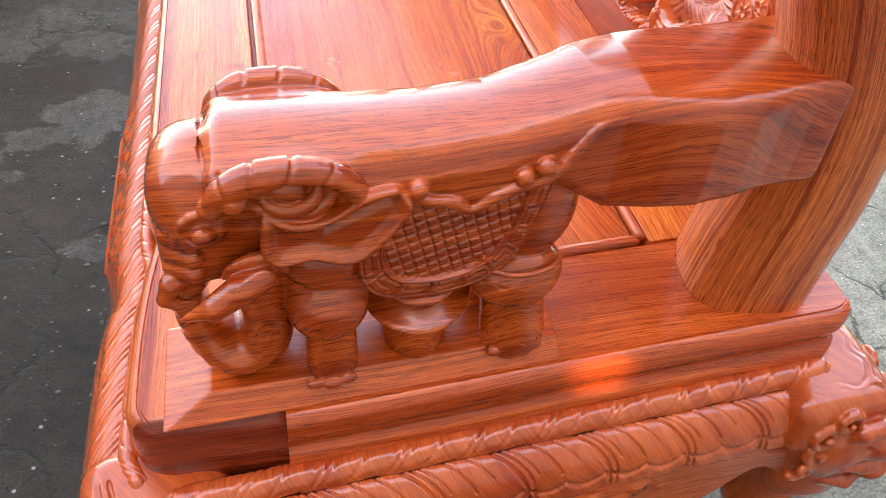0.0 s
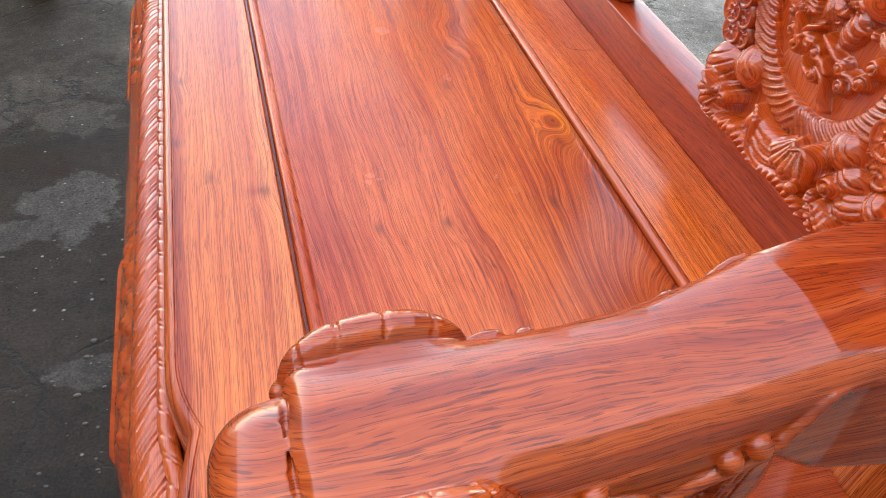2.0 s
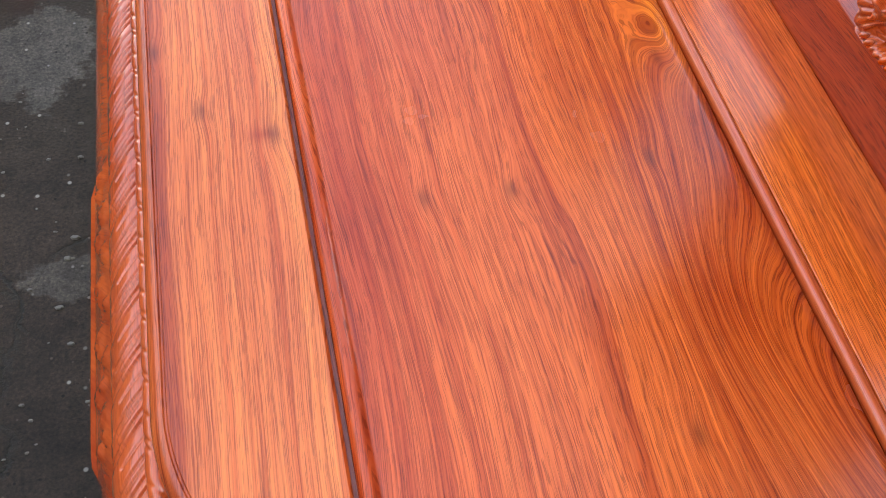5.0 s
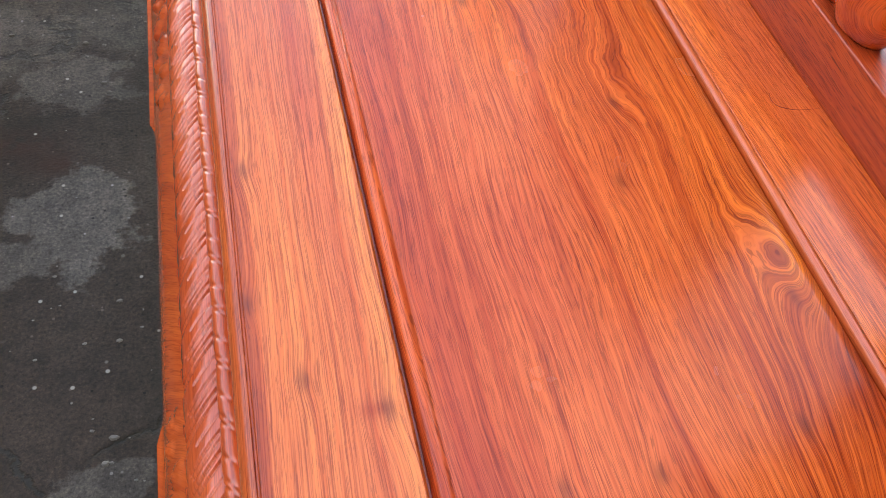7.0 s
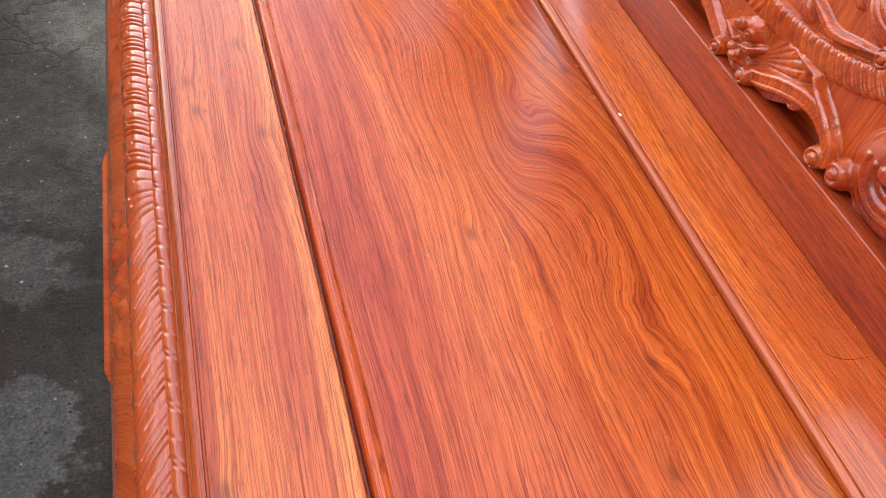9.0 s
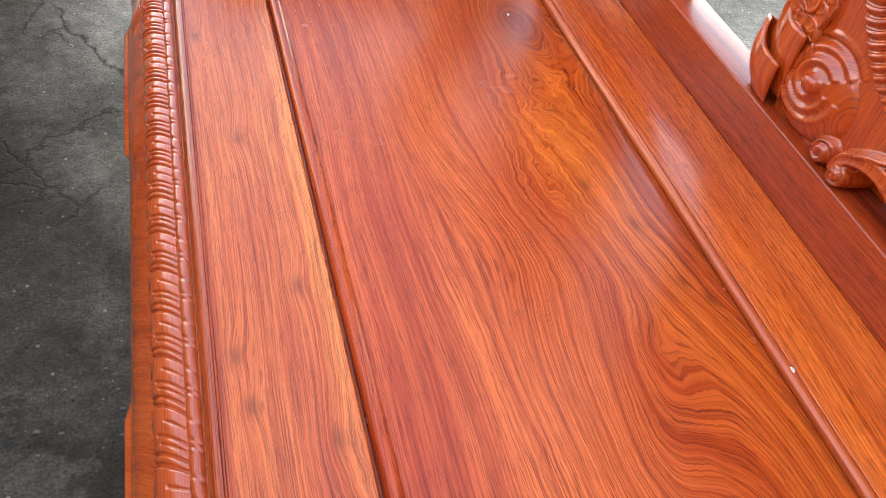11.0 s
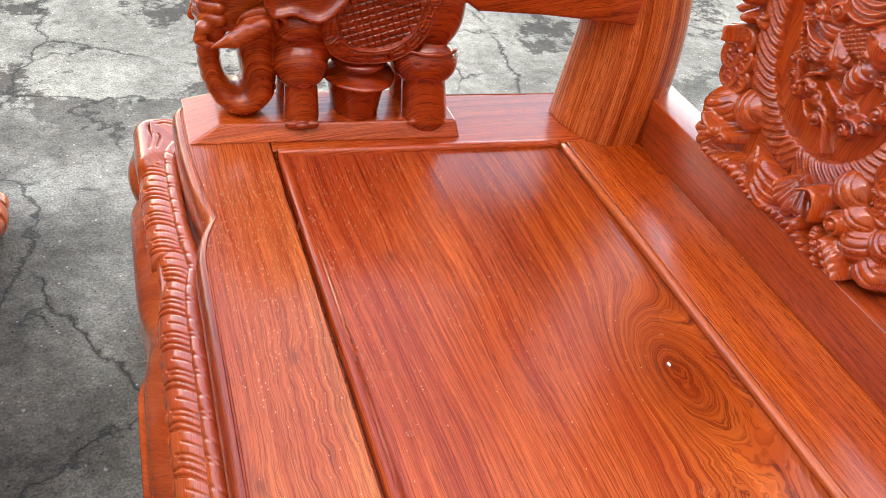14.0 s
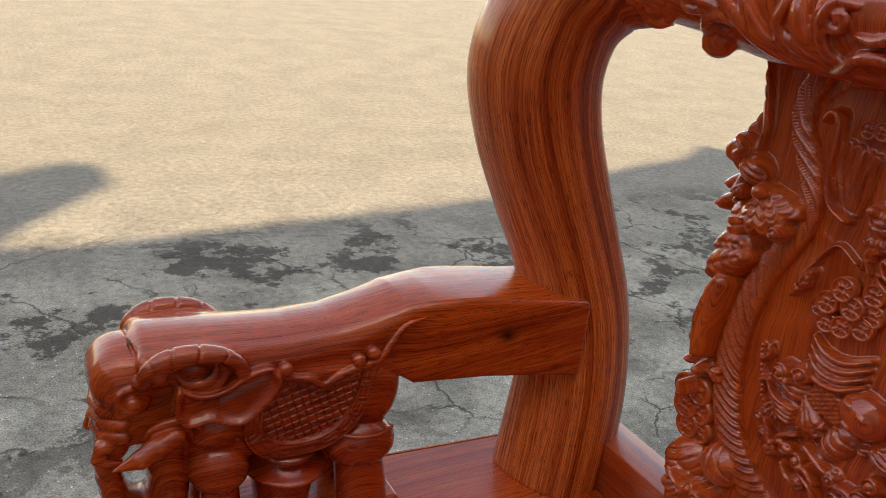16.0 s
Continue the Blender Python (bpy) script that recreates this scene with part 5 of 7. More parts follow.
def make_arms():
    V, F = elephant_clay()
    for side in (-1, 1):
        W = V.copy()
        W[:, 1] = 1.1415 + W[:, 1]
        me = mesh_of("elephant_armrest", sleeve(W, side), turned(F, side), WOOD_ARM)
        animal = part("elephant_armrest", me, bench, "armrest carved as an elephant with a hatched saddle cloth")
        for face in (1, -1):
            S, G = saddle_cloth()
            S = np.stack([S[:, 0], 1.1415 + face * S[:, 1], S[:, 2]], -1)
            me = mesh_of("saddle_cloth", sleeve(S, side), G[:, ::-1] if side * face > 0 else G, WOOD_ARM)
            part("saddle_cloth", me, animal, "saddle cloth scored with a lattice and a keyed border")
        # low bevelled plinth under the feet
        bm = bmesh.new()
        lo = [(-0.108, 1.0825), (0.247, 1.0825), (0.247, 1.1995), (-0.108, 1.1995)]
        hi = [(-0.068, 1.0995), (0.244, 1.0975), (0.244, 1.1835), (-0.068, 1.1805)]
        a = [bm.verts.new((x, end_y(side, x, h), 0.4402)) for x, h in lo]
        b = [bm.verts.new((x, end_y(side, x, h), 0.4600)) for x, h in hi]
        bm.faces.new(a), bm.faces.new(b)
        for i in range(4):
            bm.faces.new((a[i], a[(i + 1) % 4], b[(i + 1) % 4], b[i]))
        bmesh.ops.recalc_face_normals(bm, faces=bm.faces)
        bmesh.ops.bevel(bm, geom=bm.edges[:], offset=0.0025, segments=2, profile=0.5, affect="EDGES")
        me = bpy.data.meshes.new("plinth")
        bm.to_mesh(me)
        bm.free()
        me.materials.append(WOOD_SIDE)
        part("plinth", me, bench, "low bevelled plinth under the elephant")


POST = [(0.480, 1.1205, 0.432), (0.486, 1.1225, 0.50), (0.492, 1.1285, 0.58), (0.484, 1.1345, 0.67), (0.460, 1.1405, 0.75), (0.426, 1.1445, 0.83), (0.394, 1.1445, 0.91), (0.378, 1.1375, 0.98),
        (0.389, 1.1205, 1.042), (0.415, 1.0845, 1.083), (0.446, 1.0375, 1.097)]
POST_R = [0.072, 0.070, 0.066, 0.062, 0.060, 0.063, 0.066, 0.068, 0.064, 0.059, 0.055]


def make_posts():
    P = smooth_line(POST, 110)
    R = smooth_line([(r, 0, 0) for r in POST_R], 110)[:, 0]
    facet = lambda s, a: 0.030 * ((np.abs(np.cos(a + 0.55)) ** 5 + np.abs(np.sin(a + 0.55)) ** 5) ** -0.2 - 1.07) + 0.0012 * np.cos(3 * a + s * 4)
    V, F = tube(P, R, 48, facet, up=(0.3, 1, 0))
    along = np.concatenate([[0], np.cumsum(np.linalg.norm(np.diff(P, axis=0), axis=1))])
    for side in (-1, 1):
        me = outward(mesh_of("arm_post", sleeve(V, side), F, WOOD_POST))
        lay_grain(me, 48, 110, along, 0.44)
        part("arm_post", me, bench, "thick S-curved arm post running up into the crest")


make_arms()
make_posts()


# ---- the bench: carved backrests ----
class Carving:
    """Low relief on a board: a height over the plane (p along the bench, z up), built up from carved forms."""

    def __init__(self, ps, zs, ground):
        self.ps, self.zs = np.asarray(ps), np.asarray(zs)
        self.P, self.Z = np.meshgrid(self.ps, self.zs, indexing="ij")
        self.h = np.full(self.P.shape, ground)
        self.out = np.full(self.P.shape, 9.0)      # distance to the outline, negative on the board

    def win(self, p0, p1, z0, z1):
        a, b = np.searchsorted(self.ps, (p0, p1))
        c, d = np.searchsorted(self.zs, (z0, z1))
        w = (slice(a, b), slice(c, d))
        return w, self.P[w], self.Z[w]

    def lay(self, w, mask, val):
        self.h[w] = np.where(mask & (val > self.h[w]), val, self.h[w])

    def local(self, p, z, r, rot):
        w, P, Z = self.win(p - r, p + r, z - r, z + r)
        c, s = math.cos(rot), math.sin(rot)
        return w, (P - p) * c + (Z - z) * s, -(P - p) * s + (Z - z) * c

    def reach(self, p, z, r):
        """Let the board itself reach to this round form."""
        self.out = np.minimum(self.out, np.hypot(self.P - p, self.Z - z) - r)

    def dome(self, p, z, rx, rz, high, base=0.004, rot=0.0, arcs=0, edge=False):
        w, x, y = self.local(p, z, max(rx, rz), rot)
        x, y = x / rx, y / rz
        q = np.hypot(x, y)
        val = base + 0.72 * high * np.clip(1 - q * q, 0, 1) ** 0.6
        for k in range(arcs):
            c = (k - (arcs - 1) / 2) * 0.40
            val = val - 0.0024 * np.exp(-((y - c - 0.34 * x * x) * rz / 0.0011) ** 2) * (np.abs(x - 0.1 * k) < 0.80) * (q < 0.95)
        self.lay(w, q < 1, val)
        if edge:
            self.reach(p, z, max(rx, rz) * 0.96)

    def volute(self, p, z, r, high, base=0.004, hand=1, start=0.0, turns=2.0, edge=False):
        """A rolled scroll: a dome with a deep spiral channel and a button in the middle."""
        w, x, y = self.local(p, z, r, 0)
        q, th = np.hypot(x, y) / r, np.arctan2(y, x)
        sp = (q * turns + hand * (th + start) / (2 * math.pi)) % 1.0
        chan = np.exp(-((sp - 0.5) / 0.17) ** 2) * (q > 0.20) * np.clip((1.0 - q) / 0.1, 0, 1)
        val = base + high * np.sqrt(np.clip(1 - q ** 3, 0, 1)) - min(0.4 * high, 0.0055) * chan
        self.lay(w, q < 1, val)
        if edge:
            self.reach(p, z, r * 0.97)

    def fan(self, p, z, r, ang, span, high, base=0.004, ribs=6, lobes=3, rings=0):
        """A ruffled shell leaf spreading from its hinge, with a turned-up lip."""
        w, P, Z = self.win(p - r * 1.2, p + r * 1.2, z - r * 1.2, z + r * 1.2)
        q = np.hypot(P - p, Z - z) / r
        th = (np.arctan2(Z - z, P - p) - ang + math.pi) % (2 * math.pi) - math.pi
        u = th / span + 0.5
        rim = 0.86 + 0.14 * np.abs(np.sin(math.pi * lobes * u))
        rr = q / rim
        mask = (u > 0) & (u < 1) & (rr < 1)
        swell = np.sin(math.pi * np.clip(u, 0, 1)) ** 0.35
        val = base + high * swell * (0.30 + 0.70 * rr ** 1.3) * np.sqrt(np.clip(1 - rr ** 9, 0, 1))
        val = val - 0.0021 * np.exp(-(((u * ribs) % 1.0 - 0.5) / 0.13) ** 2) * (rr < 0.90) * (rr > 0.15)
        val = val - 0.0022 * np.exp(-((rr - 0.86) / 0.035) ** 2)
        if rings:
            val = val - 0.0024 * np.exp(-(((rr * rings + 0.25 * np.sin(4 * math.pi * u)) % 1.0 - 0.5) / 0.12) ** 2) * (rr < 0.82) * (rr > 0.2)
        self.lay(w, mask, val)

    def along(self, pts, radii, n=40):
        C = smooth_line([(a, b, 0) for a, b in pts], n)[:, :2]
        R = np.interp(np.linspace(0, 1, n), np.linspace(0, 1, len(radii)), radii)
        m = R.max()
        w, P, Z = self.win(C[:, 0].min() - m, C[:, 0].max() + m, C[:, 1].min() - m, C[:, 1].max() + m)
        best, side, at = np.full(P.shape, 9.0), np.zeros(P.shape), np.zeros(P.shape)
        s = 0.0
        for i in range(n - 1):
            e = C[i + 1] - C[i]
            L = float(np.hypot(*e)) or 1e-9
            x, y = P - C[i][0], Z - C[i][1]
            t = np.clip((x * e[0] + y * e[1]) / (L * L), 0, 1)
            d = np.hypot(x - e[0] * t, y - e[1] * t) / (R[i] + (R[i + 1] - R[i]) * t)
            near = d < best
            best = np.where(near, d, best)
            side = np.where(near, np.sign(e[0] * y - e[1] * x) * d, side)
            at = np.where(near, s + t * L, at)
            s += L
        return w, best, side, at, s

    def horn(self, pts, radii, high, base=0.006, pitch=0.010, twist=0.8):
        """A tapering bar with a twisted groove."""
        w, d, v, s, L = self.along(pts, radii)
        f = (s / pitch + twist * v * 0.5) % 1.0
        val = base + high * np.sqrt(np.clip(1 - d * d, 0, 1)) * (0.70 + 0.30 * np.sin(math.pi * f) ** 0.5)
        self.lay(w, d < 1, val)

    def band(self, pts, radii, high, base=0.006, lines=1, hollow=0.4):
        """A smooth band with raised rims and thin lines along it."""
        w, d, v, s, L = self.along(pts, radii)
        val = base + high * np.clip(1 - d * d, 0, 1) ** 0.55 * (1 - hollow * np.clip(1 - d / 0.72, 0, 1) ** 0.7)
        for k in range(lines):
            c = ((k + 1) / (lines + 1) - 0.5) * 1.5
            val = val - 0.0014 * np.exp(-((v - c) / 0.09) ** 2)
        self.lay(w, d < 1, val)

    def leaf(self, pts, radii, high, base=0.006, veins=7):
        """A pointed leaf with a midrib and slanting veins."""
        w, d, v, s, L = self.along(pts, radii)
        f = (s / L * veins + 0.9 * np.abs(v)) % 1.0
        val = base + high * np.sqrt(np.clip(1 - d * d, 0, 1)) - 0.0018 * np.exp(-((f - 0.5) / 0.15) ** 2) * (d < 0.9) - 0.0022 * np.exp(-(v / 0.12) ** 2)
        self.lay(w, d < 1, val)

    def beads(self, pts, r, high, base=0.006, gap=1.7):
        C = smooth_line([(a, b, 0) for a, b in pts], 60)
        s = np.concatenate([[0], np.cumsum(np.linalg.norm(np.diff(C, axis=0), axis=1))])
        for t in np.arange(0, s[-1], r * gap):
            self.dome(np.interp(t, s, C[:, 0]), np.interp(t, s, C[:, 1]), r, r, high, base)

    def board(self, name, place, material, back=0.030, round_over=0.017):
        """The carved sheet, rolled over to its back along the outline, with a flat back."""
        e = np.clip(-self.out / round_over, 0, 1)
        h = (self.h + back) * np.sin(0.5 * math.pi * e) ** 0.8 - back
        keep = self.out < 0.0012
        gp, gz = np.gradient(self.out, self.ps, self.zs)
        near = np.where(np.abs(self.out) < 0.0013, self.out, 0.0)
        P, Z = self.P - near * np.clip(gp, -1, 1), self.Z - near * np.clip(gz, -1, 1)
        n, m = self.P.shape
        cell = keep[:-1, :-1] & keep[1:, :-1] & keep[1:, 1:] & keep[:-1, 1:]
        F = grid_faces(n, m).reshape(n - 1, m - 1, 4)[cell]
        k = 6
        K = keep[::k, ::k]
        n2, m2 = K.shape
        flat = K[:-1, :-1] & K[1:, :-1] & K[1:, 1:] & K[:-1, 1:]
        F2 = grid_faces(n2, m2).reshape(n2 - 1, m2 - 1, 4)[flat][:, ::-1] + n * m
        V = np.vstack([place(P, Z, h).reshape(-1, 3), place(self.P[::k, ::k], self.Z[::k, ::k], np.full(K.shape, -back)).reshape(-1, 3)])
        used, inv = np.unique(np.vstack([F, F2]), return_inverse=True)
        return mesh_of(name, V[used], inv.reshape(-1, 4), material)


def feather_border(pts, r, place, n=900, hand=1, lift=0.005, high=0.0085, slant=0.016, r_end=None, pitch=0.0112):
    """A raised border of overlapping feathers, each with fine barbs, along pts [(p, z)]; hand: which side their tips lie."""
    C = smooth_line([(a, b, 0) for a, b in pts], n)[:, :2]
    T = np.gradient(C, axis=0)
    T /= np.linalg.norm(T, axis=1)[:, None]
    N = np.stack([-T[:, 1], T[:, 0]], -1)
    s = np.concatenate([[0], np.cumsum(np.linalg.norm(np.diff(C, axis=0), axis=1))])[:, None]
    v = np.linspace(-1, 1, 23)[None, :]
    o = -hand * v                                   # outer edge: plus one
    u = np.clip((s / s[-1] - 0.25) / 0.40, 0, 1)
    r = r + ((r if r_end is None else r_end) - r) * u
    slant = slant * (1 + 0.7 * u * (r_end is not None))
    ribs = np.concatenate([[0], np.cumsum(np.diff(s[:, 0]) / (pitch + (0.021 - pitch) * u[1:, 0] * (r_end is not None)))])[:, None]
    ph = ribs - (slant * o + 0.004 * o * o) * np.gradient(ribs[:, 0])[:, None] / np.gradient(s[:, 0])[:, None]
    f = ph % 1.0
    barb = np.exp(-(((f * 2.0) % 1.0 - 0.5) / 0.14) ** 2)
    tip = np.sin(math.pi * f) ** 0.45
    wide = r * (0.88 + 0.20 * tip * (o > 0))
    hgt = high * np.sqrt(np.clip(1 - v ** 4, 0, 1)) * (0.62 + 0.38 * np.sin(math.pi * f) ** 0.6) - 0.0016 * barb * np.clip((1 - np.abs(v)) / 0.3, 0, 1) + 0.0014 * f
    hgt = np.where(np.abs(v) > 0.999, -lift - 0.006, hgt)
    P = C[:, 0:1] + N[:, 0:1] * v * wide
    Z = C[:, 1:2] + N[:, 1:2] * v * wide
    return place(P, Z, hgt + lift), grid_faces(n, 23)


def coin(place, p, z, r, h0):
    """An old coin: raised rim, square hole and four arcs, as a thin carved disc."""
    a = np.linspace(0, 2 * math.pi, 44, endpoint=False)[:, None]
    q = np.array([1.0, 0.985, 0.94, 0.88, 0.83, 0.78, 0.70, 0.62, 0.54, 0.46, 0.38, 0.30, 0.22, 0.14, 0.05])[None, :]
    x, y = q * np.cos(a), q * np.sin(a)
    t = np.where(q > 0.99, -0.007, 0.0) + 0.0013 * (q < 0.99) - 0.0014 * (q < 0.80)
    arcs = sum(np.exp(-((np.hypot(x - u, y - v) - 0.86) / 0.07) ** 2) for u, v in ((1, 0.0), (-1, 0.0), (0.0, 1), (0.0, -1)))
    hole = np.maximum(np.abs(x), np.abs(y))
    t = t + 0.0012 * np.clip(arcs, 0, 1) * (q < 0.80) + 0.0010 * np.exp(-((hole - 0.26) / 0.06) ** 2) - 0.0010 * (hole < 0.18)
    V = place(p + r * x, z + r * y, h0 + t)
    return V.reshape(-1, 3), grid_faces(44, 15, False)


def coin_mesh(place, p, z, r, h0):
    V, F = coin(place, p, z, r, h0)
    k = np.arange(14)
    seam = np.stack([43 * 15 + k, k, k + 1, 43 * 15 + k + 1], -1)
    return outward(mesh_of("coin", V, [list(q) for q in np.vstack([F, seam])] + [[15 * i + 14 for i in range(44)]], WOOD_BACK))


X_BACK = 0.538      # plane from which the carvings rise towards the seat


def thing_part(name, me, label):
    return part(name, me, bench, label)


def flank(c, s):
    """The clouds, shells, vase and leaves beside the medallion, on one side (s: sign of p)."""
    D = lambda p, z, *a, **k: c.dome(s * p, z, *a, **k)
    # plain ground of the neck and flank
    c.band([(s * 0.170, 1.04), (s * 0.165, 1.01), (s * 0.156, 0.98), (s * 0.151, 0.955), (s * 0.150, 0.938)], [0.015, 0.014, 0.013, 0.014, 0.012], 0.014, 0.006, 1, 0.75)
    for p, z, r in ((0.142, 1.05, 0.034), (0.146, 1.035, 0.028), (0.148, 1.02, 0.025), (0.149, 1.005, 0.023), (0.148, 0.99, 0.022), (0.146, 0.975, 0.022), (0.147, 0.96, 0.023), (0.150, 0.948, 0.025)):
        c.reach(s * p, z, r)
    c.dome(s * 0.164, 0.926, 0.021, 0.025, 0.024, 0.008, 0.25 * s, 0, True)
    c.horn([(s * 0.166, 0.944), (s * 0.157, 0.941), (s * 0.151, 0.932), (s * 0.157, 0.925)], [0.003, 0.004, 0.005, 0.006], 0.008, 0.020, 0.05)
    D(0.139, 0.913, 0.021, 0.016, 0.024, 0.010, 0.5 * s, 2, True)
    D(0.166, 0.890, 0.018, 0.015, 0.017, 0.008, 0.2, 2, True)
    D(0.174, 0.866, 0.014, 0.018, 0.018, 0.006, 0, 2, True)
    for k in range(4):
        c.volute(s * (0.148 + 0.008 * k), 0.888 - 0.008 * k + 0.006 * (k % 2), 0.0080, 0.009, 0.015 - 0.0015 * k, s if k % 2 else -s)
    D(0.137, 0.855, 0.031, 0.028, 0.024, 0.006, -0.4 * s, 3, True)
    c.fan(s * 0.122, 0.906, 0.056, -2.0 if s > 0 else -1.14, 1.9, 0.022, 0.012, 0, 5, 5)
    c.volute(s * 0.085, 0.866, 0.009, 0.012, 0.022, -s)
    c.dome(s * 0.119, 0.897, 0.008, 0.008, 0.012, 0.022)
    # drooping leaf
    c.leaf([(s * 0.118, 0.828), (s * 0.140, 0.815), (s * 0.160, 0.800), (s * 0.174, 0.790)], [0.010, 0.020, 0.016, 0.003], 0.020, 0.010, 6)
    c.leaf([(s * 0.125, 0.838), (s * 0.150, 0.832), (s * 0.172, 0.822)], [0.012, 0.017, 0.004], 0.018, 0.008, 6)
    D(0.152, 0.825, 0.022, 0.022, 0.014, 0.004, 0, 0, True)
    D(0.158, 0.800, 0.016, 0.014, 0.012, 0.004, 0, 0, True)
    # slender vase
    c.band([(s * 0.138, 0.790), (s * 0.146, 0.765), (s * 0.152, 0.735), (s * 0.148, 0.705)], [0.013, 0.019, 0.017, 0.012], 0.026, 0.008, 1, 0.15)
    for z, p, r in ((0.785, 0.143, 0.018), (0.765, 0.148, 0.020), (0.745, 0.152, 0.020), (0.72, 0.153, 0.018), (0.70, 0.150, 0.016)):
        c.reach(s * p, z, r)
    c.horn([(s * 0.165, 0.752), (s * 0.176, 0.757), (s * 0.172, 0.740), (s * 0.163, 0.715)], [0.004, 0.006, 0.006, 0.003], 0.014, 0.014, 0.02)
    # ribbon bow
    c.fan(s * 0.145, 0.681, 0.034, math.pi * (0.06 if s > 0 else 0.94), 0.9, 0.022, 0.008, 4, 2)
    c.fan(s * 0.143, 0.681, 0.030, math.pi * (0.94 if s > 0 else 0.06), 0.9, 0.018, 0.008, 4, 2)
    c.dome(s * 0.144, 0.681, 0.008, 0.008, 0.020, 0.012)
    D(0.160, 0.683, 0.019, 0.014, 0.010, 0.004, 0, 0, True)


def side_board(side):
    """The backrest beside an armrest; p runs along the bench from its middle."""
    mid = YC + side * 0.7675
    place = lambda p, z, h: np.stack([X_BACK - 1.3 * h + 0 * p, mid + p, z + 0 * p], -1)
    c = Carving(np.arange(-0.200, 0.2005, 0.00135), np.arange(0.5095, 1.065, 0.00135), 0.006)
    A = np.abs(c.P)
    c.out = np.maximum(A - np.interp(c.Z, [0.50, 0.53, 0.565, 0.595, 0.62, 0.655, 0.672, 0.69, 0.72, 0.745, 0.775, 0.797, 0.825, 0.85, 0.872, 0.90, 0.935, 0.955, 0.98, 1.01, 1.06],
                                 [0.140, 0.163, 0.171, 0.161, 0.164, 0.166, 0.172, 0.162, 0.168, 0.172, 0.165, 0.172, 0.170, 0.166, 0.170, 0.172, 0.180, 0.166, 0.164, 0.169, 0.176]), c.Z - 1.06)
    for s in (-1, 1):
        flank(c, s)
    # coins hang from the bow on one side, and lie as a bunch on the other
    for p, z, r in ((0.150, 0.640, 0.030), (0.140, 0.612, 0.030), (0.134, 0.585, 0.030), (-0.150, 0.655, 0.022), (-0.15, 0.625, 0.024), (-0.145, 0.60, 0.024)):
        c.reach(p, z, r)
    c.horn([(0.146, 0.668), (0.143, 0.655)], [0.003, 0.004], 0.010, 0.030, 0.01)
    # lower corner: clouds with horned masks
    c.dome(0.137, 0.566, 0.036, 0.031, 0.034, 0.004, -0.5, 3, True)
    c.dome(0.092, 0.586, 0.027, 0.027, 0.026, 0.006, 0.9, 3)
    c.horn([(0.128, 0.563), (0.116, 0.556), (0.108, 0.548), (0.112, 0.543)], [0.003, 0.004, 0.004, 0.003], 0.012, 0.030, 0.02)
    c.volute(0.104, 0.552, 0.009, 0.012, 0.024, 1)
    c.volute(0.092, 0.549, 0.008, 0.012, 0.024, -1)
    c.dome(0.124, 0.533, 0.038, 0.025, 0.034, 0.004, 0.35, 3, True)
    c.band([(0.160, 0.540), (0.150, 0.520), (0.125, 0.512), (0.100, 0.514)], [0.005, 0.006, 0.006, 0.005], 0.030, 0.006, 1)
    c.horn([(0.122, 0.517), (0.105, 0.517), (0.090, 0.519)], [0.008, 0.009, 0.007], 0.026, 0.006, 0.009)
    c.fan(0.098, 0.556, 0.056, -0.62, 1.5, 0.028, 0.012, 8, 4)
    c.dome(0.047, 0.545, 0.014, 0.020, 0.022, 0.010, 0.4)
    c.dome(0.062, 0.526, 0.009, 0.009, 0.016, 0.022)
    c.horn([(0.098, 0.517), (0.070, 0.520), (0.045, 0.519), (0.012, 0.513)], [0.010, 0.012, 0.012, 0.006], 0.026, 0.006, 0.0095)
    # folds under the medallion
    for k in range(4):
        c.band([(0.046 - 0.004 * k, 0.566 - 0.004 * k), (0.030, 0.548 - 0.007 * k), (0.004, 0.546 - 0.010 * k), (-0.028, 0.556 - 0.010 * k)], [0.004, 0.012, 0.013, 0.006], 0.020 + 0.002 * k, 0.006, 1, 0.1)
    c.fan(-0.030, 0.578, 0.054, -1.45, 1.7, 0.028, 0.010, 8, 4)
    c.band([(-0.045, 0.572), (-0.062, 0.583), (-0.074, 0.575), (-0.078, 0.555)], [0.004, 0.006, 0.006, 0.004], 0.030, 0.010, 0, 0)
    c.dome(-0.055, 0.531, 0.009, 0.009, 0.016, 0.022)
    c.horn([(0.000, 0.516), (-0.025, 0.521), (-0.055, 0.520), (-0.083, 0.513)], [0.007, 0.012, 0.012, 0.006], 0.026, 0.006, 0.0095)
    c.volute(-0.095, 0.562, 0.014, 0.016, 0.016, -1)
    c.horn([(-0.080, 0.540), (-0.090, 0.526), (-0.100, 0.512)], [0.009, 0.010, 0.008], 0.026, 0.006, 0.0085)
    c.dome(-0.085, 0.594, 0.026, 0.025, 0.028, 0.006, 0.7, 3)
    c.dome(-0.105, 0.575, 0.024, 0.020, 0.026, 0.006, 0.3, 2)
    c.dome(-0.120, 0.552, 0.027, 0.023, 0.028, 0.006, -0.3, 3)
    c.leaf([(-0.098, 0.542), (-0.112, 0.530), (-0.132, 0.518)], [0.008, 0.014, 0.004], 0.026, 0.010, 5)
    c.dome(-0.150, 0.535, 0.028, 0.026, 0.026, 0.004, 0.2, 3, True)
    c.dome(-0.146, 0.568, 0.022, 0.020, 0.024, 0.004, 0.5, 2, True)
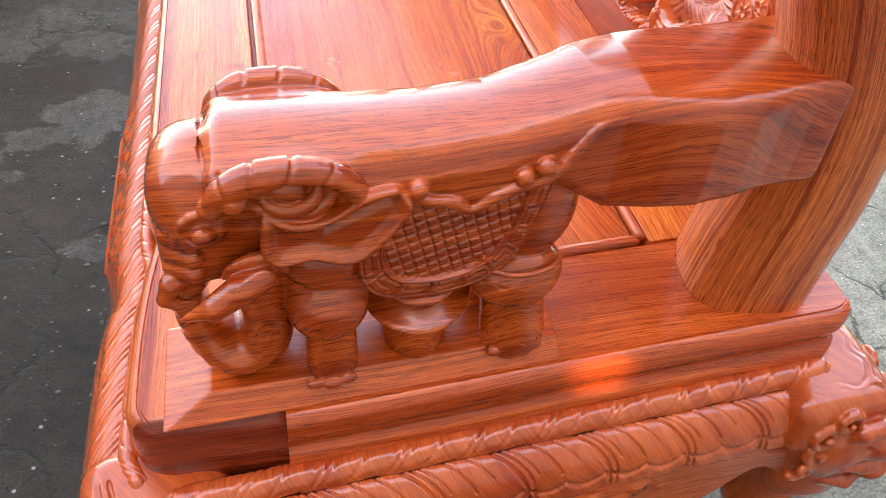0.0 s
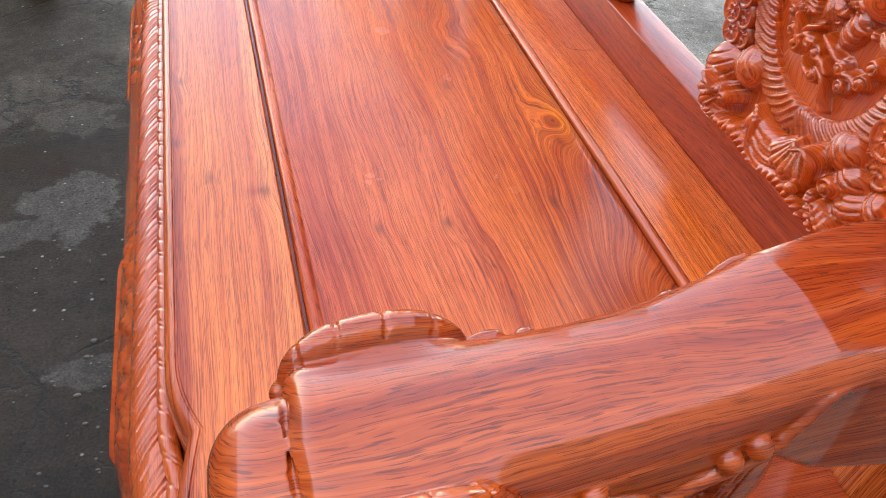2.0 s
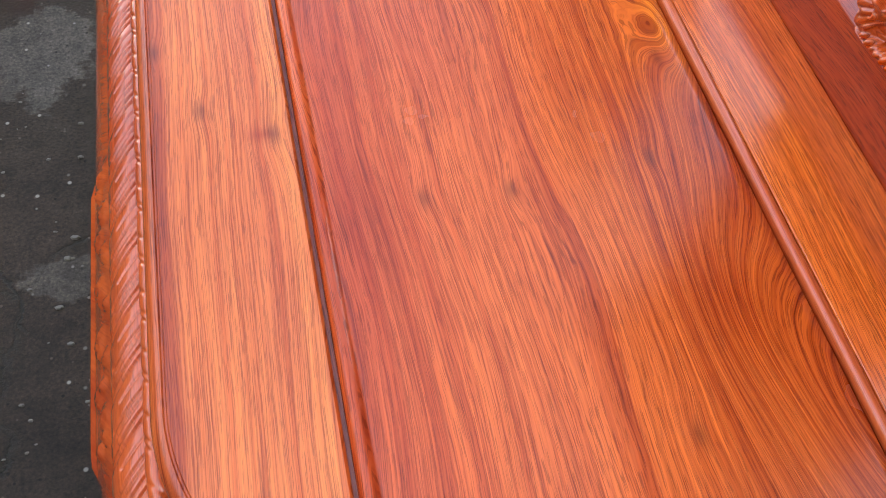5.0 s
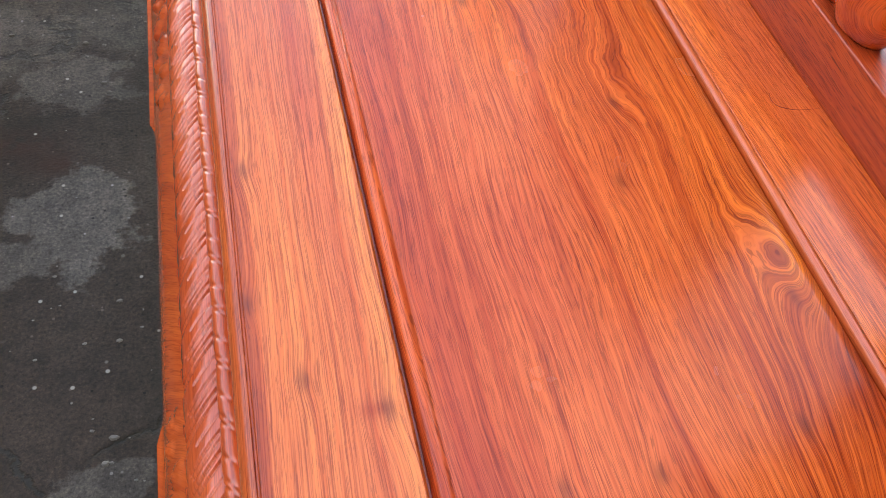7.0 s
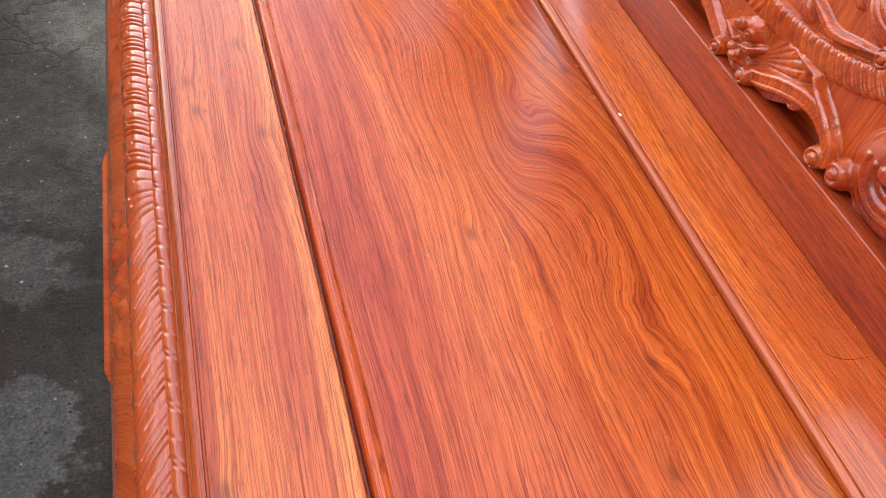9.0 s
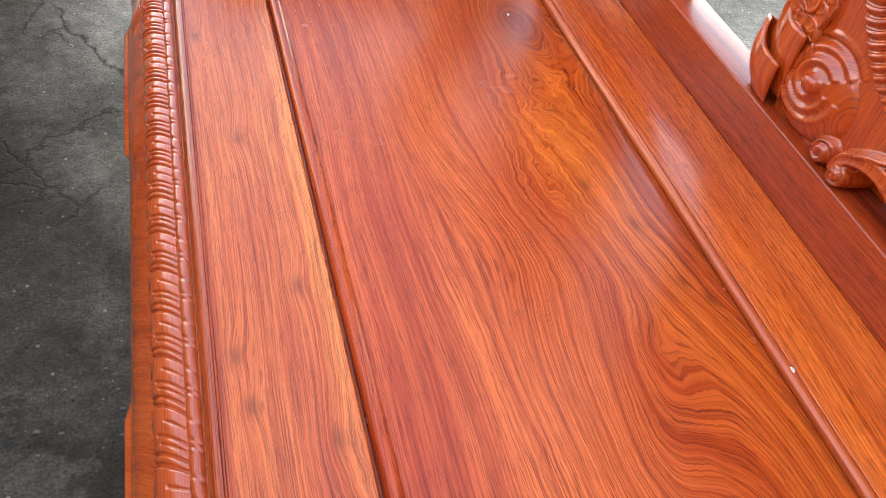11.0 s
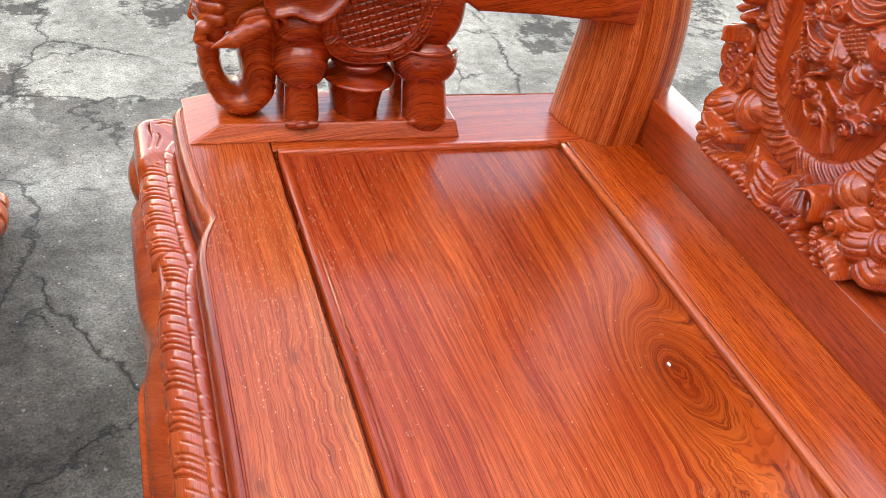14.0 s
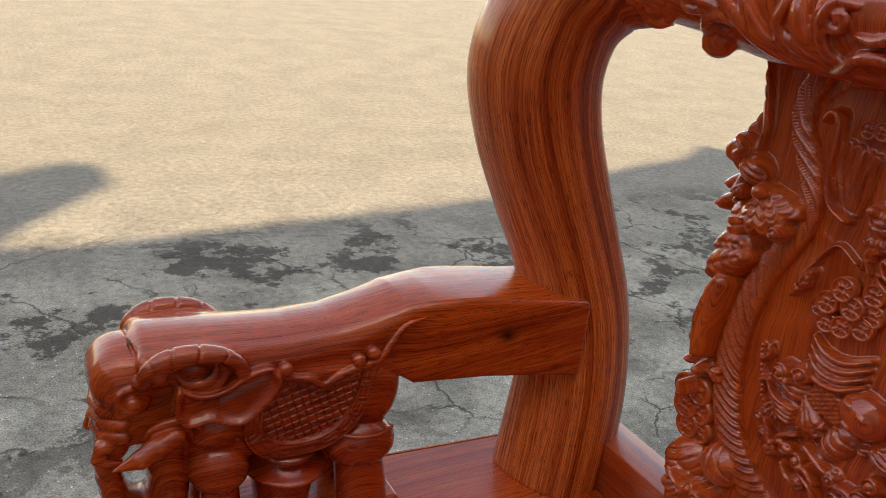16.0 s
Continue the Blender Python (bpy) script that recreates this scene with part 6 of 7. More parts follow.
    # sunk medallion
    half = np.interp(c.Z, [0.575, 0.60, 0.65, 0.71, 0.77, 0.82, 0.86, 0.89, 0.92, 0.95, 0.985, 1.01, 1.02], [0.0, 0.062, 0.098, 0.108, 0.108, 0.099, 0.080, 0.066, 0.068, 0.086, 0.097, 0.07, 0.0])
    inside = A < half
    c.h = np.where(inside, 0.004 + 0.0007 * np.sin(c.P * 60 + 3 * np.sin(c.Z * 40)), c.h)
    # bat above
    for s in (1, -1):
        c.band([(s * 0.080, 0.978), (s * 0.074, 0.987), (s * 0.066, 0.984), (s * 0.062, 0.962), (s * 0.060, 0.928), (s * 0.050, 0.906), (s * 0.032, 0.897)], [0.003, 0.005, 0.0055, 0.004, 0.0038, 0.004, 0.004], 0.013, 0.004, 0, 0)
        for k in range(4):
            c.band([(s * (0.054 - 0.010 * k), 0.962 - 0.002 * k), (s * (0.053 - 0.009 * k), 0.935), (s * (0.040 - 0.004 * k), 0.904)], [0.005, 0.0058, 0.003], 0.007, 0.004, 0, 0.75)
        c.dome(s * 0.008, 0.915, 0.006, 0.006, 0.008, 0.014)
    c.dome(0, 0.906, 0.016, 0.018, 0.016, 0.004, 0, 2)
    c.fan(0.0, 0.905, 0.026, -1.57, 1.3, 0.010, 0.006, 5, 3)
    # cords, tassel and bows above the coins
    c.band([(0.012, 0.862), (0.032, 0.872), (0.044, 0.862), (0.052, 0.846), (0.058, 0.838)], [0.0022] * 5, 0.007, 0.004, 0, 0)
    c.leaf([(0.050, 0.838), (0.056, 0.826), (0.064, 0.808)], [0.004, 0.010, 0.002], 0.012, 0.004, 4)
    for p, z, q in ((-0.002, 0.866, 0.9), (0.006, 0.868, 1.8), (-0.024, 0.864, 0.3), (-0.026, 0.857, -0.2)):
        c.band([(p, z - 0.008), (p + 0.012 * math.cos(q), z + 0.010 * math.sin(q)), (p + 0.016 * math.cos(q + 0.5), z + 0.016 * math.sin(q + 0.5)), (p + 0.002, z + 0.004)], [0.002, 0.003, 0.003, 0.002], 0.008, 0.004, 0, 0)
    # fan of robes below the coins
    for k in range(4):
        z = 0.778 - 0.009 * k
        c.band([(0.030 - 0.001 * k, z + 0.003), (0.014, z - 0.009), (-0.008, z - 0.008), (-0.030, z + 0.006)], [0.0015, 0.0055, 0.0055, 0.003], 0.008 + 0.001 * k, 0.004, 0, -0.1)
    # beast: head, chained trunk, saddle, body, clouds
    c.dome(0.036, 0.722, 0.021, 0.019, 0.018, 0.004, 0.3, 2)
    c.volute(0.046, 0.733, 0.011, 0.010, 0.014, 1)
    c.volute(0.026, 0.741, 0.011, 0.012, 0.010, -1)
    c.dome(0.036, 0.728, 0.004, 0.004, 0.008, 0.018)
    for k in range(4):
        c.band([(0.058 - 0.004 * k, 0.716 - 0.005 * k), (0.044 - 0.003 * k, 0.704 - 0.005 * k), (0.024, 0.702 - 0.005 * k)], [0.002, 0.0035, 0.003], 0.014, 0.006, 0, 0)
    c.fan(0.022, 0.722, 0.040, -2.1, 1.1, 0.014, 0.008, 5, 3)
    c.fan(0.010, 0.716, 0.034, -1.7, 0.9, 0.013, 0.008, 4, 3)
    c.beads([(0.083, 0.742), (0.078, 0.722), (0.071, 0.705), (0.068, 0.690), (0.056, 0.681), (0.044, 0.676)], 0.0032, 0.008, 0.005)
    c.horn([(0.079, 0.728), (0.070, 0.738), (0.072, 0.748)], [0.003, 0.004, 0.003], 0.009, 0.005, 0.008)
    c.horn([(0.073, 0.708), (0.062, 0.714), (0.060, 0.722)], [0.003, 0.004, 0.003], 0.009, 0.005, 0.008)
    w, x, y = c.local(-0.004, 0.724, 0.026, 0.25)
    m = (np.abs(x) < 0.021) & (np.abs(y) < 0.015 - 0.2 * np.abs(x))
    c.lay(w, m, 0.013 - 0.0022 * np.maximum(np.exp(-(((x + y) % 0.0062 - 0.0031) / 0.0008) ** 2), np.exp(-(((x - y) % 0.0062 - 0.0031) / 0.0008) ** 2)))
    c.dome(-0.038, 0.732, 0.026, 0.024, 0.026, 0.004, 0.5, 0)
    for p, z in ((-0.030, 0.742), (-0.046, 0.736), (-0.034, 0.722)):
        c.dome(p, z, 0.006, 0.0025, 0.003, 0.021, 0.5)
    for k in range(7):
        t = -2.9 + 0.36 * k
        c.dome(-0.040 + 0.030 * math.cos(t), 0.728 + 0.031 * math.sin(t), 0.006, 0.006, 0.009, 0.005, 0, 1)
    c.dome(-0.022, 0.690, 0.016, 0.026, 0.014, 0.004, 0.5, 3)
    c.dome(-0.070, 0.700, 0.020, 0.013, 0.014, 0.004, 0.2, 3)
    for p, z, r, d in ((0.040, 0.645, 0.012, 1), (0.052, 0.655, 0.009, -1), (0.022, 0.656, 0.010, -1), (0.008, 0.650, 0.009, 1), (0.000, 0.630, 0.010, 1), (-0.030, 0.655, 0.010, -1), (-0.040, 0.640, 0.011, 1), (-0.060, 0.655, 0.010, -1), (-0.068, 0.675, 0.011, 1), (0.060, 0.672, 0.008, 1)):
        c.volute(p, z, r, 0.012, 0.005, d, p * 60)
    for pts in ([(0.052, 0.672), (0.046, 0.660), (0.040, 0.648)], [(0.040, 0.650), (0.030, 0.660), (0.016, 0.658)], [(0.022, 0.640), (0.014, 0.630), (0.002, 0.628)], [(-0.004, 0.640), (-0.016, 0.632), (-0.022, 0.616), (-0.030, 0.606)],
                [(-0.016, 0.640), (-0.004, 0.648), (0.010, 0.645)], [(-0.030, 0.650), (-0.046, 0.655), (-0.058, 0.650)], [(0.004, 0.672), (-0.012, 0.664), (-0.024, 0.660)], [(-0.075, 0.72), (-0.084, 0.735), (-0.078, 0.755)], [(0.016, 0.676), (0.030, 0.668), (0.036, 0.660)]):
        c.band(pts, [0.003, 0.0052, 0.003], 0.012, 0.004, 0, 0.0)
    board = thing_part("side_backrest", c.board("side_backrest", place, WOOD_BACK), "backrest carved with clouds, coins, shells and a sunk medallion")
    ring = [(0, 0.576), (0.030, 0.579), (0.062, 0.595), (0.090, 0.625), (0.107, 0.665), (0.115, 0.715), (0.112, 0.770), (0.102, 0.812), (0.086, 0.848), (0.073, 0.880), (0.074, 0.910), (0.089, 0.940), (0.104, 0.970), (0.103, 1.003), (0.084, 1.028), (0.04, 1.038)]
    for s in (-1, 1):
        V, F = feather_border([(s * a, b) for a, b in ring], 0.0205, place, 1100, s, r_end=0.0135)
        part("feather_border", outward(mesh_of("feather_border", V.reshape(-1, 3), F, WOOD_BACK)), board, "feathered border of the medallion")
    for p, z, r, h in ((0.160, 0.648, 0.0165, 0.022), (0.140, 0.653, 0.0165, 0.026), (0.153, 0.628, 0.0165, 0.026), (0.134, 0.630, 0.0165, 0.022), (0.145, 0.606, 0.016, 0.024), (0.128, 0.607, 0.015, 0.020),
                       (-0.120, 0.632, 0.021, 0.024), (-0.117, 0.660, 0.020, 0.018), (-0.140, 0.648, 0.020, 0.020), (-0.108, 0.612, 0.018, 0.018), (-0.140, 0.622, 0.020, 0.022), (-0.128, 0.600, 0.017, 0.018),
                       (0.013, 0.837, 0.0120, 0.020), (0.026, 0.818, 0.0115, 0.014), (0.000, 0.823, 0.0115, 0.017), (-0.013, 0.808, 0.0110, 0.010), (0.006, 0.801, 0.0110, 0.012), (0.023, 0.798, 0.0105, 0.008), (-0.014, 0.842, 0.0110, 0.009), (-0.019, 0.824, 0.0110, 0.010), (0.034, 0.809, 0.0095, 0.007),
                       (0.038, 0.979, 0.0085, 0.006), (0.024, 0.981, 0.0085, 0.007), (0.009, 0.982, 0.0085, 0.006)):
        part("coin", coin_mesh(place, p, z, r, 0.009 + 0.35 * (h - 0.006) if abs(p) < 0.10 else 0.011 + 0.5 * (h - 0.018)), board)


def centre_board():
    mid = YC + 0.006
    place = lambda p, z, h: np.stack([X_BACK - h + 0 * p, mid + p, z + 0 * p], -1)
    zs = np.concatenate([np.arange(0.5095, 0.72, 0.0014), np.arange(0.723, 1.20, 0.004)])
    c = Carving(np.arange(-0.405, 0.4051, 0.0014), zs, 0.010)
    A = np.abs(c.P)
    low = np.interp(A, [0, 0.04, 0.07, 0.105, 0.135, 0.160, 0.170, 0.185, 0.197, 0.205, 0.225, 0.24, 0.27, 0.30, 0.325], [0.500, 0.500, 0.513, 0.534, 0.542, 0.534, 0.520, 0.503, 0.503, 0.514, 0.516, 0.503, 0.500, 0.503, 0.520])
    wide = 0.318 + 0.014 * np.sin((c.Z - 0.5) * 26) - 0.02 * np.clip((c.Z - 0.95) / 0.2, 0, 1)
    c.out = np.maximum(A - wide, c.Z - 1.19)
    for s in (-1, 1):
        # great scroll bowl
        c.dome(s * 0.265, 0.562, 0.066, 0.054, 0.026, 0.008, 0, 0, True)
        w, x, y = c.local(s * 0.262, 0.572, 0.07, 0)
        q, th = np.hypot(x, y * 1.1), np.arctan2(y, s * x)
        for r, t in ((0.052, 0.0024), (0.038, 0.0028), (0.022, 0.0032)):
            ridge = t * np.exp(-((q - r - 0.004 * th) / 0.0042) ** 2) * (th < 2.5)
            c.h[w] = c.h[w] + ridge - 0.8 * t * np.exp(-((q - r - 0.004 * th + 0.0075) / 0.0040) ** 2) * (th < 2.5)
        c.dome(s * 0.258, 0.575, 0.012, 0.010, 0.010, 0.030)
        # foot scrolls, back to back
        c.volute(s * 0.172, 0.5215, 0.0145, 0.020, 0.012, s, 0.5, 1.8, edge=True)
        c.volute(s * 0.206, 0.5255, 0.0165, 0.020, 0.010, -s, 2.4, 1.8, edge=True)
        # long sweeping band from the bat to the foot
        c.band([(s * 0.028, 0.522), (s * 0.052, 0.530), (s * 0.085, 0.545), (s * 0.125, 0.556), (s * 0.155, 0.552), (s * 0.178, 0.538), (s * 0.185, 0.522)], [0.010, 0.012, 0.013, 0.012, 0.010, 0.009, 0.006], 0.020, 0.010, 2, 0.35)
        c.volute(s * 0.030, 0.519, 0.012, 0.016, 0.020, -s, 1.0)
        c.band([(s * 0.118, 0.582), (s * 0.130, 0.572), (s * 0.150, 0.562), (s * 0.165, 0.552)], [0.003, 0.004, 0.005, 0.006], 0.014, 0.012, 0, 0)
        c.dome(s * 0.118, 0.583, 0.005, 0.005, 0.010, 0.016)
        # ribbed wing of the bat
        c.fan(s * 0.018, 0.535, 0.100, math.pi / 2 - s * 1.10, 1.15, 0.012, 0.011, 9, 3)
        c.band([(s * 0.030, 0.588), (s * 0.060, 0.592), (s * 0.090, 0.586), (s * 0.116, 0.584)], [0.002, 0.0025, 0.0025, 0.002], 0.010, 0.014, 0, 0)
        # flank clouds
        for z, p, r in ((0.66, 0.315, 0.032), (0.72, 0.318, 0.034), (0.79, 0.318, 0.036), (0.87, 0.31, 0.036), (0.95, 0.30, 0.034)):
            c.dome(s * p, z, r, r, 0.022, 0.006, 0.4 * s, 3, True)
        c.fan(s * 0.318, 0.668, 0.036, math.pi / 2 - s * 1.2, 1.2, 0.024, 0.012, 5, 2)
        c.fan(s * 0.330, 0.655, 0.030, math.pi / 2 - s * 1.9, 1.0, 0.022, 0.012, 5, 2)
    # the bat's head and body
    c.dome(0, 0.553, 0.022, 0.026, 0.018, 0.012, 0, 2)
    c.fan(0, 0.552, 0.034, -1.57, 1.8, 0.018, 0.014, 7, 3)
    for s in (-1, 1):
        c.volute(s * 0.011, 0.563, 0.0085, 0.010, 0.024, s)
        c.dome(s * 0.008, 0.535, 0.0065, 0.006, 0.010, 0.026)
        c.leaf([(s * 0.008, 0.545), (s * 0.020, 0.548), (s * 0.029, 0.555)], [0.004, 0.006, 0.002], 0.012, 0.022, 3)
    c.dome(0, 0.527, 0.010, 0.007, 0.012, 0.024)
    c.dome(0, 0.516, 0.018, 0.009, 0.016, 0.012, 0, 2)
    # deep hollows between the foot scrolls and the rail
    c.h = np.where((low > c.Z) & (A < 0.24) & (c.h < 0.0102), -0.020, c.h)
    # sunk field within the feather ring
    inside = (A / 0.300) ** 2.6 + (np.abs(c.Z - 0.835) / 0.252) ** 2.6 < 1
    c.h = np.where(inside, 0.005 + 0.0008 * np.sin(c.P * 40 + 3 * np.sin(c.Z * 30)), c.h)
    for p, z, rx, rz, rot, n in ((-0.030, 0.640, 0.030, 0.018, 0.5, 4), (-0.002, 0.655, 0.026, 0.018, -0.3, 3), (-0.052, 0.622, 0.020, 0.014, 0.8, 3), (0.07, 0.64, 0.030, 0.020, 0.3, 4), (0.12, 0.655, 0.026, 0.020, -0.4, 3), (-0.14, 0.665, 0.030, 0.020, 0.4, 4),
                                 (-0.18, 0.70, 0.032, 0.022, 0.2, 4), (0.18, 0.70, 0.030, 0.022, -0.2, 4), (0.05, 0.70, 0.034, 0.024, 0, 4), (-0.07, 0.71, 0.034, 0.024, 0.3, 4), (0.0, 0.78, 0.08, 0.05, 0, 4), (-0.13, 0.80, 0.05, 0.04, 0, 4), (0.13, 0.82, 0.05, 0.05, 0, 4), (0, 0.92, 0.10, 0.06, 0, 4)):
        if abs(p) < 0.24:
            c.dome(p, z, rx, rz, 0.016, 0.004, rot, n)
    for pts in ([(-0.045, 0.640), (-0.075, 0.628), (-0.100, 0.622), (-0.135, 0.632), (-0.160, 0.640)], [(0.02, 0.632), (0.045, 0.622), (0.075, 0.620), (0.110, 0.632)], [(-0.11, 0.66), (-0.09, 0.68), (-0.10, 0.70), (-0.12, 0.705)], [(0.15, 0.665), (0.19, 0.672), (0.215, 0.690), (0.205, 0.715)],
                [(-0.20, 0.68), (-0.225, 0.70), (-0.235, 0.73)]):
        c.band(pts, [0.003, 0.006, 0.007, 0.005, 0.002], 0.012, 0.004, 1, 0.1)
    for p, z, r, d in ((-0.168, 0.640, 0.012, 1), (0.118, 0.632, 0.012, -1), (-0.120, 0.700, 0.011, 1), (0.20, 0.722, 0.012, -1), (-0.238, 0.738, 0.012, 1), (0.02, 0.628, 0.009, 1)):
        c.volute(p, z, r, 0.014, 0.005, d)
    board = thing_part("centre_backrest", c.board("centre_backrest", place, WOOD_BACK, 0.026), "wide middle backrest carved with scrolls and a bat below a feathered ring")
    for s in (-1, 1):
        pts = []
        for t in np.linspace(-math.pi / 2, math.pi / 2, 26):
            cc, ss = math.cos(t), math.sin(t)
            pts.append((s * 0.290 * abs(cc) ** (2 / 2.6), 0.835 + 0.243 * math.copysign(abs(ss) ** (2 / 2.6), ss)))
        V, F = feather_border(pts, 0.0180, place, 1500, s, 0.006, 0.011, 0.006)
        part("feather_border", outward(mesh_of("feather_border", V.reshape(-1, 3), F, WOOD_BACK)), board, "feathered border of the ring")
        for p, z, r, h in ((0.325, 0.640, 0.0195, 0.030), (0.345, 0.633, 0.018, 0.024), (0.310, 0.626, 0.018, 0.026), (0.332, 0.612, 0.0195, 0.030), (0.309, 0.605, 0.0185, 0.028), (0.322, 0.591, 0.018, 0.032), (0.300, 0.588, 0.017, 0.028), (0.306, 0.640, 0.018, 0.022)):
            part("coin", coin_mesh(place, s * p, z, r, 0.016 + 0.7 * (h - 0.022)), board)
        # two cupped petals at the end, one rising out of the other, with waved rims and drawn-out tips
        for p0, long, wide, hc, zb, rim0, rim1 in ((0.320, 0.060, 0.034, 0.002, 0.5102, 0.556, 0.580), (0.310, 0.056, 0.030, -0.002, 0.524, 0.598, 0.620)):
            turn = np.radians(np.linspace(-105, 105, 49))[:, None]
            v = np.linspace(0, 1, 19)[None, :]
            bulge = 0.66 + 0.38 * np.sin(0.74 * math.pi * v)
            rim = rim0 + (rim1 - rim0) * np.cos(turn / 1.3) ** 0.8 + 0.004 * np.sin(4 * turn)
            P = p0 + long * np.cos(turn) * bulge + 0.012 * np.exp(-(turn / 0.30) ** 2) * v ** 3
            H = hc + wide * np.sin(turn) * bulge * (1 + 0.10 * v ** 6)
            Z = zb + (rim - zb) * v
            n, m = Z.shape
            front, rear = place(s * P, Z, H), place(s * (p0 + (P - p0) * 0.92), Z + 0 * P, hc + (H - hc) * 0.86)
            G = grid_faces(n, m)
            ring_ids = [i * m for i in range(n)] + [(n - 1) * m + j for j in range(1, m)] + [i * m + m - 1 for i in range(n - 2, -1, -1)] + list(range(m - 2, 0, -1))
            N = n * m
            side_f = np.array([(a, b, b + N, a + N) for a, b in zip(ring_ids, ring_ids[1:] + ring_ids[:1])])
            me = outward(mesh_of("petal", np.vstack([front.reshape(-1, 3), rear.reshape(-1, 3)]), np.vstack([G, G[:, ::-1] + N, side_f]), WOOD_BACK))
            part("petal", me, board, "smooth cupped petal with a waved rim")


def make_crest():
    """The heavy carved crest over the side backrests, with scrolls and acanthus leaves."""
    for side in (-1, 1):
        mid = YC + side * 0.7675
        c = Clay((0.37, -0.24, 0.955), (0.60, 0.325, 1.168), 0.0019)
        rows = np.array([(-0.24, 0.522, 1.098, 0.061), (-0.10, 0.522, 1.083, 0.061), (0.03, 0.520, 1.076, 0.061), (0.09, 0.513, 1.077, 0.060), (0.14, 0.497, 1.084, 0.060), (0.19, 0.474, 1.096, 0.059), (0.24, 0.448, 1.101, 0.059), (0.285, 0.425, 1.090, 0.058)])
        core = smooth_line([(x, p, z) for p, x, z, r in rows], 40)
        c.line([tuple(q) for q in core], [float(np.interp(q[1], rows[:, 0], rows[:, 3])) for q in core], 0.003)

        def skin(p, z):
            xc, zc, R = (np.interp(p, rows[:, 0], rows[:, k]) for k in (1, 2, 3))
            return float(xc - math.sqrt(max(R * R - (z - zc) ** 2, 0.0009)))

        def scroll(p, z, r, hand, start, turns=1.5, fat=0.006):
            n = 26
            pts = []
            for i in range(n):
                a, q = start + hand * turns * 2 * math.pi * i / n, r * (1 - 0.72 * i / n)
                b, d = p + q * math.cos(a), z + q * math.sin(a)
                pts.append((skin(b, d) - 0.002 - 0.005 * i / n, b, d))
            c.line(pts, [fat - 0.0022 * i / n for i in range(n)], 0.0012)
            c.ball((skin(p, z) - 0.005, p, z), r * 0.34, 0.0015)

        def frond(pts, fat, lift=0.002, thin=0.25):
            P = smooth_line([(a, b, 0) for a, b in pts], 22)
            c.line([(skin(q[0], q[1]) - lift * (0.4 + math.sin(math.pi * i / 21.0)), q[0], q[1]) for i, q in enumerate(P)], [fat * (thin + (1 - thin) * math.sin(math.pi * (0.10 + 0.82 * i / 21.0))) for i in range(22)], 0.0012)

        # rolled bud beside the post, then the hooked leaf that droops under the rail
        scroll(0.220, 1.054, 0.017, 1, 1.6, 1.6, 0.006)
        c.ball((skin(0.166, 1.036) + 0.006, 0.168, 1.034), 0.017, 0.006)
        scroll(0.160, 1.036, 0.013, -1, 2.4, 0.9, 0.0055)
        frond([(0.174, 1.026), (0.171, 1.045), (0.152, 1.058), (0.128, 1.052), (0.108, 1.038), (0.086, 1.028)], 0.0060, 0.004)
        # long acanthus sprays that run together at the foot
        frond([(0.158, 1.090), (0.144, 1.072), (0.122, 1.051), (0.095, 1.034), (0.050, 1.029)], 0.0078, 0.005)
        frond([(0.140, 1.092), (0.128, 1.075), (0.112, 1.050), (0.086, 1.038), (0.048, 1.033)], 0.0058, 0.005)
        frond([(0.172, 1.074), (0.160, 1.067), (0.145, 1.060), (0.128, 1.048)], 0.0046, 0.003)
        frond([(0.186, 1.078), (0.174, 1.070), (0.158, 1.066), (0.142, 1.066)], 0.0046, 0.003)
        frond([(0.192, 1.066), (0.182, 1.060), (0.166, 1.060), (0.150, 1.064)], 0.0042, 0.003)
        frond([(0.100, 1.094), (0.094, 1.076), (0.098, 1.058), (0.084, 1.042), (0.060, 1.034)], 0.0050, 0.004)
        frond([(0.080, 1.094), (0.079, 1.072), (0.073, 1.052), (0.056, 1.036)], 0.0088, 0.004)
        frond([(0.094, 1.056), (0.088, 1.048), (0.076, 1.042), (0.062, 1.036)], 0.0056, 0.005)
        frond([(0.066, 1.084), (0.064, 1.066), (0.064, 1.050), (0.046, 1.036)], 0.0040, 0.003)
        # rolled scroll and its stem
        scroll(0.044, 1.070, 0.013, -1, 1.8, 1.2, 0.0050)
        frond([(0.034, 1.082), (0.050, 1.084), (0.058, 1.070), (0.056, 1.050), (0.044, 1.038), (0.020, 1.042)], 0.0056, 0.004)
        frond([(0.060, 1.026), (0.040, 1.032), (0.020, 1.044), (-0.006, 1.044), (-0.030, 1.034)], 0.0060, 0.005)
        frond([(0.030, 1.060), (0.012, 1.058), (-0.006, 1.062), (-0.026, 1.056)], 0.0050, 0.003)
        # the inner half, seen from its foot only
        scroll(-0.050, 1.058, 0.018, -1, 0.4, 1.5, 0.0068)
        scroll(-0.140, 1.060, 0.021, 1, 1.0, 1.5, 0.0075)
        for k in range(3):
            frond([(-0.02 - 0.01 * k, 1.100), (-0.035 - 0.012 * k, 1.080), (-0.070 - 0.010 * k, 1.062 - 0.006 * k), (-0.115, 1.040 - 0.004 * k)], 0.0066, 0.004)
            frond([(-0.105 - 0.012 * k, 1.104), (-0.130 - 0.012 * k, 1.090), (-0.168 - 0.008 * k, 1.074 - 0.008 * k), (-0.205, 1.066 - 0.006 * k)], 0.0066, 0.004)
        c.box((0.53, 0.0, 1.0), (0.02, 0.21, 0.03), 0.01, 0.02, "cut")
        V, F = c.shape()
        W = np.stack([V[:, 0], mid + side * V[:, 1], V[:, 2]], -1)
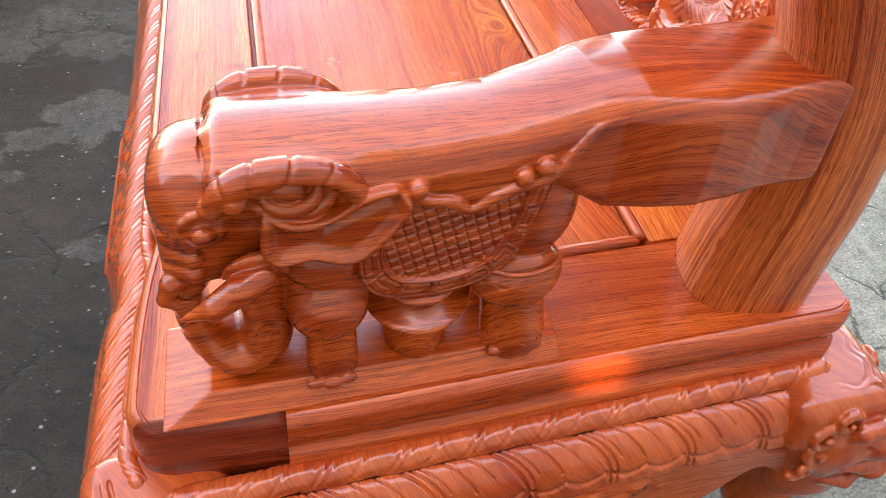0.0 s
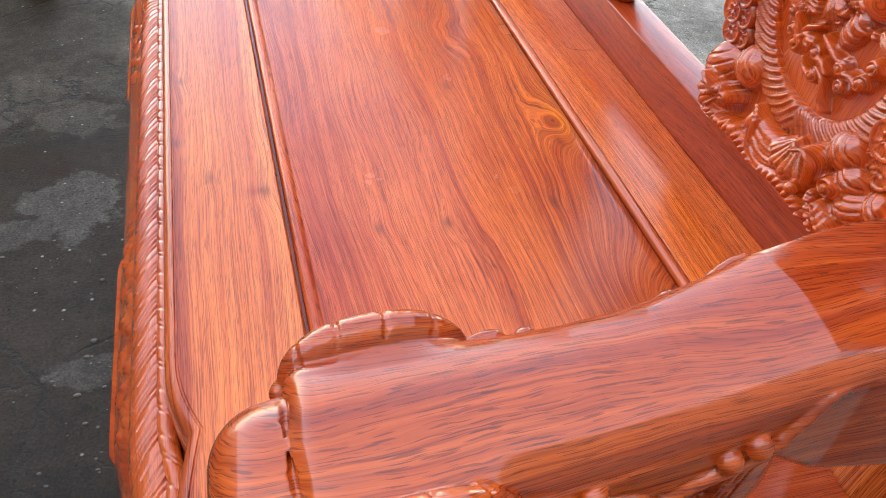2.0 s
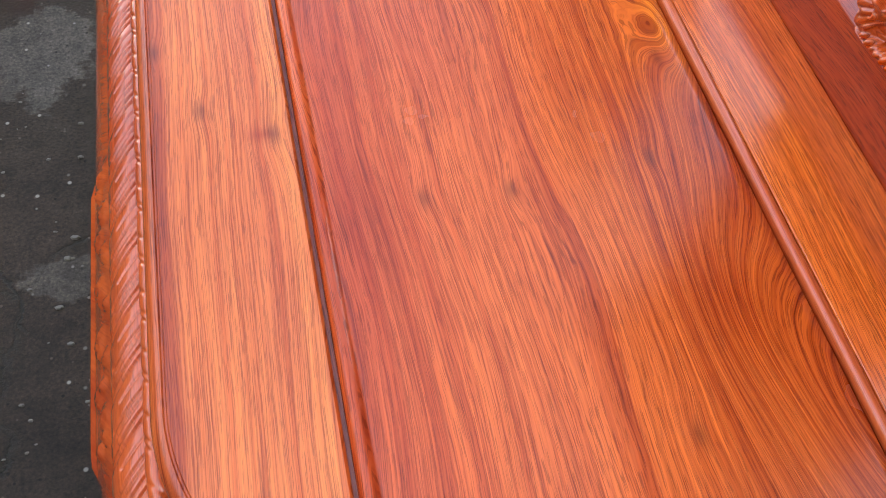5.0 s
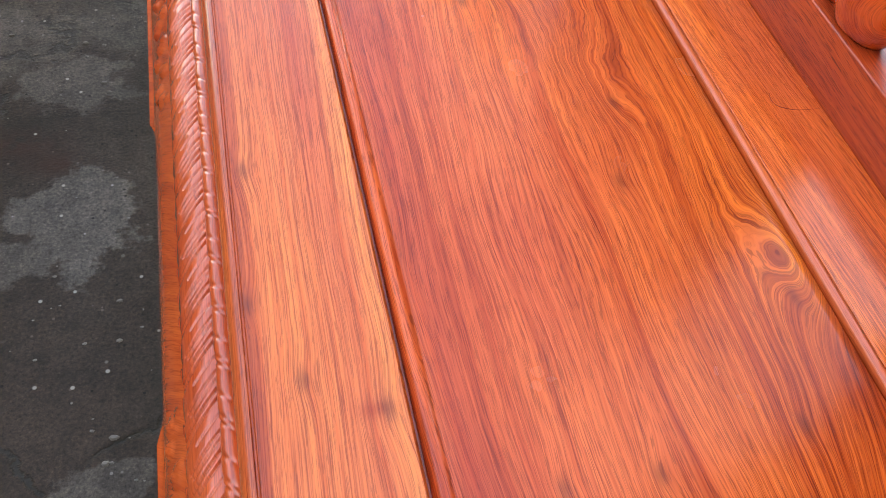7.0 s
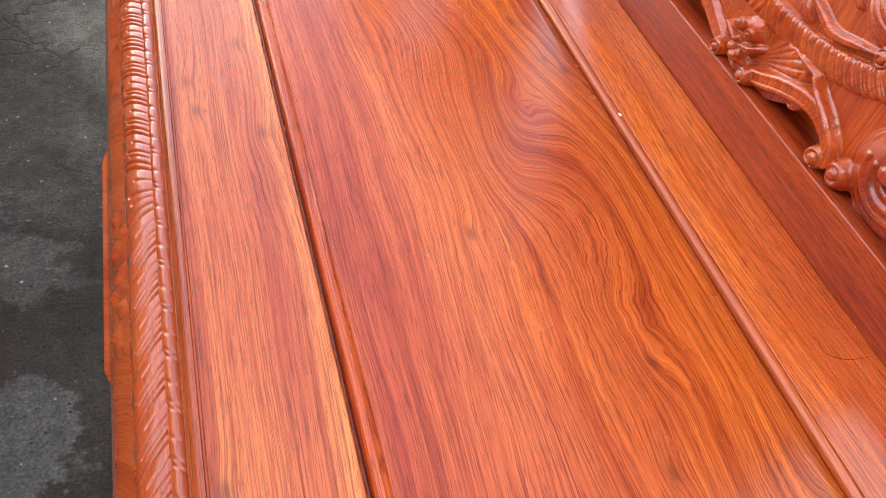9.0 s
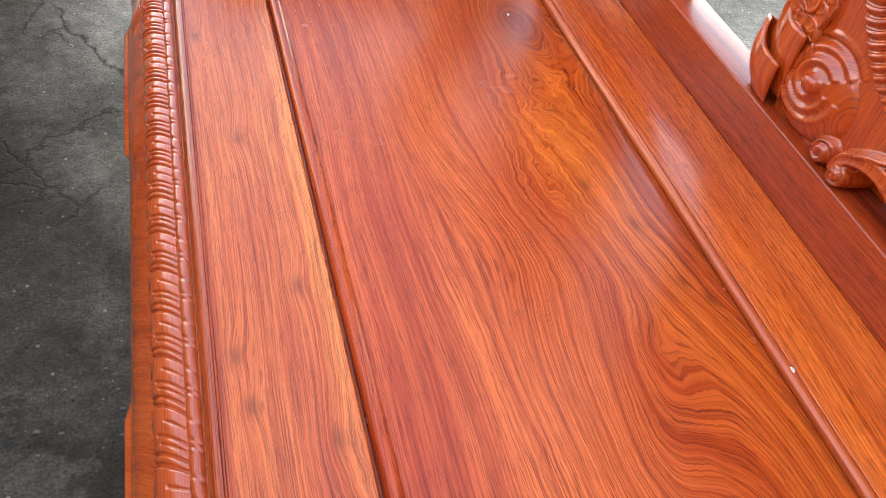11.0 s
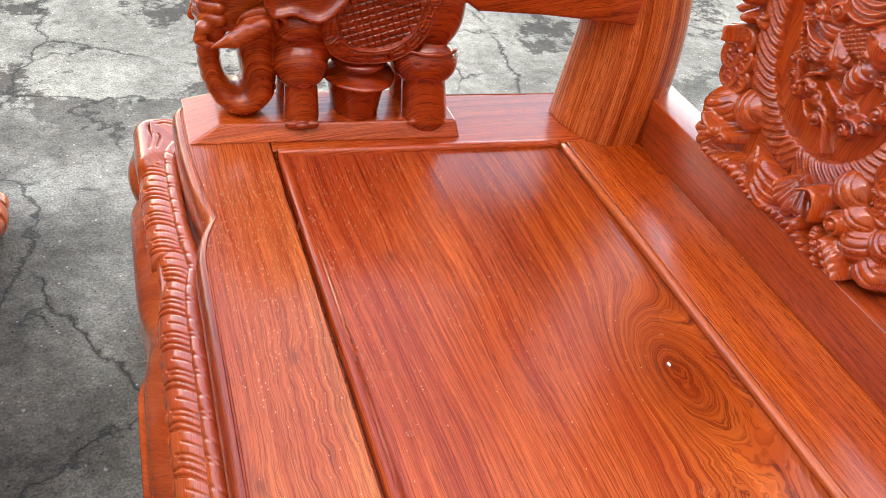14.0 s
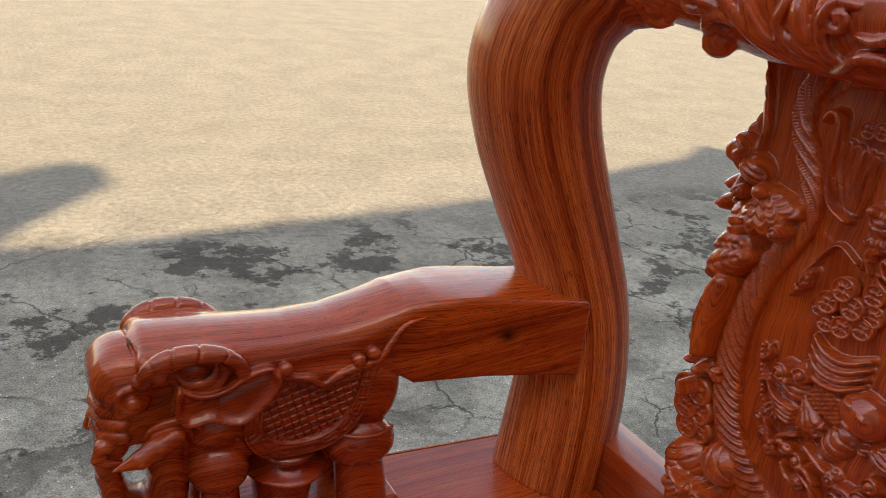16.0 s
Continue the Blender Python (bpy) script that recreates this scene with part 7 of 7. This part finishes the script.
        me = mesh_of("crest", W, F if side > 0 else F[:, ::-1], WOOD_BACK)
        part("crest", me, bench, "heavy crest rail carved with scrolls and acanthus leaves")


side_board(-1)
side_board(1)
centre_board()
make_crest()


# ---- neighbouring furniture: only its claw feet come into view ----
def claw_leg():
    """A bowed leg with a claw foot; the foot points along +x."""
    c = Clay((-0.12, -0.07, -0.004), (0.10, 0.07, 0.40), 0.0032)
    c.line([(-0.045, 0, 0.38), (-0.020, 0, 0.31), (-0.030, 0, 0.22), (-0.036, 0, 0.14), (-0.022, 0, 0.085), (0.004, 0, 0.056), (0.022, 0, 0.050)], [0.050, 0.050, 0.040, 0.037, 0.044, 0.050, 0.044], 0.014)
    c.ball((0.030, 0, 0.044), (0.040, 0.048, 0.042), 0.010)
    # rolled toe with a scroll on either side, and a knuckle on top
    c.limb((0.044, -0.036, 0.052), (0.044, 0.036, 0.052), 0.024, 0.024, 0.004)
    c.line([(0.012, -0.020, 0.094), (0.034, 0.0, 0.098), (0.012, 0.020, 0.094)], [0.012, 0.016, 0.012], 0.008)
    for v in (-1, 1):
        spin = [(0.044 + (0.021 - 0.0011 * i) * math.cos(0.5 * i), v * 0.057, 0.052 + (0.021 - 0.0011 * i) * math.sin(0.5 * i)) for i in range(17)]
        c.line(spin, 0.0030, 0.001, "cut")
    for v in (-0.017, 0.017):
        c.line([(0.030, v * 1.1, 0.090), (0.058, v, 0.074), (0.071, v, 0.048), (0.062, v, 0.018)], 0.0028, 0.001, "cut")
    for k in range(4):
        c.ball((0.035 - 0.004 * k, 0.012 * (-1) ** k, 0.36 - 0.028 * k), (0.018, 0.018, 0.016), 0.004)
    c.box((0, 0, -0.02), (0.2, 0.2, 0.0205), 0.0005, 0.0005, "cut")
    return c.shape()


def make_neighbours():
    V, F = claw_leg()
    me = mesh_of("leg", V, F, WOOD_LEG)

    def piece(name, label, category, y0, y1, x_front, depth, turn=0):
        ob = thing(name, label, category)
        w = (y1 - y0) / 2
        # the far front foot stays where it is seen; the piece turns about it
        ob.location = (x_front - 0.062 - w * math.sin(radians(turn)), y1 - w * math.cos(radians(turn)), 0)
        ob.rotation_euler = (0, 0, radians(-turn))
        for x, y, rz in ((0, -w, 0), (0, w, 0), (-depth, -w, 180), (-depth, w, 180)):
            leg = part("leg", me, ob, "bowed leg with a claw foot")
            leg.location, leg.rotation_euler = (x, y, 0.0), (0, 0, radians(rz))
        top = slab("seat", [(-depth - 0.03, -w - 0.02), (0.02, -w - 0.02), (0.02, w + 0.02), (-depth - 0.03, w + 0.02)], 0.385, 0.43, WOOD_SIDE, 0.012)
        part("seat" if category == "chair" else "tabletop", top, ob, "moulded rosewood board")
        ap = slab("apron", [(-depth, -w), (-0.01, -w), (-0.01, w), (-depth, w)], 0.30, 0.384, WOOD_LEG, 0.008)
        part("apron", ap, ob, "carved apron")
        return ob

    piece("carved_chair", "carved rosewood armchair base with claw feet on wet concrete", "chair", 3.215, 3.655, -0.412, 0.36, 6.5)
    piece("low_table", "low carved rosewood table with claw feet facing the bench", "table", 2.02, 3.012, -0.437, 0.34, 18)


make_neighbours()


# ---- small traces on the seat ----
def make_dust():
    rng = random.Random(21)
    V, F = [], []
    for k in range(2400):
        y = 3.165 - abs(rng.gauss(0, 0.19))
        x = rng.uniform(-0.10, 0.30) if rng.random() < 0.5 else rng.gauss(-0.04, 0.05)
        if x < -0.108 or x > 0.38 or abs(x + 0.001) < 0.012 or y > 3.17:
            continue
        r, a = rng.uniform(0.0002, 0.0007), rng.uniform(0, 6.3)
        z = SEAT + 0.0003 if x < -0.006 else 0.4398
        o = len(V)
        for i in range(4):
            t = a + i * math.pi / 2
            V.append((x + r * math.cos(t), y + r * 1.6 * math.sin(t), z))
        V.append((x, y, z + r * 0.5))
        F += [[o + i, o + (i + 1) % 4, o + 4] for i in range(4)]
    ob = new("sawdust", mesh_of("sawdust", V, F, DUST, False))
    tagged(ob, "fine pale sawdust scattered over the seat's far end", "sawdust", kind="stuff")


make_dust()


def make_chips():
    """A white chip on the big knot, and a few specks of filler along the rear joint."""
    rng = random.Random(4)
    for name, label, spots in (("wood_chip", "small white chip of wood lying on the seat's knot", [(0.318, 2.768, 0.4395, 0.0034)]),
                               ("wood_chip", "tiny pale wood splinter lying on the rear bead", [(0.392, 2.149, 0.4442, 0.0035)]),
                               ("wood_filler", "specks of dark filler and dust in the rear plank joint", [(0.5065, 1.62 + 0.115 * k + rng.uniform(-0.04, 0.04), 0.4404, rng.uniform(0.0006, 0.0016)) for k in range(13)])):
        V, F = [], []
        for x, y, z, r in spots:
            o = len(V)
            for i in range(6):
                a = i * math.pi / 3
                q = r * rng.uniform(0.6, 1.0)
                V.append((x + q * 0.7 * math.cos(a), y + q * 1.2 * math.sin(a), z))
            V.append((x, y, z + r * 0.45))
            F += [[o + i, o + (i + 1) % 6, o + 6] for i in range(6)]
        tagged(new(name, mesh_of(name, V, F, CHIP if name == "wood_chip" else DUST, False)), label, "wood chip" if name == "wood_chip" else "filler", kind="" if name == "wood_chip" else "stuff")



def make_litter():
    """Crumbs of stone and mortar on the wet ground before the bench."""
    rng = random.Random(9)
    V, F = [], []
    for k in range(150):
        x, y = -0.19 - abs(rng.gauss(0, 0.16)), rng.choice((1.42, 1.42, 1.62, 1.95, 2.5)) + rng.gauss(0, 0.10)
        r = rng.choice((0.0012, 0.0016, 0.002, 0.003, 0.0045)) * rng.uniform(0.7, 1.2)
        turn, o = rng.uniform(0, 3.1), len(V)
        for z, q in ((0.0, 0.9), (0.35 * r, 1.0), (0.75 * r, 0.6)):
            for i in range(6):
                a = i * math.pi / 3 + turn
                w = r * q * rng.uniform(0.75, 1.1)
                V.append((x + 1.3 * w * math.cos(a), y + 0.8 * w * math.sin(a), z))
        F += [[o + 6 * b + i, o + 6 * b + (i + 1) % 6, o + 6 * b + 6 + (i + 1) % 6, o + 6 * b + 6 + i] for b in (0, 1) for i in range(6)] + [[o + 12 + i for i in range(6)]]
    tagged(new("gravel_litter", mesh_of("gravel_litter", V, F, PEBBLE, False)), "pale crumbs of stone and mortar scattered on wet concrete", "gravel", kind="stuff")


make_chips()
make_litter()
